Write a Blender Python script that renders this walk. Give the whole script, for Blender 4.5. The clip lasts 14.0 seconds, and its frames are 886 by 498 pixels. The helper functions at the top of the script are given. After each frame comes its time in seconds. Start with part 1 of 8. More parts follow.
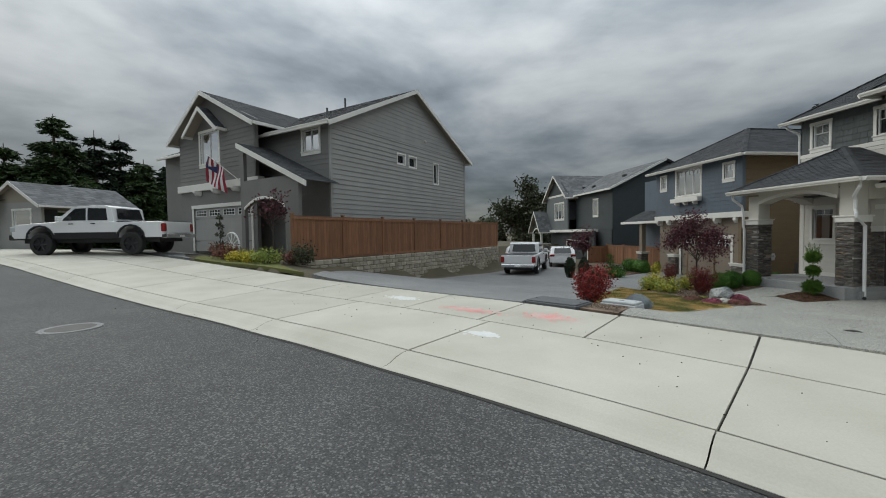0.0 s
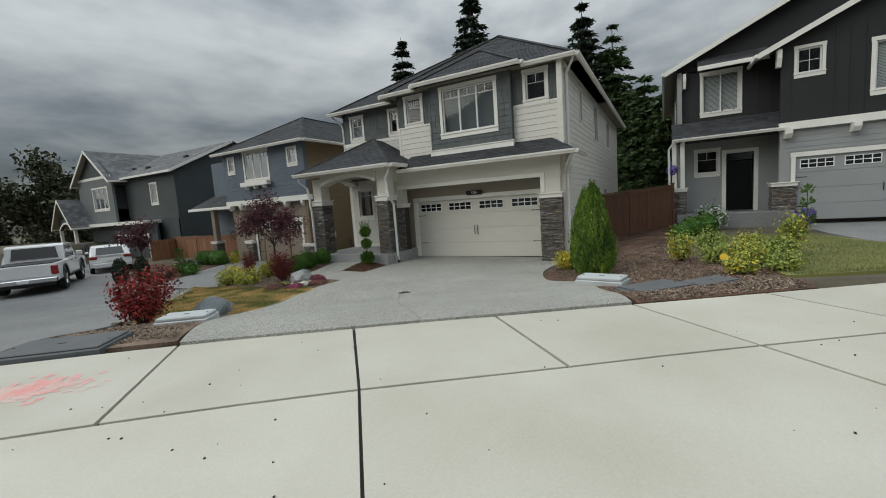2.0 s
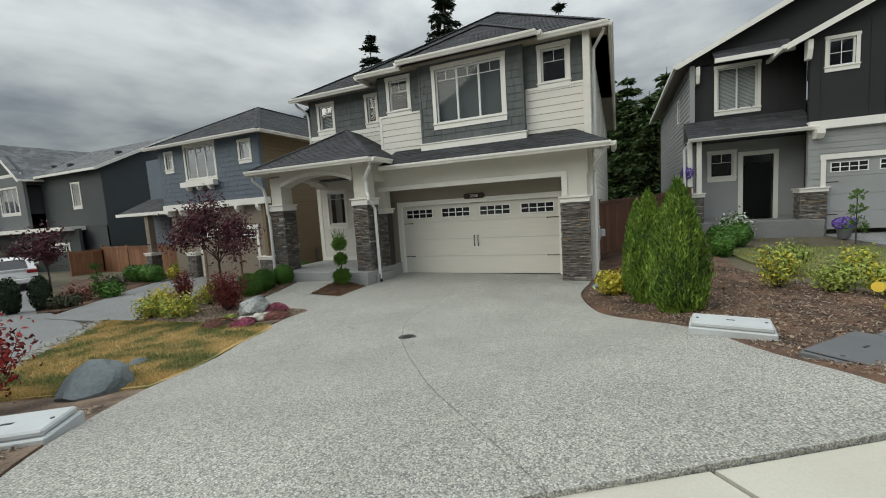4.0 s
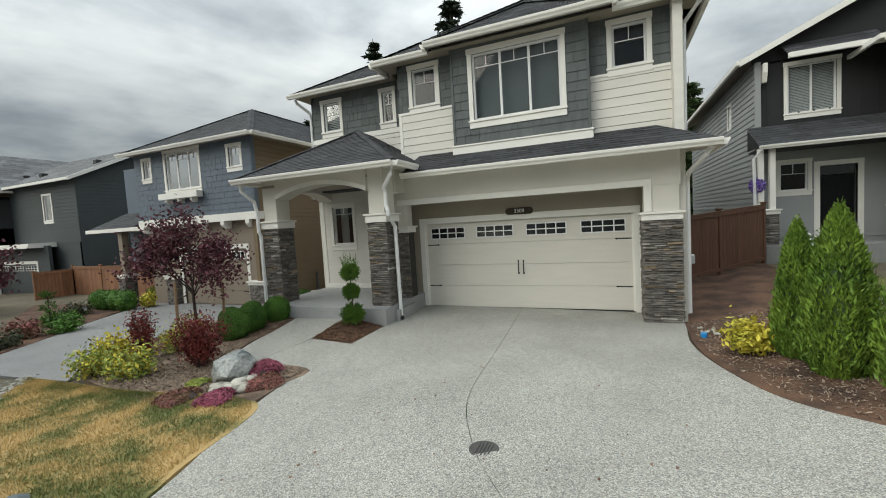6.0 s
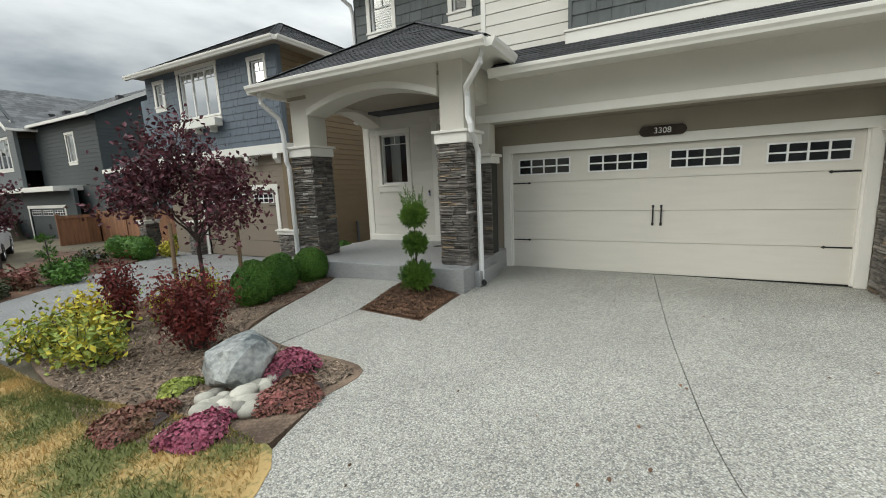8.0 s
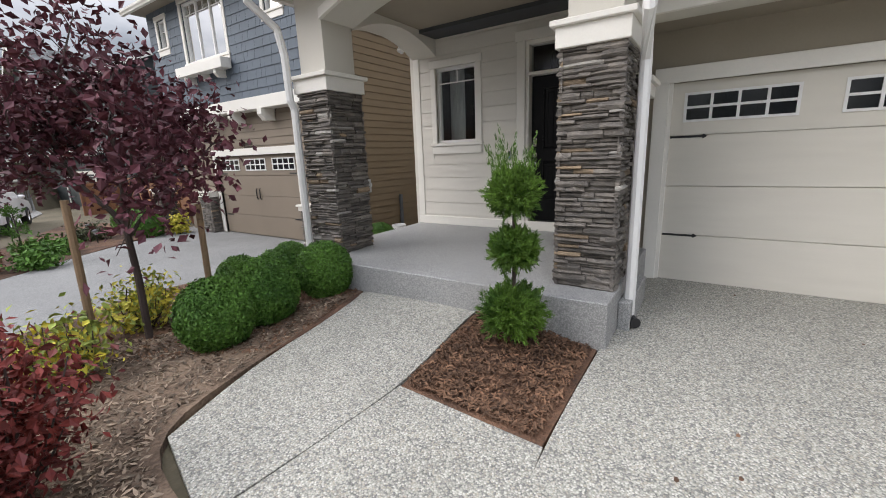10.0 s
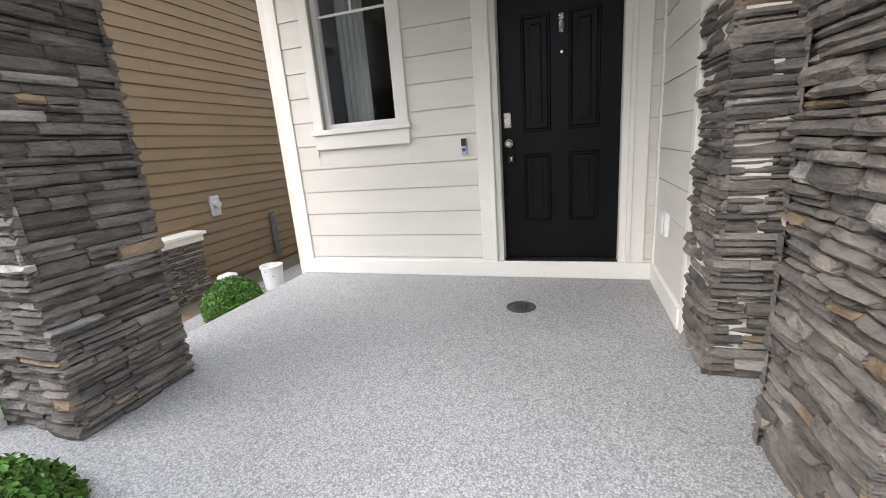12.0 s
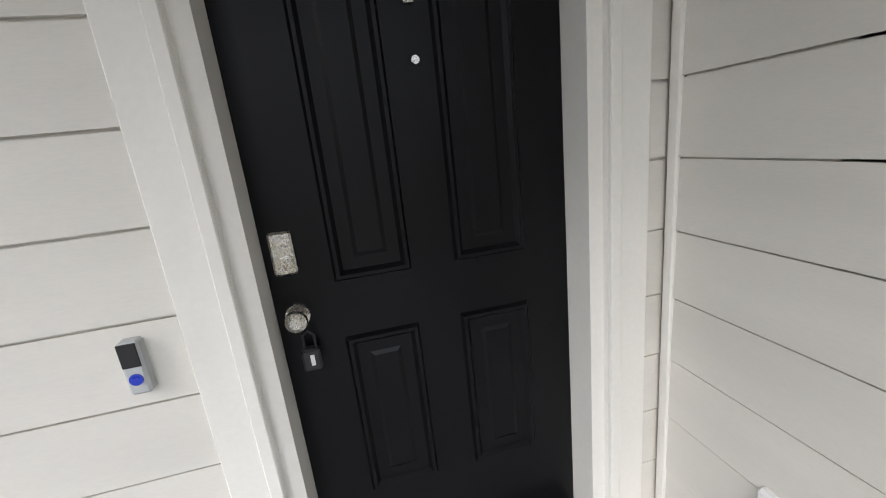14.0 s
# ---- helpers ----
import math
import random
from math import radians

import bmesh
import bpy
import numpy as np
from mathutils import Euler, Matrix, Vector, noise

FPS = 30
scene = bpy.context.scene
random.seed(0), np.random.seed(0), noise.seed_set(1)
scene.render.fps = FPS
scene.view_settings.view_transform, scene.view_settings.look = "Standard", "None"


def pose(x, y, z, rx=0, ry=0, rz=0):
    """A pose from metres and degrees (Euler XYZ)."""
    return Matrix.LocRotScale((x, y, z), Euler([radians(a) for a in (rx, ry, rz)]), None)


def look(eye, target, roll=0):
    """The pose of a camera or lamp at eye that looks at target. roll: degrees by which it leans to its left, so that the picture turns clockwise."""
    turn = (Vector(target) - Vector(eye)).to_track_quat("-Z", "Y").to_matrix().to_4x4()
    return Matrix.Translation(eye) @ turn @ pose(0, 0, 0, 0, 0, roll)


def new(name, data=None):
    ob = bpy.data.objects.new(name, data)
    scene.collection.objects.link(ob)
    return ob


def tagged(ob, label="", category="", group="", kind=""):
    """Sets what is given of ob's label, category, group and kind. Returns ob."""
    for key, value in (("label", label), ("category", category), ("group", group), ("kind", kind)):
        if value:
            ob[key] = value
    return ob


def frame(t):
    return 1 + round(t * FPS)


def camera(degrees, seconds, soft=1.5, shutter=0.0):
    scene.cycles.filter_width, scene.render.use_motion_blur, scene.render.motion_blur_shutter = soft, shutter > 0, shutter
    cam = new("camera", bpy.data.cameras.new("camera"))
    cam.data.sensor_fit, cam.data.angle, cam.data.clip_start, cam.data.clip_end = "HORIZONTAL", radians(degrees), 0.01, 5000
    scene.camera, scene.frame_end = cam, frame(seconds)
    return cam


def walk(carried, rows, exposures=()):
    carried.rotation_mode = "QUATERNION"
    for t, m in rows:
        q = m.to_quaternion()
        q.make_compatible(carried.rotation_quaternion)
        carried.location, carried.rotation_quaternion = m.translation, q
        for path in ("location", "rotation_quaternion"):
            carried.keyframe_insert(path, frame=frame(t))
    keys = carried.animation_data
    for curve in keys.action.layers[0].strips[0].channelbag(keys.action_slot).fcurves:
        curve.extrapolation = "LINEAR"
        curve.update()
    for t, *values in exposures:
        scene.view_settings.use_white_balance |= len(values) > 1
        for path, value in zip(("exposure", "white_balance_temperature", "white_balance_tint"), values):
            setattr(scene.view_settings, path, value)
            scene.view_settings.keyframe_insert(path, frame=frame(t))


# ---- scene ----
cam = camera(94.9, 14.0, soft=1.0)
# seconds, eye, target, roll
PATH = [
    (0, (-0.242, -0.364, 2.082), (-0.009, 1.621, 2.009), -0.8),
    (0.5, (0.115, 0.184, 1.984), (0.975, 1.987, 1.872), -2.2),
    (1, (0.39, 0.516, 1.969), (1.718, 2.003, 1.812), -2.9),
    (1.5, (0.7, 0.925, 2.004), (2.306, 2.102, 1.809), -3.7),
    (2, (1.086, 1.319, 2.009), (2.829, 2.275, 1.79), -4.0),
    (4.5, (3.647, 3.952, 2.082), (5.476, 4.738, 1.888), -3.6),
    (5, (4.119, 4.402, 2.192), (5.952, 5.186, 2.023), -3.5),
    (5.5, (4.624, 4.785, 2.25), (6.46, 5.563, 2.102), -3.4),
    (6, (5.095, 5.306, 2.178), (6.935, 6.08, 2.048), -3.4),
    (6.5, (5.624, 5.8, 2.08), (7.461, 6.58, 1.942), -3.2),
    (7, (6.137, 6.341, 2.003), (7.955, 7.153, 1.818), -3.1),
    (7.5, (6.664, 6.868, 1.854), (8.454, 7.725, 1.599), -2.7),
    (8, (7.219, 7.419, 1.689), (8.969, 8.333, 1.365), -2.5),
    (10.5, (10.237, 9.871, 1.491), (11.851, 10.956, 1.025), -2.0),
    (11, (10.862, 10.409, 1.453), (12.519, 11.421, 0.975), -2.2),
    (11.5, (11.448, 10.841, 1.423), (13.196, 11.686, 0.943), -2.7),
    (12, (12.027, 11.084, 1.486), (13.868, 11.691, 0.991), -4.5),
    (12.5, (12.6, 11.283, 1.536), (14.522, 11.546, 1.049), -5.2),
    (13, (13.2, 11.396, 1.632), (15.134, 11.357, 1.122), -6.0),
    (13.5, (13.776, 11.45, 1.834), (15.684, 11.194, 1.292), -6.2),
    (14, (14.323, 11.394, 1.88), (16.211, 10.979, 1.365), -6.3),
]

walk(cam, [(t, look(eye, target, roll)) for t, eye, target, roll in PATH], [(0, -0.24, 6500, 4), (2, -0.2, 6600, 4), (5, 0.2, 6750, 3), (8, 0.45, 6750, 4), (10.5, 1.05, 6650, 14), (11.5, 1.6, 6600, 14), (12.5, 1.8, 6450, 13), (13, 1.8, 6400, 12), (14, 2.0, 6400, 12)])

# ---- world and light ----
world = bpy.data.worlds.new("overcast_sky")
scene.world = world
world.use_nodes = True
wn, wl = world.node_tree.nodes, world.node_tree.links
wn.clear()


def wnode(kind, **kw):
    n = wn.new(kind)
    for k, v in kw.items():
        n.inputs[k].default_value = v
    return n


w_out = wn.new("ShaderNodeOutputWorld")
w_bg = wnode("ShaderNodeBackground", Strength=0.1)
w_sky = wn.new("ShaderNodeTexSky")
w_sky.sky_type, w_sky.sun_disc = "NISHITA", False
w_sky.sun_elevation, w_sky.sun_rotation = radians(34.1), radians(308.7)
w_co = wn.new("ShaderNodeTexCoord")
# cloud deck: the view direction is flattened so that the clouds pull together towards the horizon
w_sep = wn.new("ShaderNodeSeparateXYZ")
w_z = wn.new("ShaderNodeMath")
w_z.operation, w_z.inputs[1].default_value = "ADD", 0.16
w_zz = wn.new("ShaderNodeMath")
w_zz.operation, w_zz.inputs[1].default_value = "MAXIMUM", 0.06
w_div = wn.new("ShaderNodeVectorMath")
w_div.operation = "DIVIDE"
w_comb = wn.new("ShaderNodeCombineXYZ")
w_comb.inputs[2].default_value = 1.0
wl.new(w_co.outputs["Generated"], w_sep.inputs[0])
wl.new(w_sep.outputs[2], w_z.inputs[0])
wl.new(w_z.outputs[0], w_zz.inputs[0])
w_xy = wn.new("ShaderNodeCombineXYZ")
wl.new(w_sep.outputs[0], w_xy.inputs[0])
wl.new(w_sep.outputs[1], w_xy.inputs[1])
for i in range(2):
    wl.new(w_zz.outputs[0], w_comb.inputs[i])
wl.new(w_xy.outputs[0], w_div.inputs[0])
wl.new(w_comb.outputs[0], w_div.inputs[1])
w_n1 = wnode("ShaderNodeTexNoise", Scale=0.75, Detail=7.0, Roughness=0.52, Distortion=0.35)
w_n2 = wnode("ShaderNodeTexNoise", Scale=2.6, Detail=6.0, Roughness=0.5, Distortion=0.2)
w_off = wn.new("ShaderNodeVectorMath")
w_off.operation = "ADD"
w_off.inputs[1].default_value = (3.1, 1.4, 0.0)
wl.new(w_div.outputs[0], w_off.inputs[0])
wl.new(w_off.outputs[0], w_n1.inputs["Vector"])
wl.new(w_off.outputs[0], w_n2.inputs["Vector"])
w_mix = wn.new("ShaderNodeMath")
w_mix.operation = "MULTIPLY_ADD"
w_mix.inputs[1].default_value = 0.35
wl.new(w_n2.outputs[0], w_mix.inputs[0])
wl.new(w_n1.outputs[0], w_mix.inputs[2])
w_ramp = wn.new("ShaderNodeValToRGB")
wl.new(w_mix.outputs[0], w_ramp.inputs[0])
cr = w_ramp.color_ramp
cr.elements[0].position, cr.elements[0].color = 0.48, (1.45, 1.62, 1.87, 1)
cr.elements[1].position, cr.elements[1].color = 0.88, (6.3, 6.45, 6.7, 1)
e = cr.elements.new(0.63)
e.color = (3.1, 3.33, 3.7, 1)
e = cr.elements.new(0.74)
e.color = (4.7, 4.88, 5.2, 1)
w_cm = wn.new("ShaderNodeMix")
w_cm.data_type = "RGBA"
w_cm.inputs["Factor"].default_value = 0.88
wl.new(w_sky.outputs[0], w_cm.inputs["A"])
# an overcast sky is brighter overhead than at the horizon
w_grad = wn.new("ShaderNodeMapRange")
w_grad.inputs["To Min"].default_value, w_grad.inputs["To Max"].default_value = 0.3, 4.8
w_abs = wn.new("ShaderNodeMath")
w_abs.operation, w_abs.inputs[1].default_value = "MAXIMUM", 0.0
w_pow = wn.new("ShaderNodeMath")
w_pow.operation, w_pow.inputs[1].default_value = "POWER", 1.35
wl.new(w_sep.outputs[2], w_abs.inputs[0])
wl.new(w_abs.outputs[0], w_pow.inputs[0])
wl.new(w_pow.outputs[0], w_grad.inputs[0])
w_up = wn.new("ShaderNodeVectorMath")
w_up.operation = "SCALE"
wl.new(w_ramp.outputs[0], w_up.inputs[0])
wl.new(w_grad.outputs[0], w_up.inputs["Scale"])
wl.new(w_up.outputs[0], w_cm.inputs["B"])
wl.new(w_cm.outputs["Result"], w_bg.inputs["Color"])
wl.new(w_bg.outputs[0], w_out.inputs[0])

sun_data = bpy.data.lights.new("sun", "SUN")
sun_data.energy, sun_data.angle, sun_data.color = 1.3, radians(50), (1.0, 0.97, 0.92)
sun = new("sun", sun_data)
sun.matrix_world = look((0, 0, 30), (30, -24, 4))
scene.view_settings.exposure = 0.0

# ---- materials ----


def mat(name, col, rough=0.7, var=0.16, scale=3.0, fine=60.0, bump=0.15, dist=0.004, metal=0.0, rnd=0.0, col2=None, spread=0.5, spec=0.5, island=0.0, stretch=None):
    """A painted, stone, plant or earth surface: two scales of noise, fine relief and a chance shift from piece to piece."""
    m = bpy.data.materials.new(name)
    m.use_nodes = True
    n, l = m.node_tree.nodes, m.node_tree.links
    b = n["Principled BSDF"]
    b.inputs["Metallic"].default_value = metal
    b.inputs["Specular IOR Level"].default_value = spec
    co = n.new("ShaderNodeTexCoord")
    src = co.outputs["Object"]
    if stretch:
        mp = n.new("ShaderNodeMapping")
        mp.inputs["Scale"].default_value = stretch
        l.new(src, mp.inputs[0])
        src = mp.outputs[0]
    big, small = n.new("ShaderNodeTexNoise"), n.new("ShaderNodeTexNoise")
    big.inputs["Scale"].default_value, small.inputs["Scale"].default_value = scale, fine
    big.inputs["Detail"].default_value, small.inputs["Detail"].default_value = 5, 3
    l.new(src, big.inputs["Vector"])
    l.new(src, small.inputs["Vector"])
    add = n.new("ShaderNodeMath")
    add.operation = "MULTIPLY_ADD"
    add.inputs[1].default_value = 0.5
    l.new(small.outputs[0], add.inputs[0])
    l.new(big.outputs[0], add.inputs[2])
    ramp = n.new("ShaderNodeMapRange")
    ramp.inputs["From Min"].default_value, ramp.inputs["From Max"].default_value = 0.75 - spread * 0.5, 0.75 + spread * 0.5
    l.new(add.outputs[0], ramp.inputs[0])
    mix = n.new("ShaderNodeMix")
    mix.data_type = "RGBA"
    c2 = col2 or tuple(max(0.0, c * (1 - 2 * var)) for c in col)
    mix.inputs["A"].default_value, mix.inputs["B"].default_value = (*c2, 1), (*col, 1)
    l.new(ramp.outputs[0], mix.inputs["Factor"])
    last = mix.outputs["Result"]
    if rnd or island:
        hsv = n.new("ShaderNodeHueSaturation")
        mr = n.new("ShaderNodeMapRange")
        k = rnd or island
        mr.inputs["To Min"].default_value, mr.inputs["To Max"].default_value = 1 - k, 1 + k
        if rnd:
            l.new(n.new("ShaderNodeObjectInfo").outputs["Random"], mr.inputs[0])
        else:
            l.new(n.new("ShaderNodeNewGeometry").outputs["Random Per Island"], mr.inputs[0])
        l.new(mr.outputs[0], hsv.inputs["Value"])
        l.new(last, hsv.inputs["Color"])
        last = hsv.outputs[0]
    l.new(last, b.inputs["Base Color"])
    rr = n.new("ShaderNodeMapRange")
    rr.inputs["To Min"].default_value, rr.inputs["To Max"].default_value = max(0.03, rough - 0.1), min(1, rough + 0.08)
    l.new(small.outputs[0], rr.inputs[0])
    l.new(rr.outputs[0], b.inputs["Roughness"])
    if bump:
        bp = n.new("ShaderNodeBump")
        bp.inputs["Strength"].default_value, bp.inputs["Distance"].default_value = bump, dist
        l.new(add.outputs[0], bp.inputs["Height"])
        l.new(bp.outputs[0], b.inputs["Normal"])
    return m


def speckle(name, base, stones, scale, rough=0.85, bump=0.6, dist=0.006, stain=0.12):
    """Loose or bonded small stones: cells of several colours with worn joints, over broad stains."""
    m = mat(name, base, rough, bump=0)
    n, l = m.node_tree.nodes, m.node_tree.links
    b = n["Principled BSDF"]
    co = n.new("ShaderNodeTexCoord")
    vor = n.new("ShaderNodeTexVoronoi")
    vor.inputs["Scale"].default_value = scale
    l.new(co.outputs["Object"], vor.inputs["Vector"])
    sep = n.new("ShaderNodeSeparateColor")
    l.new(vor.outputs["Color"], sep.inputs[0])
    ramp = n.new("ShaderNodeValToRGB")
    ramp.color_ramp.interpolation = "CONSTANT"
    while len(ramp.color_ramp.elements) < len(stones):
        ramp.color_ramp.elements.new(0.5)
    for i, (el, c) in enumerate(zip(ramp.color_ramp.elements, stones)):
        el.position, el.color = i / len(stones), (*c, 1)
    l.new(sep.outputs[0], ramp.inputs[0])
    big = n.new("ShaderNodeTexNoise")
    big.inputs["Scale"].default_value, big.inputs["Detail"].default_value = 0.9, 6
    l.new(co.outputs["Object"], big.inputs["Vector"])
    st = n.new("ShaderNodeMapRange")
    st.inputs["From Min"].default_value, st.inputs["From Max"].default_value = 0.3, 0.7
    st.inputs["To Min"].default_value, st.inputs["To Max"].default_value = 1 - stain, 1 + stain
    l.new(big.outputs[0], st.inputs[0])
    edge = n.new("ShaderNodeMapRange")
    edge.inputs["From Min"].default_value, edge.inputs["From Max"].default_value = 0.35, 0.75
    edge.inputs["To Min"].default_value, edge.inputs["To Max"].default_value = 1.0, 0.62
    l.new(vor.outputs["Distance"], edge.inputs[0])
    mul = n.new("ShaderNodeMath")
    mul.operation = "MULTIPLY"
    l.new(st.outputs[0], mul.inputs[0])
    l.new(edge.outputs[0], mul.inputs[1])
    hsv = n.new("ShaderNodeHueSaturation")
    l.new(mul.outputs[0], hsv.inputs["Value"])
    l.new(ramp.outputs[0], hsv.inputs["Color"])
    l.new(hsv.outputs[0], b.inputs["Base Color"])
    bp = n.new("ShaderNodeBump")
    bp.inputs["Strength"].default_value, bp.inputs["Distance"].default_value = bump, dist
    bp.invert = True
    l.new(vor.outputs["Distance"], bp.inputs["Height"])
    l.new(bp.outputs[0], b.inputs["Normal"])
    return m


def glass_mat(name, tint=(0.8, 0.85, 0.86), ior=1.5):
    m = bpy.data.materials.new(name)
    m.use_nodes = True
    n, l = m.node_tree.nodes, m.node_tree.links
    n.clear()
    out = n.new("ShaderNodeOutputMaterial")
    fr = n.new("ShaderNodeFresnel")
    fr.inputs[0].default_value = ior
    tr, gl, mx = n.new("ShaderNodeBsdfTransparent"), n.new("ShaderNodeBsdfGlossy"), n.new("ShaderNodeMixShader")
    tr.inputs[0].default_value = (*tint, 1)
    gl.inputs["Roughness"].default_value = 0.02
    l.new(fr.outputs[0], mx.inputs[0])
    l.new(tr.outputs[0], mx.inputs[1])
    l.new(gl.outputs[0], mx.inputs[2])
    l.new(mx.outputs[0], out.inputs[0])
    return m


M = {}
M["asphalt"] = speckle("asphalt", (0.085, 0.085, 0.084), [(0.05, 0.05, 0.051), (0.085, 0.085, 0.084), (0.065, 0.065, 0.066), (0.16, 0.157, 0.15), (0.075, 0.075, 0.074)], 70, 0.85, 0.5, 0.004, 0.16)
M["lane"] = speckle("lane_concrete", (0.27, 0.27, 0.265), [(0.24, 0.24, 0.24), (0.27, 0.27, 0.265), (0.31, 0.31, 0.3), (0.22, 0.22, 0.22)], 80, 0.85, 0.25, 0.003, 0.12)
M["walkslab"] = mat("sidewalk_concrete", (0.565, 0.545, 0.475), 0.85, 0.13, 0.9, 70, 0.14, 0.003, rnd=0.05, col2=(0.43, 0.405, 0.335), spread=0.62)
M["aggregate"] = speckle("exposed_aggregate", (0.4, 0.4, 0.38), [(0.28, 0.28, 0.255), (0.44, 0.43, 0.385), (0.37, 0.365, 0.325), (0.56, 0.55, 0.5), (0.21, 0.21, 0.2), (0.45, 0.44, 0.39), (0.39, 0.365, 0.31)], 95, 0.85, 0.7, 0.006, 0.1)
M["porchslab"] = speckle("porch_aggregate", (0.38, 0.38, 0.38), [(0.32, 0.325, 0.325), (0.4, 0.405, 0.4), (0.36, 0.365, 0.36), (0.48, 0.48, 0.47), (0.28, 0.28, 0.28), (0.42, 0.42, 0.41)], 135, 0.6, 0.35, 0.003, 0.1)
M["mulch"] = mat("bark_mulch", (0.16, 0.085, 0.05), 0.95, 0.35, 2.0, 45, 1.0, 0.03, col2=(0.045, 0.025, 0.017), spread=0.35)
M["mulch_grey"] = mat("weathered_mulch", (0.24, 0.17, 0.12), 0.95, 0.35, 2.0, 45, 1.0, 0.03, col2=(0.07, 0.045, 0.03), spread=0.35)
M["chip"] = mat("bark_chip", (0.2, 0.11, 0.065), 0.9, 0.3, 5, 40, 0.2, island=0.55)
M["chip_grey"] = mat("grey_bark_chip", (0.3, 0.23, 0.17), 0.9, 0.3, 5, 40, 0.2, island=0.6)
M["soil"] = mat("ground_soil", (0.13, 0.11, 0.07), 0.95, 0.25, 0.6, 20, 0.6, 0.03)
M["lawn"] = mat("lawn_soil", (0.42, 0.29, 0.12), 0.95, 0.3, 1.5, 30, 0.6, 0.02, col2=(0.11, 0.12, 0.035), spread=0.2)
M["lawn_green"] = mat("green_lawn", (0.2, 0.19, 0.055), 0.95, 0.3, 0.9, 30, 0.6, 0.02, col2=(0.09, 0.11, 0.03), spread=0.5)
M["grass_dry"] = mat("dry_grass", (0.5, 0.35, 0.14), 0.9, 0.3, 1.5, 30, 0, col2=(0.13, 0.15, 0.04), spread=0.2, island=0.25)
M["grass_green"] = mat("green_grass", (0.2, 0.2, 0.06), 0.9, 0.3, 0.8, 9, 0, col2=(0.08, 0.11, 0.025), spread=0.6, island=0.25)
M["cream"] = mat("cream_paint", (0.72, 0.695, 0.635), 0.6, 0.05, 1.2, 40, 0.1, 0.002, rnd=0.02, stretch=(1, 1, 6))
M["cream_flat"] = mat("cream_stucco_panel", (0.68, 0.655, 0.59), 0.65, 0.05, 1.0, 120, 0.12, 0.002)
M["trim"] = mat("white_trim_paint", (0.82, 0.8, 0.745), 0.5, 0.04, 1.5, 60, 0.08, 0.002)
M["white"] = mat("white_vinyl", (0.8, 0.8, 0.79), 0.4, 0.03, 2, 60, 0.03, 0.001)
M["shake"] = mat("grey_green_shake", (0.115, 0.13, 0.13), 0.75, 0.14, 2, 30, 0.3, 0.003, rnd=0.1, stretch=(5, 5, 1))
M["taupe"] = mat("taupe_paint", (0.33, 0.29, 0.23), 0.65, 0.06, 1.2, 60, 0.1, 0.002)
M["garage"] = mat("garage_door_steel", (0.68, 0.65, 0.58), 0.5, 0.03, 1.5, 50, 0.1, 0.0015, stretch=(1, 1, 8))
M["black"] = mat("black_metal", (0.02, 0.02, 0.022), 0.45, 0.1, 6, 90, 0.05, 0.001)
M["door"] = mat("black_door_paint", (0.005, 0.0055, 0.0065), 0.36, 0.15, 3, 90, 0.06, 0.001, stretch=(6, 6, 1), spec=0.18)
M["nickel"] = mat("satin_nickel", (0.62, 0.6, 0.56), 0.28, 0.06, 8, 90, 0.02, 0.001, metal=1.0)
M["bronze"] = mat("dark_bronze", (0.05, 0.035, 0.025), 0.4, 0.2, 8, 90, 0.05, 0.001, metal=0.6)
M["shingle"] = mat("roof_shingle", (0.045, 0.047, 0.052), 0.9, 0.2, 1.2, 90, 0.5, 0.003, island=0.35)
M["shingle_grey"] = mat("grey_roof_shingle", (0.17, 0.175, 0.18), 0.9, 0.2, 1.2, 90, 0.5, 0.003, island=0.3)
M["stone"] = mat("ledger_stone", (0.21, 0.187, 0.163), 0.8, 0.3, 7, 45, 1.0, 0.02, rnd=0.38, col2=(0.075, 0.07, 0.066), stretch=(1, 1, 2.5))
M["stone_light"] = mat("pale_ledger_stone", (0.42, 0.4, 0.37), 0.8, 0.3, 7, 45, 1.0, 0.02, rnd=0.35, stretch=(1, 1, 2.5))
M["stone_tan"] = mat("tan_ledger_stone", (0.32, 0.24, 0.16), 0.8, 0.3, 7, 45, 1.0, 0.02, rnd=0.35, stretch=(1, 1, 2.5))
M["mortar"] = mat("dark_mortar", (0.05, 0.047, 0.043), 0.95, 0.2, 6, 60, 0.5, 0.006)
M["glass"] = glass_mat("window_glass")
# the shade of unlit rooms is put into these two near-black wall colours
M["room"] = mat("room_wall_painted_dim", (0.075, 0.08, 0.085), 0.9, 0.1, 1, 20, 0)
M["room_shaded"] = mat("room_wall_painted_dark", (0.025, 0.025, 0.028), 0.9, 0.1, 1, 20, 0)
M["blind"] = mat("pale_blind", (0.5, 0.5, 0.48), 0.8, 0.06, 3, 40, 0.05)
M["h2blue"] = mat("slate_blue_paint", (0.12, 0.15, 0.185), 0.7, 0.08, 1.5, 40, 0.15, 0.002)
M["h2brown"] = mat("brown_siding_paint", (0.2, 0.145, 0.085), 0.7, 0.07, 1.5, 40, 0.15, 0.002, stretch=(1, 1, 5))
M["h2taupe"] = mat("brown_taupe_paint", (0.24, 0.195, 0.15), 0.65, 0.06, 1.2, 60, 0.1, 0.002)
M["h3dark"] = mat("charcoal_green_paint", (0.05, 0.06, 0.063), 0.7, 0.08, 1.5, 40, 0.15, 0.002)
M["h3grey"] = mat("mid_grey_paint", (0.15, 0.165, 0.17), 0.7, 0.08, 1.5, 40, 0.15, 0.002)
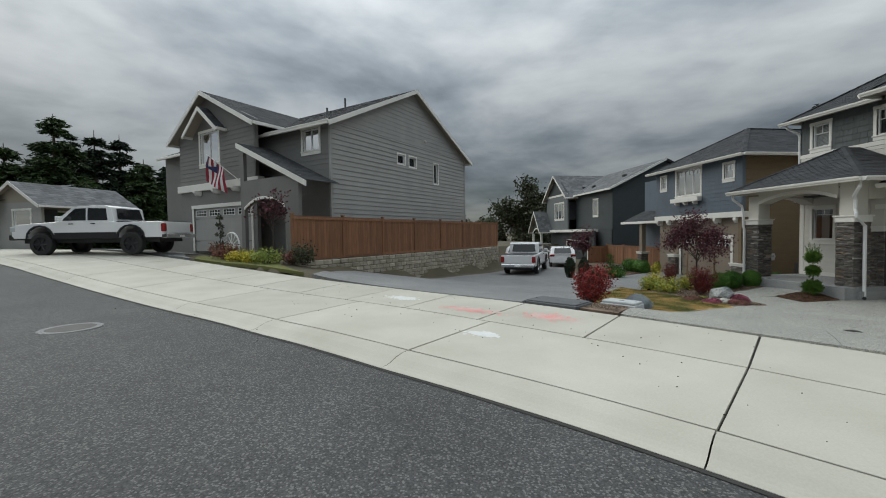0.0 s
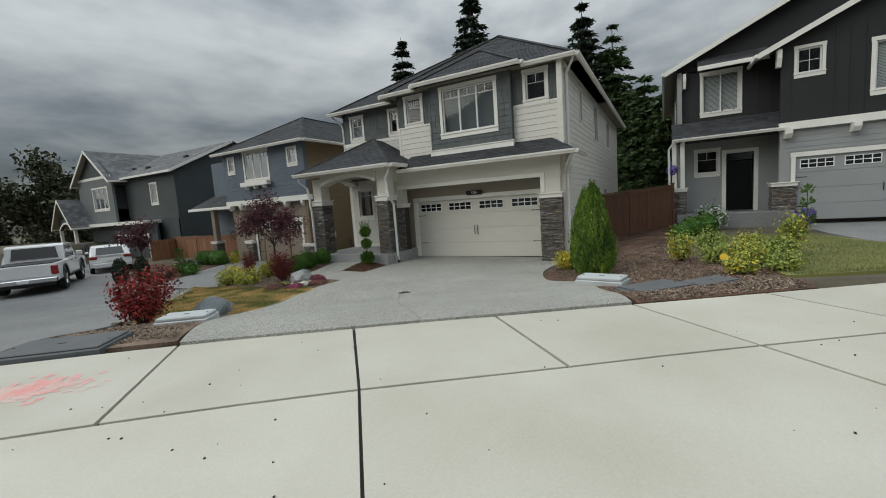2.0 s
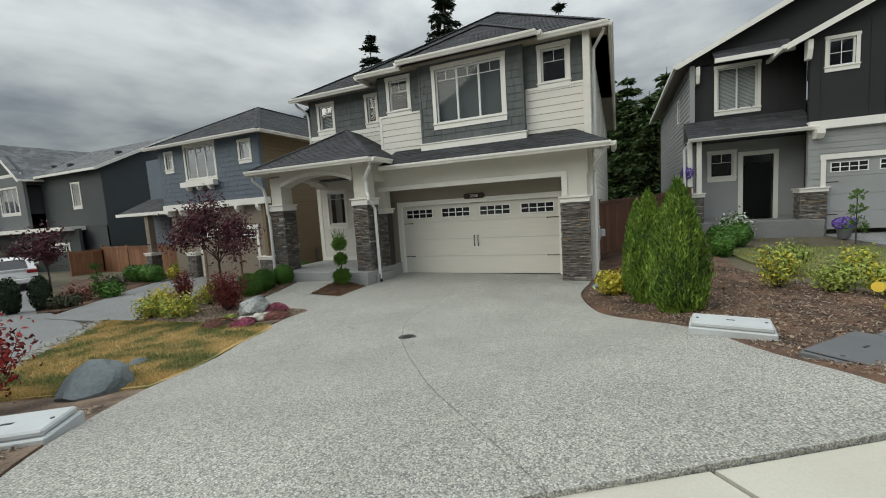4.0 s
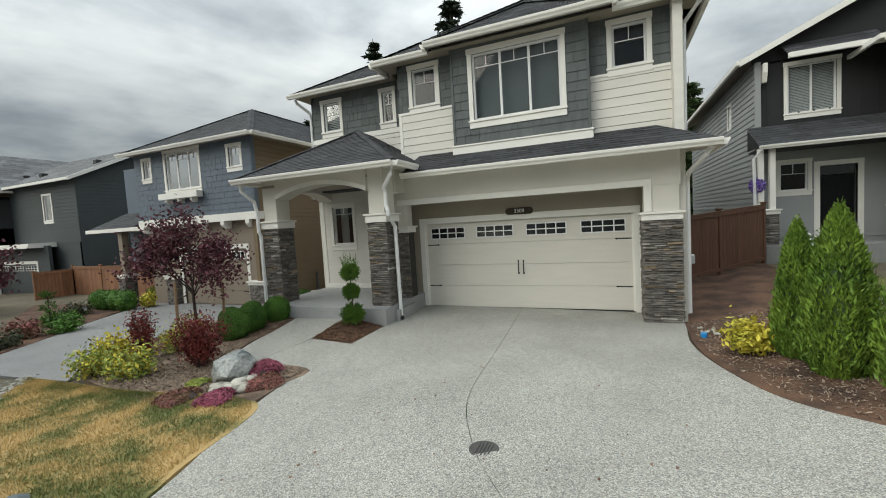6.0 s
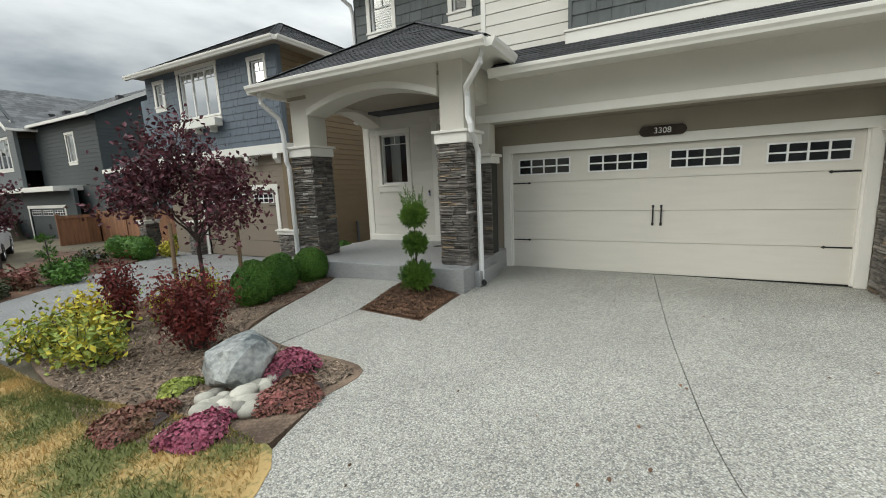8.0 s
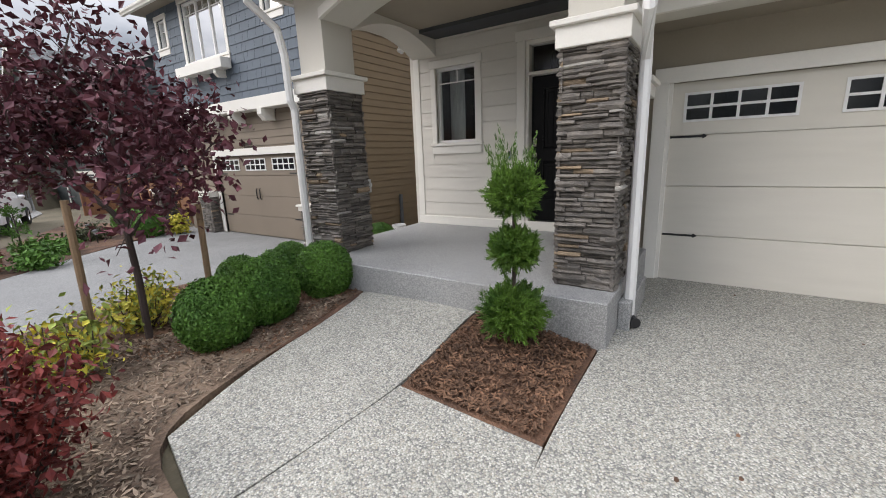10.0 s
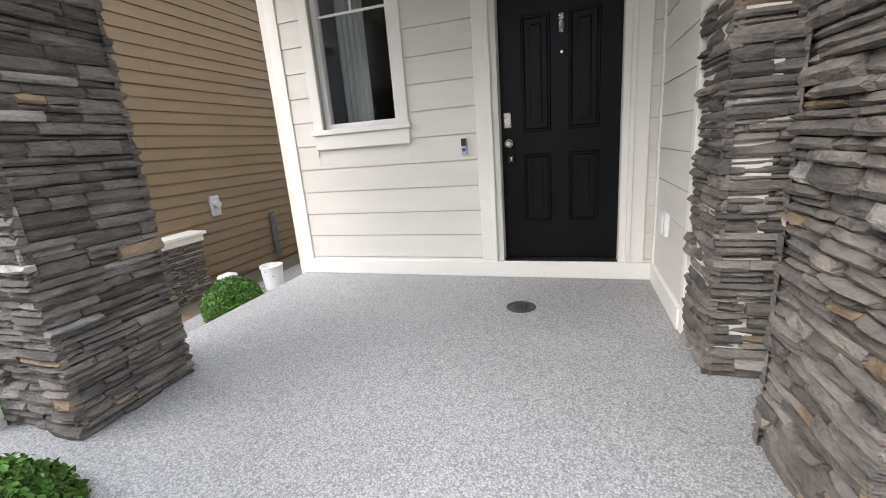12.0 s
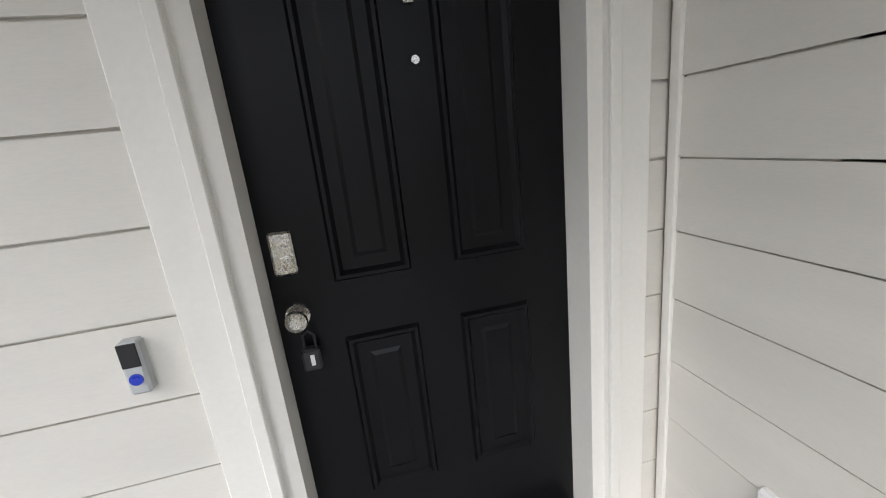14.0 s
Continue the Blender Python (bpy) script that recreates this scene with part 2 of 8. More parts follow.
M["h4grey"] = mat("warm_grey_paint", (0.36, 0.355, 0.335), 0.7, 0.07, 1.2, 40, 0.12, 0.002)
M["h4dark"] = mat("darker_grey_paint", (0.2, 0.195, 0.185), 0.7, 0.07, 1.2, 40, 0.12, 0.002)
M["h5dark"] = mat("near_black_paint", (0.017, 0.0175, 0.019), 0.65, 0.12, 1.2, 40, 0.12, 0.002)
M["h5grey"] = mat("light_grey_paint", (0.32, 0.33, 0.33), 0.65, 0.06, 1.2, 40, 0.12, 0.002)
M["cedar"] = mat("stained_cedar", (0.27, 0.125, 0.062), 0.75, 0.18, 3, 50, 0.3, 0.003, rnd=0.2, stretch=(4, 4, 0.6))
M["cedar_dark"] = mat("dark_stained_cedar", (0.13, 0.06, 0.034), 0.75, 0.18, 3, 50, 0.3, 0.003, rnd=0.2, stretch=(4, 4, 0.6))
M["block"] = mat("split_face_block", (0.46, 0.42, 0.35), 0.9, 0.2, 2.5, 35, 0.9, 0.02, rnd=0.16, col2=(0.25, 0.22, 0.16), spread=0.6)
M["bark"] = mat("tree_bark", (0.13, 0.1, 0.075), 0.9, 0.25, 6, 60, 0.8, 0.01)
M["bark_dark"] = mat("dark_plum_bark", (0.07, 0.05, 0.045), 0.85, 0.2, 6, 60, 0.5, 0.006)
M["stake"] = mat("wooden_stake", (0.3, 0.2, 0.12), 0.8, 0.2, 5, 60, 0.4, 0.004)


def leaf(name, a, b, isl=0.35):
    return mat(name, a, 0.6, 0.2, 2.5, 30, 0, col2=b, spread=0.5, island=isl, spec=0.3)


M["boxwood"] = leaf("boxwood_leaf", (0.105, 0.22, 0.033), (0.033, 0.095, 0.014))
M["cypress"] = leaf("arborvitae_leaf", (0.19, 0.29, 0.04), (0.05, 0.11, 0.015))
M["juniper"] = leaf("juniper_leaf", (0.14, 0.25, 0.035), (0.03, 0.085, 0.014))
M["plum"] = leaf("purple_plum_leaf", (0.135, 0.042, 0.055), (0.06, 0.018, 0.027))
M["barberry"] = leaf("red_barberry_leaf", (0.2, 0.035, 0.025), (0.09, 0.018, 0.02))
M["redmaple"] = leaf("scarlet_leaf", (0.42, 0.035, 0.025), (0.13, 0.014, 0.015))
M["gold"] = leaf("golden_leaf", (0.62, 0.5, 0.06), (0.36, 0.36, 0.05))
M["lime"] = leaf("yellow_green_leaf", (0.35, 0.38, 0.09), (0.16, 0.24, 0.05))
M["pine"] = leaf("dark_conifer_needle", (0.03, 0.05, 0.022), (0.012, 0.022, 0.012))
M["fir"] = leaf("mid_green_conifer_needle", (0.055, 0.09, 0.025), (0.025, 0.045, 0.015))
M["decid"] = leaf("dull_green_leaf", (0.075, 0.085, 0.04), (0.035, 0.04, 0.02))
M["heather"] = leaf("pink_heather", (0.36, 0.09, 0.15), (0.2, 0.06, 0.08))
M["heather_dull"] = leaf("faded_heather", (0.28, 0.09, 0.09), (0.13, 0.09, 0.045))
M["petal_white"] = leaf("white_petal", (0.8, 0.8, 0.8), (0.6, 0.62, 0.6), 0.1)
M["petal_purple"] = leaf("violet_petal", (0.2, 0.12, 0.5), (0.12, 0.06, 0.3), 0.2)
M["rock"] = mat("blue_grey_boulder", (0.19, 0.215, 0.22), 0.85, 0.3, 2.2, 25, 0.9, 0.02, col2=(0.075, 0.092, 0.1), spread=0.55)
M["rock_white"] = mat("veined_boulder", (0.42, 0.43, 0.41), 0.85, 0.3, 2.4, 20, 0.9, 0.02, col2=(0.08, 0.095, 0.1), spread=0.3)
M["cobble"] = mat("river_cobble", (0.42, 0.4, 0.34), 0.75, 0.15, 6, 60, 0.3, 0.004, rnd=0.42)
M["carwhite"] = mat("white_car_paint", (0.8, 0.8, 0.8), 0.18, 0.02, 1, 40, 0, spec=0.6)
M["tyre"] = mat("tyre_rubber", (0.02, 0.02, 0.02), 0.8, 0.1, 10, 90, 0.2)
M["chrome"] = mat("chrome", (0.7, 0.7, 0.7), 0.15, 0.05, 10, 90, 0, metal=1.0)
M["carglass"] = mat("dark_car_glass", (0.015, 0.017, 0.02), 0.06, 0.05, 2, 40, 0, spec=0.7)
M["lamp_red"] = mat("red_tail_lamp", (0.3, 0.02, 0.02), 0.2, 0.1, 10, 60, 0)
M["util"] = mat("utility_lid_plastic", (0.5, 0.52, 0.52), 0.7, 0.08, 3, 60, 0.2, 0.003)
M["util_dark"] = mat("dark_utility_lid", (0.12, 0.125, 0.13), 0.75, 0.1, 3, 60, 0.3, 0.004)
M["iron"] = mat("cast_iron", (0.1, 0.095, 0.09), 0.7, 0.2, 8, 90, 0.4, 0.004, metal=0.3)
M["paint_pink"] = mat("pink_marking_paint", (0.72, 0.3, 0.27), 0.85, 0.25, 3, 50, 0, col2=(0.58, 0.5, 0.45), spread=0.35)
M["paint_white"] = mat("white_marking_paint", (0.78, 0.78, 0.76), 0.85, 0.1, 3, 50, 0)
M["red"] = mat("flag_red", (0.35, 0.03, 0.05), 0.8, 0.1, 4, 60, 0)
M["navy"] = mat("flag_navy", (0.03, 0.04, 0.12), 0.8, 0.1, 4, 60, 0)
M["blueplastic"] = mat("blue_plastic", (0.02, 0.25, 0.6), 0.4, 0.1, 6, 60, 0)
M["yellow"] = mat("yellow_plastic", (0.75, 0.5, 0.03), 0.5, 0.1, 6, 60, 0)
M["lens_blue"] = mat("blue_lit_button", (0.03, 0.06, 0.55), 0.3, 0.1, 10, 60, 0)
M["hill"] = leaf("far_wood", (0.03, 0.04, 0.026), (0.018, 0.026, 0.016))

# ---- mesh tools ----
Z = Vector((0, 0, 1))


class Frame:
    """A wall's own axes: u along it, n out of it, z up."""

    def __init__(self, o, u, n):
        self.o, self.u, self.n = Vector(o), Vector(u).normalized(), Vector(n).normalized()

    def pt(self, u, n, z):
        return self.o + self.u * u + self.n * n + Z * z


W = Frame((0, 0, 0), (1, 0, 0), (0, 1, 0))  # plain world axes


class MB:
    """Gathers faces for one mesh."""

    def __init__(self):
        self.v, self.f = [], []

    def add(self, verts, faces):
        k = len(self.v)
        self.v.extend(tuple(p) for p in verts)
        self.f.extend(tuple(i + k for i in fc) for fc in faces)
        return self

    def quad(self, a, b, c, d):
        return self.add((a, b, c, d), ((0, 1, 2, 3),))

    def box(self, F, u0, u1, n0, n1, z0, z1, b=0.0):
        if b <= 0:
            p = [F.pt(u, n, z) for z in (z0, z1) for n in (n0, n1) for u in (u0, u1)]
            return self.add(p, ((0, 2, 3, 1), (4, 5, 7, 6), (0, 1, 5, 4), (2, 6, 7, 3), (0, 4, 6, 2), (1, 3, 7, 5)))
        b = min(b, 0.45 * min(abs(u1 - u0), abs(n1 - n0), abs(z1 - z0)))
        lo, hi = (u0, n0, z0), (u1, n1, z1)
        vs, ix = [], {}
        for c in range(8):
            s = [(c >> k) & 1 for k in range(3)]
            for ax in range(3):
                q = [hi[k] if s[k] else lo[k] for k in range(3)]
                for k in range(3):
                    if k != ax:
                        q[k] += -b if s[k] else b
                ix[c, ax] = len(vs)
                vs.append(F.pt(*q))
        fs = []
        for ax in range(3):
            o1, o2 = [k for k in range(3) if k != ax]
            for s in (0, 1):
                cs = [(s << ax) | (i << o1) | (j << o2) for i, j in ((0, 0), (1, 0), (1, 1), (0, 1))]
                fs.append(tuple(ix[c, ax] for c in cs))
            for i in (0, 1):
                for j in (0, 1):
                    c0 = (i << o1) | (j << o2)
                    c1 = c0 | (1 << ax)
                    fs.append((ix[c0, o1], ix[c0, o2], ix[c1, o2], ix[c1, o1]))
        for c in range(8):
            fs.append((ix[c, 0], ix[c, 1], ix[c, 2]))
        return self.add(vs, fs)

    def prism(self, F, outline, n0, n1):
        """An outline in (u, z), pushed from n0 to n1."""
        k = len(outline)
        vs = [F.pt(u, n0, z) for u, z in outline] + [F.pt(u, n1, z) for u, z in outline]
        fs = [tuple(range(k)), tuple(range(2 * k - 1, k - 1, -1))]
        fs += [(i, (i + 1) % k, (i + 1) % k + k, i + k) for i in range(k)]
        return self.add(vs, fs)

    def tube(self, path, r, sides=8, r2=None):
        """A round bar along a path; r2 is the radius at its end."""
        path = [Vector(p) for p in path]
        m = len(path)
        vs, fs = [], []
        for i, p in enumerate(path):
            d = (path[min(i + 1, m - 1)] - path[max(i - 1, 0)]).normalized()
            a = d.orthogonal().normalized() if abs(d.z) > 0.9 else d.cross(Z).normalized()
            c = d.cross(a)
            rr = r if r2 is None else r + (r2 - r) * i / (m - 1)
            vs += [p + (a * math.cos(t) + c * math.sin(t)) * rr for t in (2 * math.pi * j / sides for j in range(sides))]
        for i in range(m - 1):
            for j in range(sides):
                fs.append((i * sides + j, i * sides + (j + 1) % sides, (i + 1) * sides + (j + 1) % sides, (i + 1) * sides + j))
        fs += [tuple(range(sides - 1, -1, -1)), tuple((m - 1) * sides + j for j in range(sides))]
        return self.add(vs, fs)

    def disc(self, c, axis, r, h, sides=24):
        c, axis = Vector(c), Vector(axis).normalized()
        return self.tube([c, c + axis * h * 0.5, c + axis * h], r, sides)

    def turned(self, c, prof, sides=20):
        """A shape turned about the upright through c: rows of radius, height."""
        c = Vector(c)
        vs = [c + Vector((r * math.cos(t), r * math.sin(t), h)) for r, h in prof for t in (2 * math.pi * j / sides for j in range(sides))]
        fs = [(i * sides + j, i * sides + (j + 1) % sides, (i + 1) * sides + (j + 1) % sides, (i + 1) * sides + j) for i in range(len(prof) - 1) for j in range(sides)]
        return self.add(vs, fs + [tuple(range(sides - 1, -1, -1)), tuple((len(prof) - 1) * sides + j for j in range(sides))])


def weld(mb):
    """Joins meeting blocks into one shell: shared corners become one, faces between blocks go."""
    ids, v, ix = {}, [], []
    for p in mb.v:
        k = tuple(round(c, 4) for c in p)
        if k not in ids:
            ids[k] = len(v)
            v.append(p)
        ix.append(ids[k])
    seen = {}
    for f in mb.f:
        g = tuple(ix[i] for i in f)
        seen.setdefault(tuple(sorted(g)), []).append(g)
    mb.v, mb.f = v, [fs[0] for fs in seen.values() if len(fs) == 1]
    return mb


def data_of(name, mb, material, smooth=False):
    d = bpy.data.meshes.new(name)
    d.from_pydata(mb.v, [], mb.f)
    d.materials.append(material)
    if smooth:
        d.shade_smooth()
    return d


def part(name, mb, material, parent=None, label="", smooth=False):
    ob = new(name, data_of(name, mb, material, smooth))
    if parent is not None:
        ob.parent = parent
        ob.matrix_parent_inverse = parent.matrix_world.inverted()
    if label:
        tagged(ob, label)
    return ob


def thing(name, at, label, category, group="", kind=""):
    ob = new(name)
    ob.matrix_world = Matrix.Translation(at)
    return tagged(ob, label, category, group, kind)


def smooth01(t):
    t = max(0.0, min(1.0, t))
    return t * t * (3 - 2 * t)


def step(a, b, t):
    return smooth01((t - a) / (b - a))


# ---- the lie of the land ----
# back edge of the pavement, from the south-east to the north-west
BACK = [Vector(p) for p in ((40.0, -54.0), (22.0, -24.6), (13.2, -9.9), (7.52, -0.5), (6.21, 1.66), (5.39, 2.98), (4.51, 4.42), (3.45, 5.95), (2.25, 7.5), (1.0, 8.95), (-0.6, 10.55), (-2.6, 12.3), (-5.2, 14.4), (-9.0, 17.3), (-14.5, 21.3), (-40.0, 39.0))]


def spline(points, count):
    """Points at even steps of the parameter along a smooth line through the given ones."""
    n, out = len(points), []
    for i in range(count):
        s = i * (n - 1) / (count - 1)
        k = min(int(s), n - 2)
        t = s - k
        p0, p1, p2, p3 = points[max(k - 1, 0)], points[k], points[k + 1], points[min(k + 2, n - 1)]
        out.append(0.5 * (2 * p1 + (p2 - p0) * t + (2 * p0 - 5 * p1 + 4 * p2 - p3) * t * t + (3 * p1 - p0 - 3 * p2 + p3) * t ** 3))
    return out


BACK_FINE = spline(BACK, 181)
BACK_LEN = [0.0]
for _a, _b in zip(BACK_FINE, BACK_FINE[1:]):
    BACK_LEN.append(BACK_LEN[-1] + (_b - _a).length)
BACK_NP = np.array([tuple(p) for p in BACK_FINE])


def along(s):
    """The place on the pavement's back edge s metres along it, and the way out to the street."""
    k = max(0, min(len(BACK_LEN) - 2, int(np.searchsorted(BACK_LEN, s)) - 1))
    t = (s - BACK_LEN[k]) / (BACK_LEN[k + 1] - BACK_LEN[k])
    a, b = BACK_FINE[k], BACK_FINE[k + 1]
    i, j = BACK_FINE[max(k - 1, 0)], BACK_FINE[min(k + 2, len(BACK_FINE) - 1)]
    d = ((b - a).normalized() * 2 + (b - i).normalized() * (1 - t) + (j - a).normalized() * t).normalized()
    return a.lerp(b, t), Vector((-d.y, d.x))


def street_z(x, y):
    """Height of the pavement: level by the drive, rising to the north-west."""
    return 0.69 + 0.85 * step(9.5, 28.0, y - 0.35 * x) + 0.1 * step(3, -16, y)


def behind(x, y):
    """Metres behind the pavement's back edge (below nought: on the street's side)."""
    d = BACK_NP - (x, y)
    k = int((d * d).sum(1).argmin())
    a, b = BACK_NP[max(k - 1, 0)], BACK_NP[min(k + 1, len(BACK_NP) - 1)]
    w = (b - a) / np.linalg.norm(b - a)
    return float((x - BACK_NP[k][0]) * w[1] - (y - BACK_NP[k][1]) * w[0])


WALL_A, WALL_B = Vector((-4.0, 15.5)), Vector((7.4, 29.3))  # the retaining wall's line
WALL_W = (WALL_B - WALL_A).normalized()
WALL_N = Vector((WALL_W.y, -WALL_W.x))  # towards the lane


def ramp(rows, t):
    for (a, za), (b, zb) in zip(rows, rows[1:]):
        if t <= b:
            return za + (zb - za) * smooth01((t - a) / (b - a)) if t > a else za
    return rows[-1][1]


def ground(x, y):
    d = behind(x, y)
    s = street_z(x, y)
    if d <= 0:
        return s
    s = 0.69 + (s - 0.69) * (1 - step(0.5, 11, d))
    mid = ramp([(0, 0.0), (4.9, -0.64), (8.0, -0.755), (11.5, -0.7)], d) if d < 11.5 else -0.7
    right = ramp([(0, 0.0), (2.0, -0.26), (6.0, -0.4), (12.0, -0.42)], d)
    left = ramp([(0, 0.0), (9.5, -0.95), (16, -1.12)], d)
    wr, wl_ = step(4.3, 1.2, y), step(11.3, 16.5, y)
    z = s + mid * (1 - wr - wl_) + right * wr + left * wl_
    z += 0.09 * step(11.3, 12.6, x) * step(10.0, 10.7, y) * (1 - step(13.0, 14.0, y))
    p = Vector((x, y)) - WALL_A
    e, u = -p.dot(WALL_N), p.dot(WALL_W)
    if u > -6:
        hi = step(-0.05, 0.25, e) if u > 0 else step(-4.0, 2.5, e) * step(-6, 0, u)
        z += (max(z, 1.08) - z) * hi
    z -= 1.2 * step(28, 60, y - 0.3 * abs(x)) * (1 - step(-3, -9, x - 0.5 * y))
    return z


def sheet(name, left, right, n, m, material, parent=None, lift=0.03, side=0.0, label="", thick=0.12):
    """A paved or planted strip between two edge lines, laid on the ground, with its own thickness."""
    A, B = spline([Vector(p) for p in left], n), spline([Vector(p) for p in right], n)
    mb = MB()
    vs, fs = [], []
    for a, b in zip(A, B):
        for j in range(m):
            p = a.lerp(b, j / (m - 1))
            vs.append((p.x, p.y, ground(p.x, p.y) + lift))
    for i in range(n - 1):
        for j in range(m - 1):
            fs.append((i * m + j, i * m + j + 1, (i + 1) * m + j + 1, (i + 1) * m + j))
    rim = [j for j in range(m)] + [i * m + m - 1 for i in range(1, n)] + [(n - 1) * m + j for j in range(m - 2, -1, -1)] + [i * m for i in range(n - 2, 0, -1)]
    k = len(vs)
    for r in rim:
        x, y, z = vs[r]
        vs.append((x, y, z - thick))
    for i in range(len(rim)):
        j = (i + 1) % len(rim)
        fs.append((rim[j], rim[i], k + i, k + j))
    mb.add(vs, fs)
    return part(name, mb, material, parent, label)

# ---- ground, street and paving ----
gb = MB()
GX, GY = [i * 0.5 for i in range(-56, 84)], [j * 0.5 for j in range(-48, 104)]
rows_v, rows_f = [], []
for y in GY:
    for x in GX:
        d = behind(x, y)
        z = ground(x, y) - 0.02 if d > 0.1 else street_z(x, y) - 0.42
        if d < -16:
            z = street_z(x, y) - 0.12
        rows_v.append((x, y, z))
nx, ny = len(GX), len(GY)
for j in range(ny - 1):
    for i in range(nx - 1):
        rows_f.append((j * nx + i, j * nx + i + 1, (j + 1) * nx + i + 1, (j + 1) * nx + i))
# the land goes on to the horizon
rim = [i for i in range(nx)] + [j * nx + nx - 1 for j in range(1, ny)] + [(ny - 1) * nx + i for i in range(nx - 2, -1, -1)] + [j * nx for j in range(ny - 2, 0, -1)]
for ring, zz in ((3.0, -0.6), (40.0, -4.0)):
    k = len(rows_v)
    src = rim if ring == 3.0 else prev
    prev = []
    for r in src:
        x, y, z = rows_v[r]
        prev.append(len(rows_v))
        rows_v.append((7 + (x - 7) * ring, 14 + (y - 14) * ring, zz))
    for i in range(len(src)):
        j = (i + 1) % len(src)
        rows_f.append((src[j], src[i], prev[i], prev[j]))
gb.add(rows_v, rows_f)
tagged(part("ground", gb, M["soil"], smooth=True), "bare brown soil and dry grass round the houses", "ground", kind="structure")


def wide(s):
    """The street edge runs straighter than the back edge, so the pavement widens along it."""
    return float(np.interp(s - S0, (-8, -4.5, -2.8, -0.5, 0.6, 2.8, 6, 9, 30), (0.86, 0.91, 0.935, 1.0, 1.03, 1.1, 1.16, 1.16, 1.06)))


def street_strip(mb, s0, s1, n0, n1, dz0, dz1, count):
    vs, fs = [], []
    for i in range(count + 1):
        p, w = along(s0 + (s1 - s0) * i / count)
        w = w * wide(s0 + (s1 - s0) * i / count)
        for nn, dz in ((n0, dz0), (n1, dz1)):
            q = p + w * nn
            vs.append((q.x, q.y, street_z(q.x, q.y) + dz))
    for i in range(count):
        fs.append((2 * i, 2 * i + 1, 2 * i + 3, 2 * i + 2))
    return mb.add(vs, fs)


S0 = BACK_LEN[int(((BACK_NP - (4.51, 4.42)) ** 2).sum(1).argmin())]
END = BACK_LEN[-1]
# the along() way points behind the street for this winding, so the street lies on its other side
SIDE = -1 if behind(*(along(S0)[0] + along(S0)[1])) > 0 else 1
road = MB()
for a, b, za, zb in ((3.72, 4.2, -0.1, -0.1), (4.2, 7.0, -0.1, -0.05), (7.0, 10.0, -0.05, -0.05), (10.0, 13.5, -0.05, -0.1)):
    street_strip(road, 1, END - 1, SIDE * a, SIDE * b, za, zb, 150)
tagged(part("road", road, M["asphalt"]), "worn dark grey asphalt street", "road", kind="structure")

pavement = tagged(new("pavement"), "pale concrete pavement of jointed slabs along the street", "pavement", kind="structure")
bed = MB()
street_strip(bed, 1, END - 1, SIDE * -0.05, SIDE * 3.39, -0.03, -0.03, 420)
part("joint_bed", bed, M["mortar"], pavement)


def slab(s0, s1, n0, n1, gap=0.016):
    mb = MB()
    k = 4
    top, low, ins = [], [], 0.006
    for i in range(k + 1):
        s = s0 + gap + (s1 - s0 - 2 * gap) * i / k
        for nn in (n0 + gap, n1 - gap):
            p, w = along(s - 0.175 * nn)
            w = w * wide(s - 0.175 * nn)
            q = p + w * nn * SIDE
            z = street_z(q.x, q.y)
            c = p + w * SIDE * (nn + (ins if nn < (n0 + n1) / 2 else -ins))
            top.append((c.x, c.y, z))
            low.append((q.x, q.y, z - 0.003))
    vs = top + low + [(x, y, z - 0.1) for x, y, z in low]
    a, b = len(top), 2 * len(top)
    fs = [(2 * i, 2 * i + 1, 2 * i + 3, 2 * i + 2) for i in range(k)]
    for i in range(k):
        for o in (0, 1):
            fs.append((2 * i + o, 2 * i + 2 + o, a + 2 * i + 2 + o, a + 2 * i + o))
            fs.append((a + 2 * i + o, a + 2 * i + 2 + o, b + 2 * i + 2 + o, b + 2 * i + o))
    for i in (0, k):
        fs += [(2 * i, 2 * i + 1, a + 2 * i + 1, a + 2 * i), (a + 2 * i, a + 2 * i + 1, b + 2 * i + 1, b + 2 * i)]
    mb.add(vs, fs)
    return mb


def kerb(s0, s1, n0=3.36, gap=0.006):
    """A rolled kerb and its gutter, one length of it."""
    mb, k = MB(), 6
    prof = ((n0 + 0.012, -0.001), (n0 + 0.1, -0.006), (n0 + 0.2, -0.03), (n0 + 0.29, -0.07), (n0 + 0.34, -0.085), (n0 + 0.42, -0.09), (n0 + 0.425, -0.2))
    vs = []
    for i in range(k + 1):
        for nn, dz in prof:
            p, w = along(s0 - 0.175 * nn + gap + (s1 - s0 - 2 * gap) * i / k)
            q = p + w * (wide(s0 - 0.175 * nn + (s1 - s0) * i / k) * nn * SIDE)
            vs.append((q.x, q.y, street_z(q.x, q.y) + dz))
    m = len(prof)
    fs = [(i * m + j, i * m + j + 1, (i + 1) * m + j + 1, (i + 1) * m + j) for i in range(k) for j in range(m - 1)]
    return mb.add(vs, fs)


def joint(k, right, left):
    return S0 + (left if k > 0 else right) * k


for k in range(-14, 34):
    part("slab", slab(joint(k, 1.62, 1.87), joint(k + 1, 1.62, 1.87), 0.0, 1.62), M["walkslab"], pavement)
for k in range(-7, 18):
    part("slab", slab(joint(k, 3.24, 3.5), joint(k + 1, 3.24, 3.5), 1.62, 3.36), M["walkslab"], pavement)
    part("kerb", kerb(joint(k, 3.24, 3.5), joint(k + 1, 3.24, 3.5)), M["walkslab"], pavement)

# dark strip that paints the shadow line where kerb meets asphalt
shadow_strip = street_strip(MB(), S0 - 20, END - 4, SIDE * 3.775, SIDE * 3.83, -0.094, -0.094, 300)
part("kerb_seam", shadow_strip, M["mortar"], pavement)

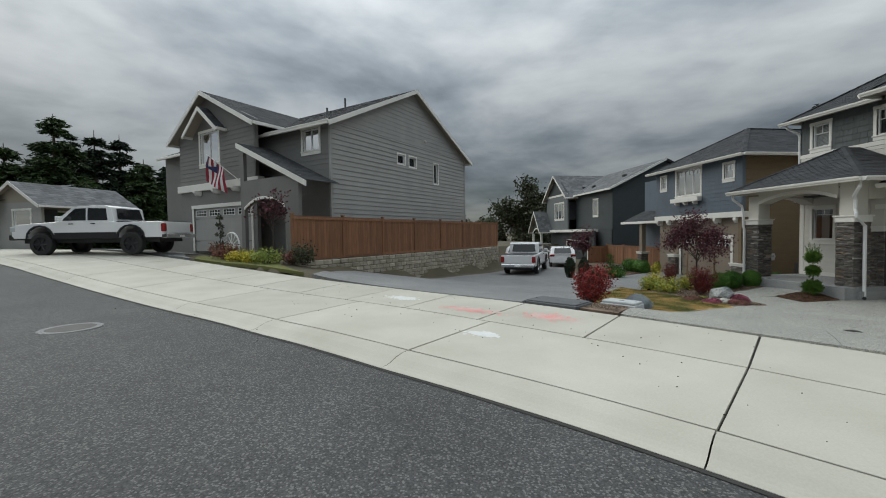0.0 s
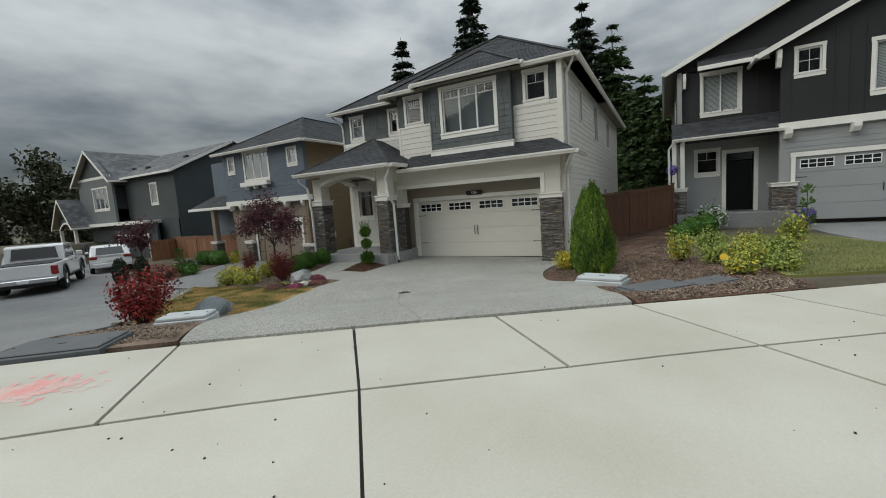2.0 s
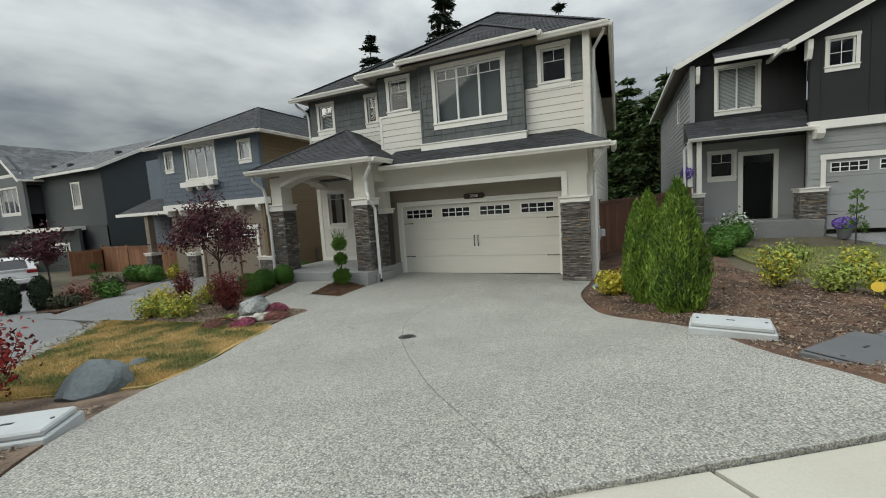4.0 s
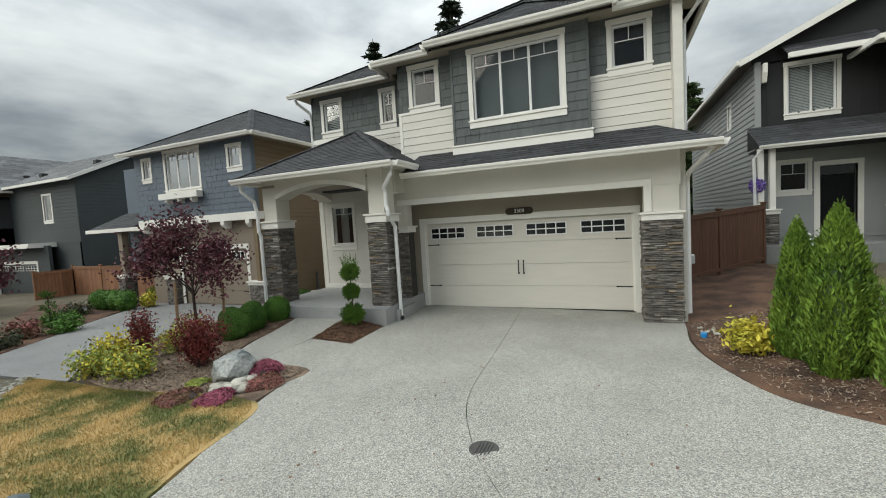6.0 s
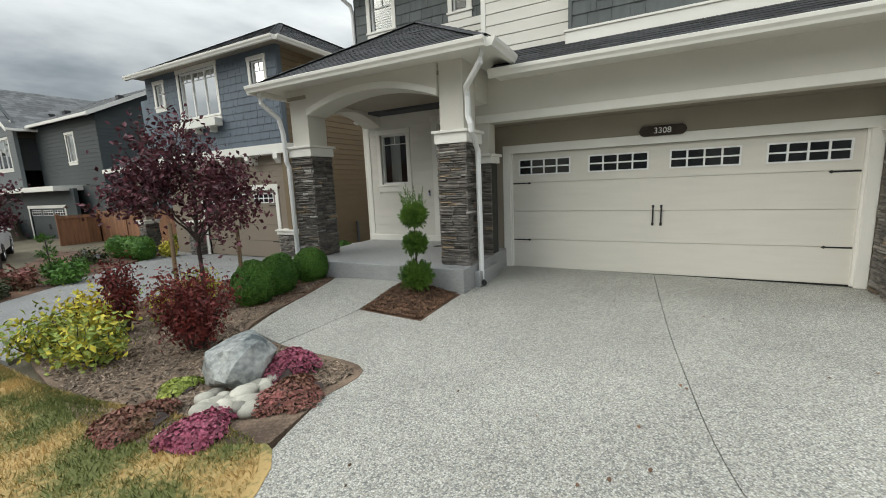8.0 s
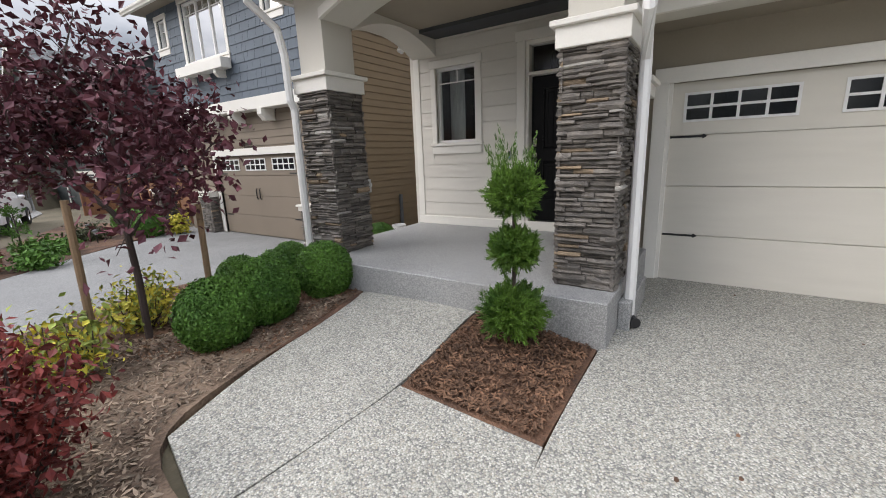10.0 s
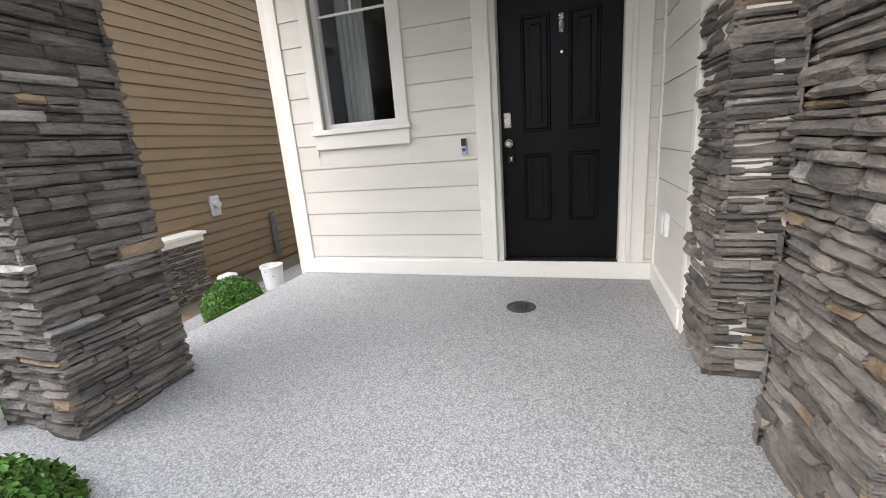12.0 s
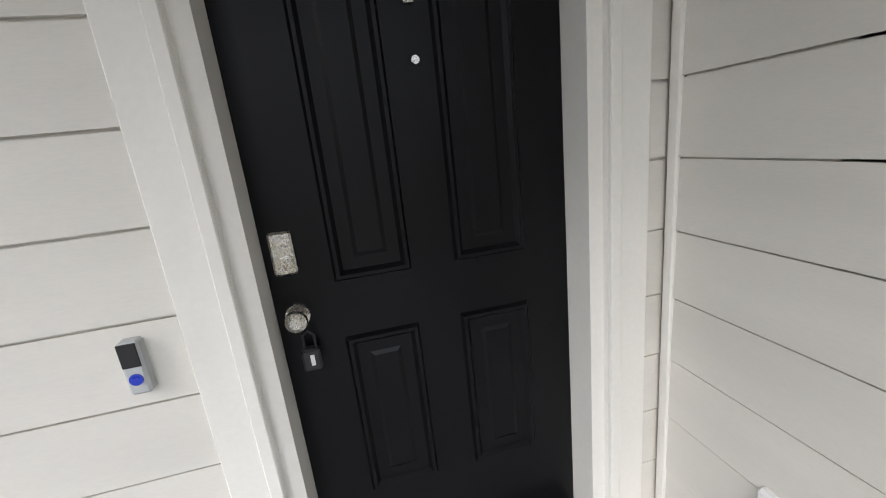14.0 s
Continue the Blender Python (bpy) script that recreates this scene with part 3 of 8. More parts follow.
# drive in two halves, parted by a wandering control joint
DRIVE_L = [(3.45, 5.95), (4.5, 7.15), (5.9, 8.38), (7.5, 9.0), (8.9, 9.6), (10.1, 9.88), (11.5, 9.98), (12.9, 9.98), (14.8, 9.98)]
DRIVE_R = [(6.21, 1.66), (7.3, 2.0), (8.5, 2.5), (9.4, 3.1), (10.4, 3.75), (11.5, 4.1), (12.6, 4.2), (13.7, 4.1), (14.8, 4.1)]
DRIVE_C = [(4.9, 3.75), (5.9, 4.75), (7.0, 5.55), (7.8, 6.1), (8.6, 6.6), (9.6, 6.98), (11.2, 7.15), (12.9, 7.27), (14.8, 7.38)]
drive = tagged(new("driveway"), "grey exposed-aggregate concrete driveway with a curved joint", "driveway", kind="structure")
sheet("drive_panel", DRIVE_L, [(x, y + 0.004) for x, y in DRIVE_C], 56, 22, M["aggregate"], drive)
sheet("drive_panel", [(x, y - 0.004) for x, y in DRIVE_C], DRIVE_R, 56, 18, M["aggregate"], drive)
path_ = tagged(new("front_walk"), "exposed-aggregate concrete walk from the drive to the porch", "walkway", kind="structure")
sheet("walk_panel", [(10.12, 9.87), (10.16, 10.5), (10.22, 11.12)], [(11.44, 9.99), (11.47, 10.5), (11.5, 11.02)], 16, 12, M["aggregate"], path_, lift=0.026)
sheet("walk_panel", [(10.23, 11.135), (11.5, 11.035), (12.68, 11.08)], [(10.42, 11.88), (11.3, 12.22), (12.68, 12.47)], 20, 12, M["aggregate"], path_, lift=0.028)

drain = thing("drain_cover", (8.5, 6.45, ground(8.5, 6.45) + 0.03), "round dark cast-iron drain cover set in the drive", "drain")
db = MB().turned((8.5, 6.45, ground(8.5, 6.45) + 0.022), ((0.14, 0), (0.14, 0.012), (0.125, 0.014), (0.12, 0.012)), 24)
part("rim", db, M["iron"], drain)
for i in range(5):
    h = 0.105 - 0.012 * abs(i - 2)
    part("bar", MB().box(W, 8.5 - h, 8.5 + h, 6.39 + i * 0.03 - 0.006, 6.39 + i * 0.03 + 0.006, ground(8.5, 6.45) + 0.03, ground(8.5, 6.45) + 0.042), M["iron"], drain)

# the shared lane between the retaining wall and the neighbours
lane = [(-2.9, 13.0), (-2.0, 16.0), (0.6, 19.0), (3.4, 22.2), (6.6, 25.8), (9.6, 29.5), (12.5, 34.0), (15.0, 40.0), (17.0, 48.0)]
lane_r = [(2.25, 7.5), (3.6, 9.4), (5.2, 11.2), (6.9, 13.2), (8.4, 15.2), (9.4, 19.0), (10.9, 24.0), (13.0, 29.5), (15.0, 35.0)]
tagged(sheet("lane", lane, lane_r, 60, 24, M["lane"], lift=0.02), "smooth grey paved lane shared by the houses", "lane", kind="structure")
sheet_h2 = sheet("neighbour_drive", [(8.8, 17.9), (10.3, 19.3), (12.9, 21.3), (16.0, 23.0)], [(8.8, 13.9), (11.0, 15.9), (13.5, 16.3), (16.0, 16.5)], 24, 16, M["lane"], lift=0.035)
tagged(sheet_h2, "smooth grey concrete drive of the blue house", "driveway", kind="structure")

# planted beds and lawns
bed_1 = sheet("planting_bed", [(8.85, 9.64), (8.45, 10.8), (8.7, 12.6), (9.0, 13.9), (9.6, 15.0)], [(9.5, 9.78), (10.1, 9.86), (10.2, 11.05), (10.42, 11.9), (11.3, 12.25), (12.68, 12.5)], 24, 14, M["mulch_grey"], lift=0.035)
tagged(bed_1, "planting bed of grey-brown bark mulch", "planting bed", kind="structure")
bed_1b = sheet("planting_bed", [(9.6, 15.0), (11.2, 16.0), (13.4, 16.4), (15.6, 16.4)], [(11.3, 12.25), (12.68, 12.5), (13.1, 13.68), (15.6, 13.8)], 20, 12, M["mulch"], lift=0.033)
tagged(bed_1b, "bed of brown bark mulch beside the porch", "planting bed", kind="structure")
bed_2 = sheet("planting_bed", [(11.455, 10.0), (12.1, 10.0), (12.68, 10.0)], [(11.51, 11.02), (12.1, 11.04), (12.68, 11.07)], 12, 12, M["mulch"], lift=0.015)
tagged(bed_2, "small square bed of red-brown bark mulch", "planting bed", kind="structure")
bed_3 = sheet("planting_bed", [(6.25, 1.6), (7.3, 1.95), (8.5, 2.45), (9.4, 3.05), (10.4, 3.7), (11.5, 4.05), (12.6, 4.15), (14.0, 4.1), (21.0, 4.0)], [(7.4, -0.3), (8.3, -0.4), (9.2, -0.4), (10.4, -0.3), (11.5, 0.2), (12.6, 0.7), (14.0, 1.0), (15.5, 1.0), (22.0, 0.9)], 40, 14, M["mulch"], lift=0.01)
tagged(bed_3, "sloping bed of brown bark mulch between two houses", "planting bed", kind="structure")
bed_4 = sheet("planting_bed", [(2.4, 7.6), (3.3, 8.9), (4.4, 10.0), (5.0, 10.6)], [(3.5, 6.1), (4.5, 7.25), (5.2, 7.85), (5.9, 8.45)], 20, 10, M["mulch_grey"], lift=0.012)
tagged(bed_4, "wedge of weathered bark mulch beside the drive", "planting bed", kind="structure")
lawn_1 = sheet("lawn", [(5.0, 10.6), (6.0, 11.9), (7.4, 13.5), (8.8, 15.2)], [(5.9, 8.42), (7.3, 8.97), (8.84, 9.62), (8.6, 11.8)], 24, 14, M["lawn"], lift=0.034)
tagged(lawn_1, "small lawn scorched to straw yellow", "lawn", kind="structure")
lawn_2 = sheet("lawn", [(9.3, -0.4), (11.0, -0.3), (13.0, 0.2), (15.0, 0.6), (17.5, 0.6)], [(9.0, -3.4), (11.0, -3.8), (13.0, -4.0), (15.0, -3.4), (17.5, -2.6)], 20, 12, M["lawn_green"], lift=0.034)
tagged(lawn_2, "short green and yellow lawn", "lawn", kind="structure")
drive_5 = sheet("neighbour_drive", [(10.0, -3.6), (13.0, -3.4), (17.0, -3.1), (21.4, -3.0)], [(13.6, -9.5), (15.0, -9.2), (18.0, -9.0), (21.4, -9.0)], 14, 10, M["lane"], lift=0.04)
tagged(drive_5, "smooth grey concrete drive of the dark house", "driveway", kind="structure")
drive_4 = sheet("neighbour_drive", [(-8.5, 17.2), (-9.5, 19.0), (-9.0, 21.0)], [(-17.5, 23.8), (-16.5, 25.0), (-15.5, 26.5)], 14, 10, M["lane"], lift=0.04)
tagged(drive_4, "grey concrete drive of the corner house", "driveway", kind="structure")
lawn_4 = sheet("lawn", [(-3.2, 13.2), (-4.4, 15.0), (-5.0, 17.0)], [(-8.3, 17.1), (-8.6, 18.0), (-8.8, 19.0)], 14, 10, M["lawn_green"], lift=0.034)
tagged(lawn_4, "strip of green lawn before the corner house", "lawn", kind="structure")

# ---- house parts ----


def holes(u0, u1, z0, z1, openings):
    """The rectangle without its openings, as smaller rectangles."""
    us = sorted({u0, u1, *[min(max(v, u0), u1) for o in openings for v in o[:2]]})
    zs = sorted({z0, z1, *[min(max(v, z0), z1) for o in openings for v in o[2:]]})
    out = []
    for a, b in zip(us, us[1:]):
        run = None
        for c, d in zip(zs, zs[1:]):
            mu, mz = (a + b) / 2, (c + d) / 2
            if any(o[0] < mu < o[1] and o[2] < mz < o[3] for o in openings):
                continue
            out.append((a, b, c, d))
    return out


def wall(house, F, u0, u1, z0, z1, openings=(), material=None, depth=0.16, name="wall"):
    mb = MB()
    for a, b, c, d in holes(u0, u1, z0, z1, openings):
        mb.box(F, a, b, -depth, 0, c, d)
    return part(name, weld(mb), material, house)


def planks(parent, F, u0, u1, z0, z1, openings, material, exp=0.19, single=True, proud=0.014, joint=3.6, seed=1, slit=0.009):
    """Lapped boards, thicker at the foot; single: each an object of its own."""
    rng = random.Random(seed)
    all_mb = MB()
    z = z0
    while z < z1 - 0.01:
        top = min(z + exp, z1)
        cuts, c = [u0], u0 + rng.uniform(0.6, joint)
        while c < u1 - 0.4:
            cuts.append(c)
            c += joint
        cuts.append(u1)
        for a, b in zip(cuts, cuts[1:]):
            for p, q, r, s in holes(a, b, z, top, [o for o in openings if o[3] > z and o[2] < top and o[1] > a and o[0] < b]):
                if q - p < 0.004 or s - r < 0.004:
                    continue
                mb = MB() if single else all_mb
                if s > top - 0.001 and s - r > 0.03:
                    s -= slit
                t0, t1 = 0.01 + proud * 0.75 * (z + exp - r) / exp, 0.01 + proud * 0.75 * (z + exp - s) / exp
                e = 0.0008
                mb.add([F.pt(p + e, 0.0, r), F.pt(q - e, 0.0, r), F.pt(q - e, t0, r), F.pt(p + e, t0, r), F.pt(p + e, 0.0, s), F.pt(q - e, 0.0, s), F.pt(q - e, t1, s), F.pt(p + e, t1, s)],
                       ((0, 1, 2, 3), (3, 2, 6, 7), (4, 7, 6, 5), (0, 3, 7, 4), (1, 5, 6, 2)))
                if single:
                    part("plank", mb, material, parent)
        z += exp
    if not single:
        return part("siding", all_mb, material, parent)


def shakes(parent, F, u0, u1, z0, z1, openings, material, exp=0.2, seed=2, single=True):
    """Courses of shingle boards of uneven width."""
    rng = random.Random(seed)
    all_mb = MB()
    z, n = z0, 0
    while z < z1 - 0.02:
        top = min(z + exp, z1)
        u = u0 - rng.uniform(0, 0.2)
        while u < u1:
            w = rng.choice((0.14, 0.2, 0.26, 0.3, 0.34))
            a, b = max(u, u0), min(u + w, u1)
            if b - a > 0.02:
                mb = MB() if single else all_mb
                lift = rng.uniform(0.012, 0.017)
                for p, q, r, s in holes(a, b, z, top, [o for o in openings if o[3] > z and o[2] < top and o[1] > a and o[0] < b]):
                    if q - p < 0.006 or s - r < 0.006:
                        continue
                    t0, t1 = 0.003 + lift * (z + exp - r) / exp, 0.003 + lift * (z + exp - s) / exp
                    e = 0.003
                    mb.add([F.pt(p + e, 0, r), F.pt(q - e, 0, r), F.pt(q - e, t0, r), F.pt(p + e, t0, r), F.pt(p + e, 0, s), F.pt(q - e, 0, s), F.pt(q - e, t1, s), F.pt(p + e, t1, s)],
                           ((0, 1, 2, 3), (3, 2, 6, 7), (4, 7, 6, 5), (0, 3, 7, 4), (1, 5, 6, 2)))
                if single and mb.v:
                    part("shake", mb, material, parent)
                n += 1
            u += w
        z += exp
    if not single:
        return part("shake_siding", all_mb, material, parent)


def window(house, F, u0, u1, z0, z1, bars=(), rails=(), trim=0.09, sill=True, room="room", grid=None, recess=0.05, trim_mat=None, muntin_top=None, deep=1.2, blind=False):
    """A window: u0..z1 is the glazed opening. bars: upright frame bars (fractions); muntin_top: fraction of the height under a row of small panes."""
    tm = trim_mat or M["trim"]
    win = part("window", MB().box(F, u0 - 0.001, u1 + 0.001, -0.1, -0.085, z1 - 0.03, z1 + 0.001), M["white"], house)
    if trim:
        t = trim
        part("casing", MB().box(F, u0 - t, u0, -0.02, 0.03, z0 - (0 if sill else t), z1, 0.004), tm, win)
        part("casing", MB().box(F, u1, u1 + t, -0.02, 0.03, z0 - (0 if sill else t), z1, 0.004), tm, win)
        part("head_trim", MB().box(F, u0 - t - 0.015, u1 + t + 0.015, -0.02, 0.036, z1, z1 + t * 1.15, 0.004), tm, win)
        if sill:
            part("window_sill", MB().box(F, u0 - t - 0.02, u1 + t + 0.02, -0.05, 0.055, z0 - 0.045, z0, 0.005), tm, win)
            part("apron", MB().box(F, u0 - t, u1 + t, -0.02, 0.032, z0 - 0.045 - t * 1.3, z0 - 0.047, 0.004), tm, win)
        else:
            part("foot_trim", MB().box(F, u0, u1, -0.02, 0.03, z0 - t, z0, 0.004), tm, win)
    fr = MB()
    w = 0.045
    fr.box(F, u0, u0 + w, -recess - 0.05, -recess + 0.02, z0, z1).box(F, u1 - w, u1, -recess - 0.05, -recess + 0.02, z0, z1)
    fr.box(F, u0 + w, u1 - w, -recess - 0.05, -recess + 0.02, z0, z0 + w).box(F, u0 + w, u1 - w, -recess - 0.05, -recess + 0.02, z1 - w, z1)
    for bfrac in bars:
        c = u0 + (u1 - u0) * bfrac
        fr.box(F, c - w * 0.55, c + w * 0.55, -recess - 0.045, -recess + 0.01, z0 + w, z1 - w)
    for rfrac in rails:
        c = z0 + (z1 - z0) * rfrac
        fr.box(F, u0 + w, u1 - w, -recess - 0.045, -recess + 0.01, c - w * 0.4, c + w * 0.4)
    part("window_frame", fr, M["white"], win)
    if grid or muntin_top:
        mu = MB()
        g = 0.009
        if muntin_top:
            c = z0 + (z1 - z0) * muntin_top
            mu.box(F, u0 + w, u1 - w, -recess - 0.012, -recess - 0.002, c - g, c + g)
            edges = [0, *bars, 1]
            for a, b in zip(edges, edges[1:]):
                m_ = u0 + (u1 - u0) * (a + b) / 2
                mu.box(F, m_ - g, m_ + g, -recess - 0.012, -recess - 0.002, c + g, z1 - w)
        if grid:
            for i in range(1, grid[0]):
                m_ = u0 + (u1 - u0) * i / grid[0]
                mu.box(F, m_ - g, m_ + g, -recess - 0.012, -recess - 0.002, z0 + w, z1 - w)
            for i in range(1, grid[1]):
                m_ = z0 + (z1 - z0) * i / grid[1]
                mu.box(F, u0 + w, u1 - w, -recess - 0.0125, -recess - 0.0025, m_ - g, m_ + g)
        part("muntin", mu, M["white"], win)
    edges = [0, *bars, 1]
    for a, b in zip(edges, edges[1:]):
        p, q = u0 + (u1 - u0) * a, u0 + (u1 - u0) * b
        pane = part("pane", MB().quad(F.pt(p + 0.01, -recess - 0.02, z0 + 0.01), F.pt(q - 0.01, -recess - 0.02, z0 + 0.01), F.pt(q - 0.01, -recess - 0.02, z1 - 0.01), F.pt(p + 0.01, -recess - 0.02, z1 - 0.01)), M["glass"], win)
        pane.visible_shadow = False
    # closed box behind the glass; its dark colour paints the room's shade
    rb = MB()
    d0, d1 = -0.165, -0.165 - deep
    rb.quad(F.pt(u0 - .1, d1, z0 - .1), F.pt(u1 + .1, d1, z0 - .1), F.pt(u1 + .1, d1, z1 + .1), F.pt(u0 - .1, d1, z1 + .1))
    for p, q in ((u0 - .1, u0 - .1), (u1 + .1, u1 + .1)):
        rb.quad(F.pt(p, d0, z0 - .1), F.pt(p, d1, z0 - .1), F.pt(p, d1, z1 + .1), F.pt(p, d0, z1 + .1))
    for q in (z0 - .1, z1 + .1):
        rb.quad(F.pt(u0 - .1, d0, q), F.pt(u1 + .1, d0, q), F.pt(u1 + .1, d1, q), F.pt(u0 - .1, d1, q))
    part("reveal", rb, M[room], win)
    if blind:
        bl = MB()
        k = int((z1 - z0) / 0.05)
        for i in range(k):
            z = z0 + 0.02 + i * 0.05
            bl.add([F.pt(u0 + .03, -.12, z), F.pt(u1 - .03, -.12, z), F.pt(u1 - .03, -.145, z + .042), F.pt(u0 + .03, -.145, z + .042)], ((0, 1, 2, 3),))
        part("blind", bl, M["blind"], win)
    return win


def roof_side(mb, a, b, c, d, exp=0.14, tab=0.3, thick=0.008, seed=3):
    """Shingle courses on a slope: eave from a to b, top from d (over a) to c (over b)."""
    rng = random.Random(seed)
    a, b, c, d = Vector(a), Vector(b), Vector(c), Vector(d)
    n = (b - a).cross(d - a)
    if n.length < 1e-6:
        n = (b - a).cross(c - a)
    n.normalize()
    if n.z < 0:
        n = -n
    mb.quad(a - n * .004, b - n * .004, c - n * .004, d - n * .004)
    h = max((d - a).length, (c - b).length) * 0.5 + min((d - a).length, (c - b).length) * 0.5
    k = max(2, int(h / exp))
    for i in range(k):
        f0, f1 = i / k, min(1.0, (i + 1.12) / k)
        p, q, r, s = a.lerp(d, f0), b.lerp(c, f0), b.lerp(c, f1), a.lerp(d, f1)
        ln = (q - p).length
        if ln < 0.05:
            continue
        m = max(1, int(ln / tab))
        cuts = [0.0] + sorted(min(1, max(0, (j + rng.uniform(-0.3, 0.3) + 0.5 * (i % 2)) / m)) for j in range(1, m)) + [1.0]
        for x, y in zip(cuts, cuts[1:]):
            if y - x < 1e-4:
                continue
            th = thick * rng.uniform(0.7, 1.5)
            g = 0.003 / ln
            v = [p.lerp(q, x + g) + n * th, p.lerp(q, y - g) + n * th, s.lerp(r, y - g) + n * 0.001, s.lerp(r, x + g) + n * 0.001, p.lerp(q, x + g), p.lerp(q, y - g)]
            mb.add(v, ((0, 1, 2, 3), (4, 5, 1, 0)))
    return mb


def slab_poly(mb, pts, thick):
    """A flat polygon with thickness below it."""
    k = len(pts)
    vs = [Vector(p) for p in pts] + [Vector(p) - Z * thick for p in pts]
    return mb.add(vs, [tuple(range(k)), tuple(range(2 * k - 1, k - 1, -1))] + [(i, (i + 1) % k, (i + 1) % k + k, i + k) for i in range(k)])


def gutter(house, a, b, out, name="gutter", mat_=None, size=0.12):
    """An ogee gutter from a to b; out points away from the house."""
    a, b, o = Vector(a), Vector(b), Vector(out).normalized()
    w = (b - a).normalized()
    s = size
    prof = ((0, 0), (0, -s), (s * 0.62, -s), (s * 0.72, -s * 0.72), (s * 0.95, -s * 0.42), (s, -s * 0.06), (s * 0.9, 0), (s * 0.86, -s * 0.1), (s * 0.1, -s * 0.1))
    mb = MB()
    k = len(prof)
    vs = [p + o * x + Z * z for p in (a, b) for x, z in prof]
    mb.add(vs, [(i, (i + 1) % k, (i + 1) % k + k, i + k) for i in range(k)] + [tuple(range(k)), tuple(range(2 * k - 1, k - 1, -1))])
    return part(name, mb, mat_ or M["trim"], house)


def downspout(house, pts, w=0.075, d=0.055, mat_=None):
    mb = MB()
    pts = [Vector(p) for p in pts]
    mb.tube(pts, 0.045, 8)
    return part("downspout", mb, mat_ or M["white"], house)


def hip(house, x0, x1, y0, y1, z, rise, material, ridge_x=True, exp=0.16, over=None, seed=5, front_only=False):
    """A hipped roof over a rectangle."""
    mb = MB()
    half = (y1 - y0) / 2
    ya = (y0 + y1) / 2
    run = half
    zt = z + rise
    A, B, C, D = Vector((x0, y0, z)), Vector((x0, y1, z)), Vector((x1, y1, z)), Vector((x1, y0, z))
    R0, R1 = Vector((x0 + run, ya, zt)), Vector((max(x1 - run, x0 + run), ya, zt))
    roof_side(mb, A, B, R0, R0, exp, 0.34, seed=seed)
    roof_side(mb, D, A, R0, R1, exp, 0.34, seed=seed + 1)
    roof_side(mb, B, C, R1, R0, exp, 0.34, seed=seed + 2)
    roof_side(mb, C, D, R1, R1, exp, 0.34, seed=seed + 3)
    roof = part("roof", mb, material, house)
    slab = MB()
    slab.add([(x0 + .02, y0 + .02, z - .03), (x1 - .02, y0 + .02, z - .03), (x1 - .02, y1 - .02, z - .03), (x0 + .02, y1 - .02, z - .03)], ((0, 1, 2, 3),))
    part("soffit", slab, M["taupe"], roof)
    cap = MB()
    for p, q in ((A, R0), (B, R0), (R0, R1), (D, R1), (C, R1)):
        if (q - p).length > 0.3:
            k = max(2, int((q - p).length / 0.25))
            for i in range(k):
                s, e = p.lerp(q, i / k), p.lerp(q, (i + 1.1) / k)
                d = (e - s).normalized()
                sd = d.cross(Z).normalized() * 0.12
                cap.add([s + sd + Z * .0, s + Z * .045, s - sd + Z * .0, e + sd * .98 - Z * .005, e + Z * .035, e - sd * .98 - Z * .005], ((0, 1, 4, 3), (1, 2, 5, 4), (0, 2, 1)))
    part("ridge_cap", cap, material, roof)
    return roof

# ---- the cream house with the stone piers ----
house = thing("house", (18.0, 8.0, 0.0), "two-storey cream and grey-green house with stone piers and a double garage", "house")


def FX(x):
    return Frame((x, 0, 0), (0, 1, 0), (-1, 0, 0))


def FY(y, out):
    return Frame((0, y, 0), (1, 0, 0), (0, out, 0))


PORCH = 0.365
FLOOR0 = -0.15
# entry wall
DOOR = (10.70, 11.68, 0.42, 2.98)
WIN = (12.47, 13.19, 1.69, 2.83)
FE = FX(15.33)
entry = wall(house, FE, 10.32, 13.60, FLOOR0, 3.45, [DOOR, WIN], M["cream"], name="entry_wall")
planks(entry, FE, 10.50, 13.52, 0.3235, 3.3, [(10.57, 11.81, 0, 3.1), (12.38, 13.28, 1.46, 2.95)], M["cream"], 0.2065, seed=4, joint=60, proud=0.006, slit=0.008)
part("corner_board", MB().box(FE, 13.50, 13.615, -0.02, 0.026, 0.5, 3.3, 0.004), M["trim"], entry)
part("base_board", MB().box(FE, 10.50, 13.62, 0.0, 0.035, PORCH, 0.5, 0.005), M["trim"], entry)
entry_window = window(house, FE, *WIN, bars=(), trim=0.095, muntin_top=0.8, deep=2.4, room="room")
drape = MB()
for k in range(10):
    u_a, u_b = 12.84 + 0.028 * k, 12.84 + 0.028 * (k + 1)
    n_a, n_b = -0.3 + 0.025 * (k % 2), -0.3 + 0.025 * ((k + 1) % 2)
    drape.quad(FE.pt(u_a, n_a, 1.66), FE.pt(u_b, n_b, 1.66), FE.pt(u_b, n_b, 2.86), FE.pt(u_a, n_a, 2.86))
part("curtain", drape, M["blind"], entry_window, "pale hanging curtain")
# side wall of the entry, joining the garage
FI = FY(10.49, 1)
inner = wall(house, FI, 13.98, 15.33, FLOOR0, 3.45, [], M["cream"], name="entry_side_wall")
planks(inner, FI, 14.42, 15.30, 0.3235, 3.3, [], M["cream"], 0.2065, seed=9, joint=60, proud=0.006, slit=0.006)
part("corner_board", MB().box(FI, 15.27, 15.303, 0.0, 0.024, 0.5, 3.3, 0.003), M["trim"], inner)
part("corner_board", MB().box(FI, 14.37, 14.43, 0.0, 0.022, PORCH, 3.3, 0.003), M["trim"], inner)
part("base_board", MB().box(FI, 14.43, 15.292, 0.0, 0.033, PORCH, 0.5, 0.005), M["trim"], inner)

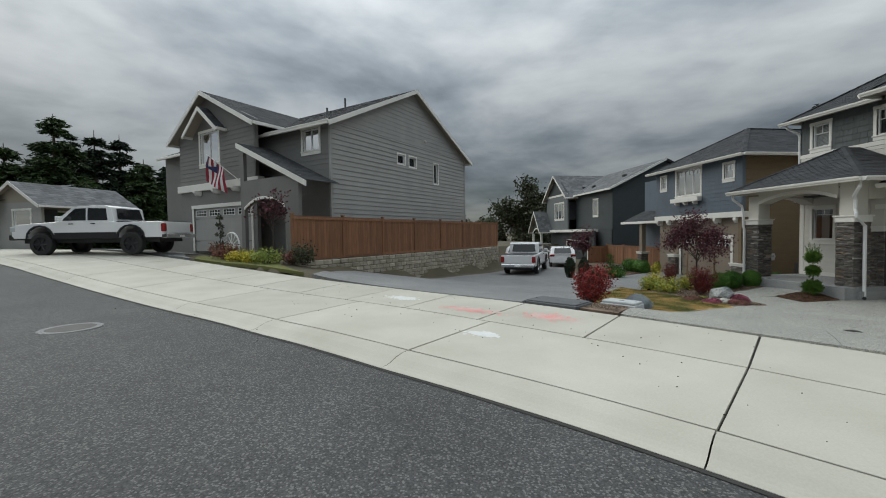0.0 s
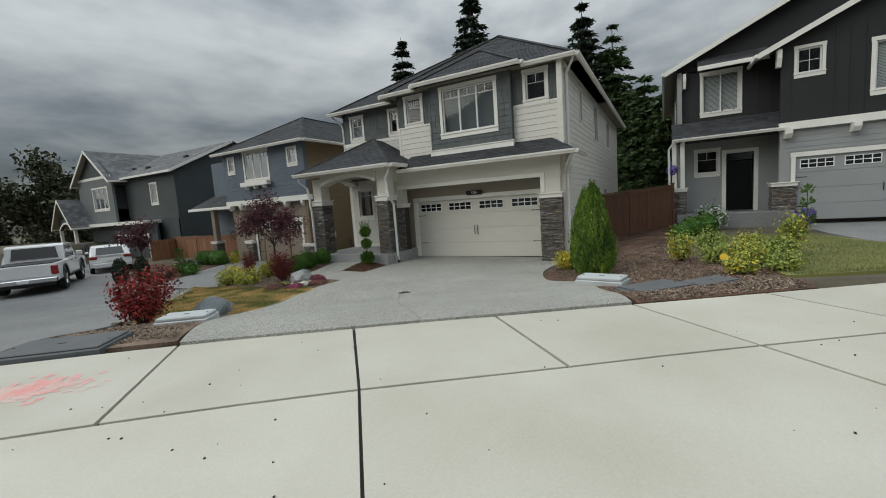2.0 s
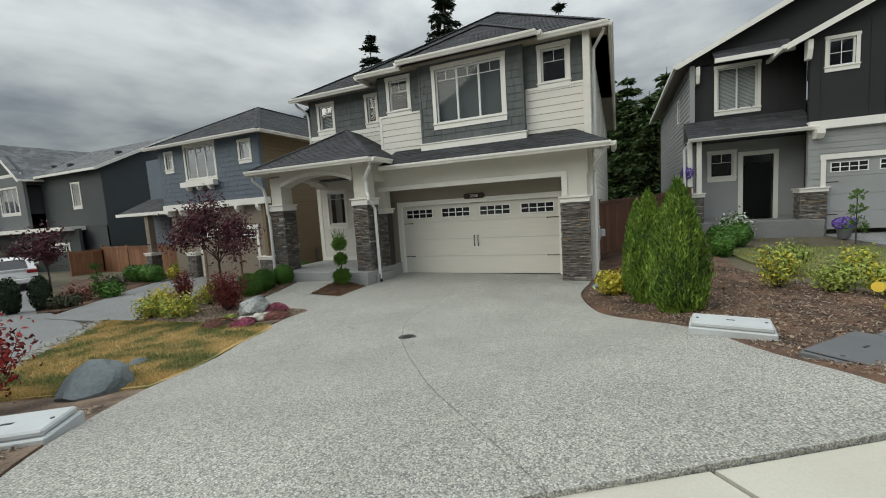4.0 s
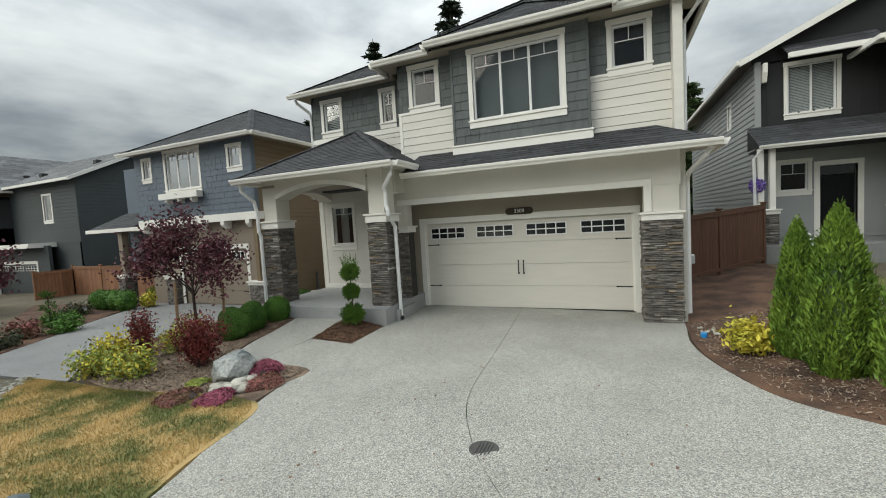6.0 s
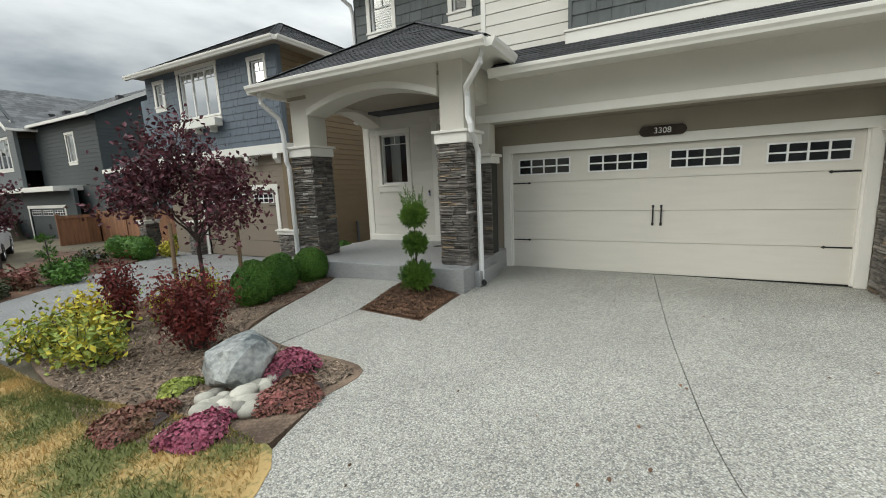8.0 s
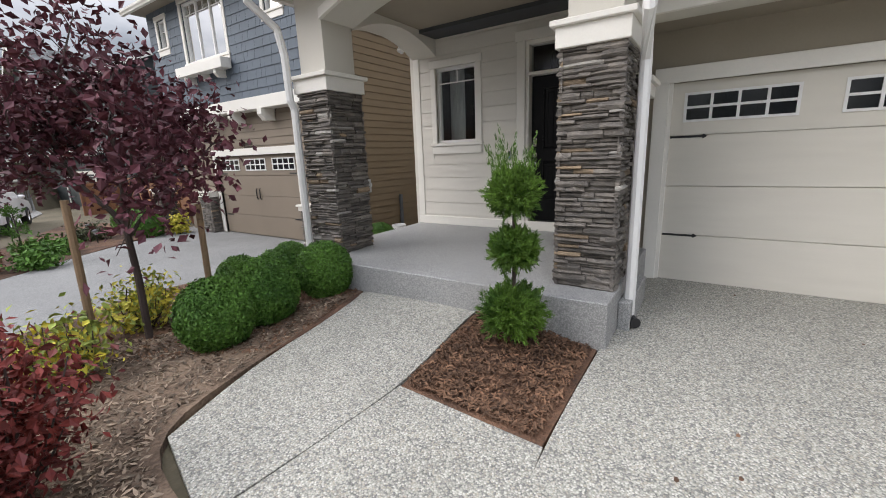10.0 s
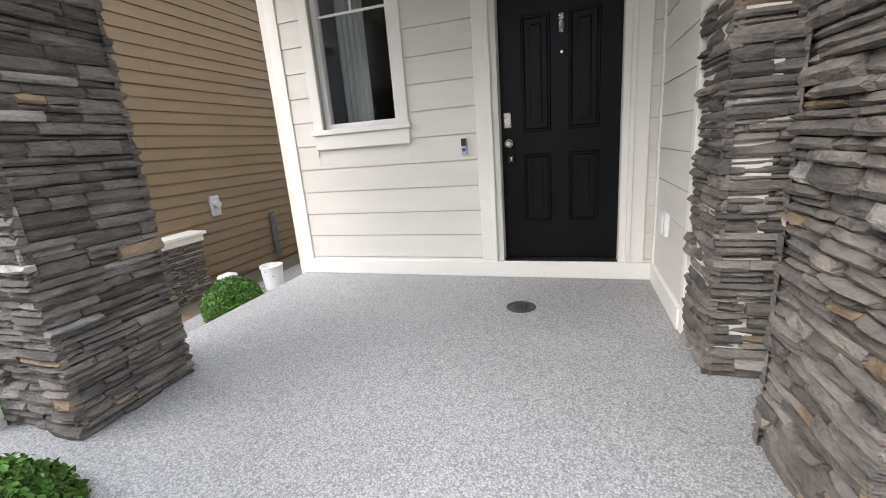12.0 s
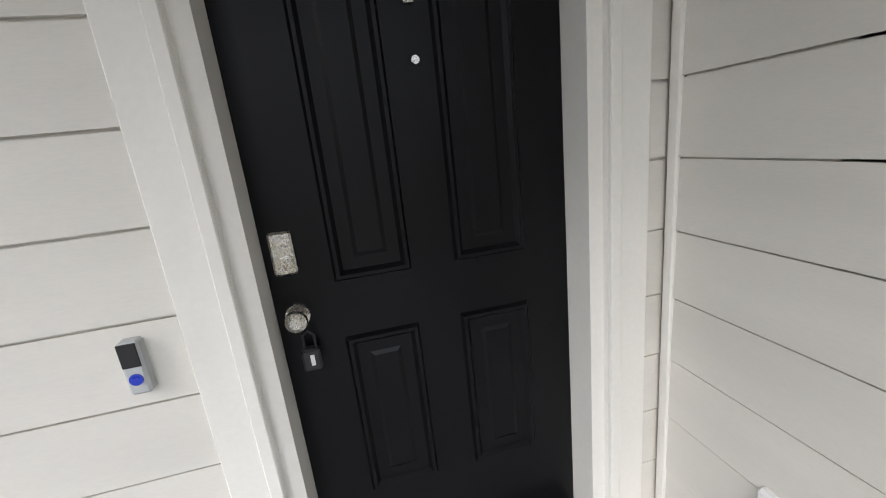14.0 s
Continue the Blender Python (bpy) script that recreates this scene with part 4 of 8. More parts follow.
# front door
door = part("front_door", MB().box(FE, 10.745, 11.635, -0.165, -0.12, 0.5, 2.53, 0.003), M["door"], house, "black four-panel front door with satin nickel lock")
for u0, u1 in ((10.89, 11.115), (11.245, 11.465)):
    for z0, z1 in ((0.81, 1.36), (1.53, 2.37)):
        pm = MB()
        q = ((0.0, -0.12), (0.008, -0.107), (0.018, -0.107), (0.035, -0.127), (0.05, -0.127), (0.075, -0.114))
        for (i0, n0), (i1, n1) in zip(q, q[1:]):
            a = [(u0 + i0, z0 + i0), (u1 - i0, z0 + i0), (u1 - i0, z1 - i0), (u0 + i0, z1 - i0)]
            b = [(u0 + i1, z0 + i1), (u1 - i1, z0 + i1), (u1 - i1, z1 - i1), (u0 + i1, z1 - i1)]
            for k in range(4):
                j = (k + 1) % 4
                pm.quad(FE.pt(a[k][0], n0, a[k][1]), FE.pt(a[j][0], n0, a[j][1]), FE.pt(b[j][0], n1, b[j][1]), FE.pt(b[k][0], n1, b[k][1]))
        i = 0.075
        pm.quad(FE.pt(u0 + i, -.114, z0 + i), FE.pt(u1 - i, -.114, z0 + i), FE.pt(u1 - i, -.114, z1 - i), FE.pt(u0 + i, -.114, z1 - i))
        part("door_panel", pm, M["door"], door)
dk = MB()
out = Vector((-1, 0, 0))
c = FE.pt(11.578, -0.12, 1.455)
dk.disc(c, out, 0.033, 0.012, 24).tube([c, c + out * 0.03, c + out * 0.045], 0.014, 12)
kn = [(0.012, 0.02), (0.024, 0.036), (0.03, 0.05), (0.028, 0.062), (0.016, 0.07)]
vs, fs, sd = [], [], 18
for r, h in kn:
    vs += [c + out * h + Vector((0, math.cos(t) * r, math.sin(t) * r)) for t in (2 * math.pi * j / sd for j in range(sd))]
for i in range(len(kn) - 1):
    fs += [(i * sd + j, i * sd + (j + 1) % sd, (i + 1) * sd + (j + 1) % sd, (i + 1) * sd + j) for j in range(sd)]
fs.append(tuple((len(kn) - 1) * sd + j for j in range(sd)))
dk.add(vs, fs)
part("door_knob", dk, M["nickel"], door, "round satin nickel knob", smooth=False)
db2 = MB().box(FE, 11.553, 11.613, -0.12, -0.103, 1.575, 1.695, 0.006)
db2.disc(FE.pt(11.583, -0.103, 1.605), out, 0.022, 0.012, 20)
for i in range(3):
    db2.box(FE, 11.565 + i * 0.014, 11.574 + i * 0.014, -0.104, -0.1, 1.652, 1.662, 0.001)
part("deadbolt", db2, M["nickel"], door, "satin nickel keypad deadbolt")
lb = MB().box(FE, 11.535, 11.585, -0.105, -0.07, 1.30, 1.365, 0.006)
lb.tube([FE.pt(11.545, -0.09, 1.36), FE.pt(11.545, -0.09, 1.40), FE.pt(11.56, -0.088, 1.415), FE.pt(11.575, -0.09, 1.40), FE.pt(11.575, -0.09, 1.36)], 0.004, 6)
part("key_box", lb, M["black"], door, "black key safe hung from the knob")
part("key_box_label", MB().box(FE, 11.551, 11.562, -0.0698, -0.0685, 1.318, 1.35), M["white"], door)
kk = MB()
kk.tube([FE.pt(11.167, -0.115, 2.23), FE.pt(11.167, -0.095, 2.25), FE.pt(11.167, -0.09, 2.31), FE.pt(11.167, -0.105, 2.34)], 0.011, 8)
kk.box(FE, 11.149, 11.185, -0.12, -0.108, 2.22, 2.35, 0.01)
part("knocker", kk, M["nickel"], door, "oval satin nickel knocker")
pk = MB().disc(FE.pt(11.165, -0.12, 2.088), out, 0.011, 0.006, 16)
part("peephole", pk, M["nickel"], door)
jam = part("door_frame", MB().box(FE, 10.70, 10.745, -0.17, 0.005, 0.42, 2.575).box(FE, 11.635, 11.68, -0.17, 0.005, 0.42, 2.575).box(FE, 10.70, 11.68, -0.17, 0.005, 2.535, 2.575).box(FE, 10.70, 10.745, -0.17, 0.004, 2.575, 2.98).box(FE, 11.635, 11.68, -0.17, 0.004, 2.575, 2.98).box(FE, 10.745, 11.635, -0.17, 0.003, 2.93, 2.98), M["trim"], house)
part("threshold", MB().box(FE, 10.745, 11.635, -0.17, 0.03, 0.42, 0.495, 0.006), M["black"], jam, "dark metal door threshold")
for u0, u1 in ((10.57, 10.70), (11.68, 11.81)):
    lo, hi = (u0, u1)
    s = 1 if u0 > 11 else -1
    e0 = u0 if s > 0 else u1
    cs = MB().box(FE, u0, u1, -0.01, 0.03, 0.5, 2.98, 0.004)
    a, b = (u0, u0 + 0.035) if s > 0 else (u1 - 0.035, u1)
    cs.box(FE, a, b, 0.03, 0.042, 0.5, 2.98, 0.004)
    part("door_casing", cs, M["trim"], jam)
part("door_head", MB().box(FE, 10.55, 11.83, -0.01, 0.038, 2.98, 3.11, 0.004), M["trim"], jam)
tp = part("transom_pane", MB().quad(FE.pt(10.745, -0.1, 2.575), FE.pt(11.635, -0.1, 2.575), FE.pt(11.635, -0.1, 2.93), FE.pt(10.745, -0.1, 2.93)), M["glass"], jam)
tp.visible_shadow = False
part("transom_bar", MB().box(FE, 11.175, 11.205, -0.12, -0.08, 2.575, 2.93), M["white"], jam)
# near-black sheet behind the transom, painted as the shade of the hall
part("hall", MB().box(FE, 10.6, 11.8, -1.4, -1.38, 2.4, 3.1), M["room_shaded"], jam)

# doorbell and socket are fixed to the walls
bell = part("doorbell", MB().box(FE, 11.895, 11.94, 0.0, 0.042, 1.395, 1.525, 0.006), M["util"], house, "slim grey video doorbell with a blue lit button")
part("doorbell_camera", MB().box(FE, 11.898, 11.937, 0.042, 0.046, 1.465, 1.523, 0.004), M["black"], bell)
bb = MB().disc(FE.pt(11.9175, 0.042, 1.435), out, 0.014, 0.004, 18)
part("doorbell_button", bb, M["lens_blue"], bell)
so = part("socket_cover", MB().box(FI, 14.86, 14.96, 0.0, 0.035, 0.8, 0.965, 0.008), M["white"], house, "white weatherproof socket cover")
part("socket_flap", MB().box(FI, 14.874, 14.946, 0.035, 0.05, 0.817, 0.948, 0.008), M["white"], so)

# porch slab
slab_p = tagged(part("porch_slab", MB().box(W, 12.68, 15.33, 9.94, 13.62, FLOOR0, PORCH, 0.008), M["porchslab"]), "raised grey exposed-aggregate porch floor with one step", "porch", kind="structure")
part("porch_slab_return", MB().box(W, 13.1, 13.98, 9.84, 9.938, FLOOR0, 0.25, 0.008), M["porchslab"], slab_p)
pd = thing("porch_drain", (14.66, 11.42, PORCH), "round dark floor drain in the porch slab", "drain")
part("rim", MB().turned((14.66, 11.42, PORCH - 0.004), ((0.1, 0), (0.1, 0.009), (0.088, 0.01), (0.084, 0.006)), 28), M["iron"], pd)
for i in range(5):
    h = 0.075 - 0.011 * abs(i - 2)
    part("bar", MB().box(W, 14.66 - h, 14.66 + h, 11.376 + i * 0.022 - 0.005, 11.376 + i * 0.022 + 0.005, PORCH + 0.001, PORCH + 0.008), M["iron"], pd)

# porch beams with a flat arch
arch = MB()
XA, XB = 12.98, 13.52


def arch_face(mb, F, u0, u1, z_end, z_mid, z_top, n0, n1, band=0.0):
    k = 20
    bot = [(u0 + (u1 - u0) * i / k, z_end + (z_mid - z_end) * (1 - (2 * i / k - 1) ** 2)) for i in range(k + 1)]
    if band:
        top = [(u, z + band) for u, z in bot]
    else:
        top = [(u, z_top) for u, z in bot]
    for i in range(k):
        mb.prism(F, [bot[i], bot[i + 1], top[i + 1], top[i]], n0, n1)
    return weld(mb)


FA = FX(12.98)
arch_face(arch, FA, 10.42, 13.1, 3.0, 3.26, 3.49, -0.5, 0.0)
part("porch_beam", arch, M["cream_flat"], house)
part("arch_trim", arch_face(MB(), FA, 10.42, 13.1, 2.995, 3.255, 0, -0.02, 0.025, 0.1), M["trim"], house)
sb = MB()
FS = FY(13.62, 1)
arch_face(sb, FS, 13.52, 15.33, 3.0, 3.24, 3.49, -0.45, 0.0)
part("porch_side_beam", sb, M["cream_flat"], house)
part("porch_side_beam", MB().box(W, 13.5, 14.0, 9.98, 10.4, 2.95, 3.49), M["cream_flat"], house)
part("porch_ceiling", MB().box(W, 13.0, 15.33, 10.4, 13.6, 3.3, 3.36), M["taupe"], house)


def ledger(parent, F, u0, u1, z0, z1, seed, single=True):
    """Split ledger stones in uneven courses on one face, each with a broken front in three facets."""
    rng = random.Random(seed)
    z = z0
    mb_all = {}

    def stone(a, b, c, d, p):
        """One stone: a to b along the wall, c to d up it, p proud."""
        j = lambda s: rng.uniform(-s, s)
        cols = [a, a + (b - a) * rng.uniform(0.22, 0.42), a + (b - a) * rng.uniform(0.58, 0.8), b]
        skew, h = j(0.004), d - c
        rows_ = []
        for row, (zz, back) in enumerate(((c, 0.012), (c + h * rng.uniform(0.25, 0.5), 0.0), (d, 0.015))):
            rows_.append([F.pt(u + (j(0.003) if 0 < i < 3 else 0), max(0.004, p - back - (0.008 if i in (0, 3) else 0.0) + j(0.006)), zz + (skew * (2 * i / 3 - 1) + j(0.002) if row == 1 else j(0.0022))) for i, u in enumerate(cols)])
        v = [q for r_ in rows_ for q in r_] + [F.pt(a, -0.004, c), F.pt(b, -0.004, c), F.pt(b, -0.004, d), F.pt(a, -0.004, d)]
        f = [(r_ * 4 + i, r_ * 4 + i + 1, r_ * 4 + i + 5, r_ * 4 + i + 4) for r_ in (0, 1) for i in range(3)]
        return v, f + [(12, 13, 3, 2, 1, 0), (8, 9, 10, 11, 14, 15), (12, 0, 4, 8, 15), (13, 14, 11, 7, 3)]

    while z < z1 - 0.012:
        h = min(rng.choice((0.024, 0.03, 0.036, 0.042, 0.048, 0.055, 0.064)), z1 - z)
        if z1 - z - h < 0.02:
            h = z1 - z
        u = u0
        while u < u1 - 0.01:
            w = rng.uniform(0.09, 0.3)
            if u1 - u - w < 0.08:
                w = u1 - u
            g = 0.0016
            halves = [(z, z + h)]
            if h > 0.05 and rng.random() < 0.3:
                m = z + h * rng.uniform(0.4, 0.6)
                halves = [(z, m), (m, z + h)]
            for c, d in halves:
                v, f = stone(u + g, u + w - g, c + g, d - g, rng.uniform(0.018, 0.055))
                r = rng.random()
                mt = M["stone_tan"] if r < 0.035 else M["stone_light"] if r < 0.085 else M["stone"]
                if single:
                    part("stone", MB().add(v, f), mt, parent)
                else:
                    mb_all.setdefault(mt.name, (MB(), mt))[0].add(v, f)
            u += w
        z += h
    for mb, mt in mb_all.values():
        part("stonework", mb, mt, parent)


def pier(x0, x1, y0, y1, z0, zs, zc, zt, faces, seed, cap=0.045, single=True, label="", owner=None):
    """A stone-faced pier with a flared cap and a painted shaft; faces: which sides show stone."""
    o = owner or house
    p = part("pier", MB().box(W, x0 + .01, x1 - .01, y0 + .01, y1 - .01, z0, zs), M["mortar"], o, label or "pier faced with dark ledger stone")
    for k, fc in enumerate(faces):
        if fc == "-x":
            ledger(p, FX(x0 + .01), y0 - .02, y1 + .02, z0, zs, seed + k, single)
        if fc == "+x":
            ledger(p, Frame((x1 - .01, 0, 0), (0, 1, 0), (1, 0, 0)), y0 - .02, y1 + .02, z0, zs, seed + k, single)
        if fc == "-y":
            ledger(p, FY(y0 + .01, -1), x0 - .02, x1 + .02, z0, zs, seed + k, single)
        if fc == "+y":
            ledger(p, FY(y1 - .01, 1), x0 - .02, x1 + .02, z0, zs, seed + k, single)
    c = cap
    cm = MB().box(W, x0 - c, x1 + c, y0 - c, y1 + c, zs, zc - 0.045, 0.006).box(W, x0 - c - .035, x1 + c + .035, y0 - c - .035, y1 + c + .035, zc - 0.045, zc, 0.006)
    part("pier_cap", cm, M["trim"], p)
    if zt > zc:
        part("pier_shaft", MB().box(W, x0 + .03, x1 - .03, y0 + .03, y1 - .03, zc, zt), M["cream_flat"], p)
    return p


pier(13.0, 13.52, 13.12, 13.6, PORCH, 2.27, 2.47, 3.49, ("-x", "-y", "+x"), 20)
pier(13.0, 13.52, 9.98, 10.44, PORCH, 2.27, 2.47, 3.49, ("-x", "-y", "+y", "+x"), 30)
# garage front
pier(13.98, 14.36, 9.96, 10.49, FLOOR0, 1.98, 2.14, 2.7, ("-x", "+y"), 40, cap=0.03)
pier(13.98, 14.62, 4.1, 4.76, FLOOR0, 1.98, 2.14, 2.7, ("-x", "+y", "-y"), 50, cap=0.03)
FG = FX(14.0)
part("garage_beam", MB().box(FG, 4.1, 10.49, -0.35, 0.0, 2.66, 3.4), M["cream_flat"], house)
part("beam_trim", MB().box(FG, 4.6, 10.2, -0.02, 0.024, 2.65, 2.78, 0.004).box(FG, 4.6, 4.74, -0.02, 0.022, 2.15, 2.65, 0.004), M["trim"], house)
part("recess_ceiling", MB().box(FG, 4.7, 10.4, -0.8, -0.34, 2.66, 2.7), M["taupe"], house)
gfw = wall(house, FX(14.74), 4.1, 10.49, FLOOR0, 3.4, [(4.9, 9.84, -1, 2.15)], M["taupe"], name="garage_wall")
part("garage_side", MB().box(W, 14.3, 14.74, 4.12, 4.3, FLOOR0, 3.4), M["cream_flat"], house)

gd = part("garage_door", MB().box(FX(14.8), 4.9, 9.84, -0.04, 0.0, 0.005, 2.15), M["garage"], house, "wide cream steel garage door with small windows")
FD = FX(14.8)
for r in range(4):
    for s in range(4):
        u0, u1 = 4.9 + 1.235 * s + 0.02, 4.9 + 1.235 * (s + 1) - 0.02
        z0, z1 = 0.01 + 0.535 * r + 0.003, 0.01 + 0.535 * (r + 1) - 0.003
        if r == 3:
            wu0, wu1, wz0, wz1 = u0 + 0.14, u1 - 0.14, 1.76, 2.03
            pm = MB()
            for a, b, c_, d_ in holes(4.9 + 1.235 * s, 4.9 + 1.235 * (s + 1), z0, z1, [(wu0, wu1, wz0, wz1)]):
                pm.box(FD, a, b, 0.0, 0.022, c_, d_)
            part("door_section", pm, M["garage"], gd)
            fm = MB()
            for i in range(5):
                c0 = wu0 + (wu1 - wu0) * i / 4
                fm.box(FD, c0 - .013, c0 + .013, 0.012, 0.034, wz0 - .012, wz1 + .012)
            for i in range(3):
                c0 = wz0 + (wz1 - wz0) * i / 2
                fm.box(FD, wu0 - .012, wu1 + .012, 0.0125, 0.0335, c0 - .012, c0 + .012)
            part("window_grille", fm, M["white"], gd)
            for i in range(4):
                for k in range(2):
                    a, b = wu0 + (wu1 - wu0) * i / 4 + .011, wu0 + (wu1 - wu0) * (i + 1) / 4 - .011
                    c_, d_ = wz0 + (wz1 - wz0) * k / 2 + .011, wz0 + (wz1 - wz0) * (k + 1) / 2 - .011
                    part("pane", MB().box(FD, a, b, 0.003, 0.016, c_, d_), M["carglass"], gd)
        elif s == 0:
            part("door_section", MB().box(FD, 4.9, 9.84, 0.0, 0.022, z0, z1, 0.004), M["garage"], gd)
for u0, s in ((9.80, -1), (4.94, 1)):
    for z in (0.54, 1.6):
        h = MB()
        a, b = sorted((u0, u0 + s * 0.29))
        h.box(FD, a, b, 0.022, 0.03, z - 0.011, z + 0.011, 0.003)
        tip = u0 + s * 0.29
        h.prism(FD, [(tip, z - .011), (tip, z + .011), (tip + s * .015, z + .024), (tip + s * .05, z), (tip + s * .015, z - .024)], 0.022, 0.03)
        part("strap_hinge", h, M["black"], gd, "black iron strap hinge")
for u in (7.31, 7.43):
    h = MB().tube([FD.pt(u, 0.022, 0.86), FD.pt(u, 0.055, 0.89), FD.pt(u, 0.055, 1.11), FD.pt(u, 0.022, 1.14)], 0.012, 8)
    h.box(FD, u - .018, u + .018, 0.022, 0.03, 0.83, 0.88, 0.003).box(FD, u - .018, u + .018, 0.022, 0.03, 1.12, 1.17, 0.003)
    part("pull_handle", h, M["black"], gd, "black iron pull handle")
part("door_seal", MB().box(FD, 4.9, 9.84, -0.02, 0.012, -0.01, 0.008), M["black"], gd)
gt = MB().box(FX(14.74), 4.76, 4.9, -0.03, 0.03, -0.02, 2.15, 0.004).box(FX(14.74), 9.84, 9.98, -0.03, 0.03, -0.02, 2.15, 0.004).box(FX(14.74), 4.76, 9.98, -0.03, 0.034, 2.15, 2.3, 0.004)
gt.box(FX(14.74), 4.9, 4.935, -0.09, -0.002, 0, 2.15).box(FX(14.74), 9.805, 9.84, -0.09, -0.002, 0, 2.15)
part("garage_casing", gt, M["trim"], house)
FP = FX(14.7)
plate = part("number_plate", MB().prism(FP, [(7.03, 2.29), (7.07, 2.265), (7.61, 2.265), (7.65, 2.29), (7.675, 2.345), (7.65, 2.40), (7.61, 2.425), (7.07, 2.425), (7.03, 2.40), (7.005, 2.345)], 0.0, 0.02), M["bronze"], house, "dark bronze house number plate")


def words(text, F, u, n, z, size, material, parent, name="lettering", flip=True):
    cv = bpy.data.curves.new(name, "FONT")
    cv.body, cv.size, cv.align_x, cv.align_y, cv.extrude = text, size, "CENTER", "CENTER", 0.002
    cv.materials.append(material)
    ob = new(name, cv)
    r = -F.u if flip else F.u
    m = Matrix((r, Z, F.n)).transposed().to_4x4()
    m.translation = F.pt(u, n, z)
    ob.matrix_world = m
    ob.parent = parent
    ob.matrix_parent_inverse = parent.matrix_world.inverted()
    return ob


words("3308", FP, 7.34, 0.022, 2.345, 0.125, M["white"], plate, "house_number")

# upper floor front
FU, FB, FL = FX(14.5), FX(14.28), FX(15.33)
RW, MW = (4.58, 5.22, 5.15, 6.0), (9.2, 9.84, 5.1, 6.0)
up = wall(house, FU, 4.0, 10.24, 3.3, 6.2, [RW, MW], M["shake"], name="upper_wall")
op_r, op_m = (4.47, 5.33, 4.98, 6.12), (9.09, 9.95, 4.93, 6.12)
planks(up, FU, 4.06, 5.66, 3.6, 5.0, [op_r], M["cream"], 0.19, seed=11, joint=6)
planks(up, FU, 8.70, 10.18, 3.6, 4.93, [op_m], M["cream"], 0.19, seed=12, joint=6)
for u_a, u_b, z_a in ((4.0, 5.66, 5.0), (8.70, 10.26, 4.93)):
    part("band_board", MB().box(FU, u_a, u_b, 0.0, 0.03, z_a, z_a + 0.06, 0.004), M["trim"], up)
for u_a, u_b, z_b in ((3.985, 4.07, 5.0), (10.17, 10.255, 4.93)):
    part("corner_board", MB().box(FU, u_a, u_b, -0.02, 0.028, 3.4, z_b, 0.004), M["trim"], up)
shakes(up, FU, 4.02, 5.66, 5.06, 6.1, [op_r], M["shake"], seed=13)
shakes(up, FU, 8.70, 10.24, 4.99, 6.1, [op_m], M["shake"], seed=14)
window(house, FU, *RW, bars=(), trim=0.1, muntin_top=0.62, room="room")
window(house, FU, *MW, bars=(), trim=0.1, muntin_top=0.62, room="room")
BW = (6.23, 8.19, 4.48, 5.97)
bay = wall(house, FB, 5.66, 8.71, 3.62, 6.2, [BW], M["shake"], 0.2, name="bay_wall")
for y_a in (5.665, 8.65):
    part("bay_cheek", MB().box(W, 14.3, 14.52, y_a, y_a + 0.055, 3.64, 6.2), M["shake"], bay)
shakes(bay, FB, 5.70, 8.67, 3.96, 6.1, [(6.12, 8.30, 4.31, 6.09)], M["shake"], seed=15)
for u_a, u_b in ((5.655, 5.71), (8.66, 8.715)):
    part("bay_corner", MB().box(FB, u_a, u_b, -0.1, 0.026, 3.94, 6.2, 0.003), M["shake"], bay)
part("bay_skirt", MB().box(FB, 5.62, 8.75, -0.2, 0.05, 3.62, 3.92, 0.004).box(FB, 5.60, 8.77, -0.2, 0.07, 3.92, 3.955, 0.004), M["trim"], bay)
window(house, FB, *BW, bars=(0.34, 0.67), trim=0.105, muntin_top=0.8, room="room", deep=3.2)
L1, L2 = (12.66, 13.24, 5.08, 5.92), (10.86, 11.2, 5.08, 5.92)
left_up = wall(house, FL, 10.24, 13.69, 3.45, 6.2, [L1, L2], M["shake"], name="upper_wing_wall")
shakes(left_up, FL, 10.24, 13.66, 4.9, 6.1, [(12.56, 13.34, 4.9, 6.04), (10.76, 11.3, 4.9, 6.04)], M["shake"], seed=16)
planks(left_up, FL, 10.24, 13.66, 3.5, 4.76, [], M["cream"], 0.19, seed=17, joint=6)
part("band_board", MB().box(FL, 10.24, 13.7, 0.0, 0.03, 4.76, 4.9, 0.004), M["trim"], left_up)
window(house, FL, *L1, bars=(), trim=0.095, muntin_top=0.6, room="room", blind=True)
window(house, FL, *L2, bars=(), trim=0.095, muntin_top=0.6, room="room")
part("upper_return", MB().box(W, 14.5, 15.33, 10.1, 10.24, 3.45, 6.2), M["shake"], house)
# flank towards the dark house
FR = FY(4.0, -1)
SW_ = [(17.0, 17.5, 4.7, 5.8), (20.5, 21.6, 4.4, 5.9), (25.0, 26.2, 4.5, 5.9), (23.5, 24.1, 0.6, 2.2)]
fl = wall(house, FR, 14.16, 30.5, FLOOR0, 6.2, SW_, M["cream"], name="side_wall")
planks(fl, FR, 14.2, 30.5, 0.1, 6.15, [(a - .1, b + .1, c - .12, d + .1) for a, b, c, d in SW_], M["cream"], 0.19, seed=18, joint=4.8)
for s in SW_:
    window(house, FR, *s, trim=0.09, room="room_shaded", bars=(0.5,) if s[1] - s[0] > 1 else ())
meter = part("utility_meter", MB().box(FR, 14.75, 15.05, 0.0, 0.12, 0.9, 1.3, 0.02).turned(FR.pt(14.9, 0.16, 1.02), ((0.09, 0), (0.09, 0.16), (0.07, 0.19)), 16), M["util"], house, "grey utility meter on the side wall")
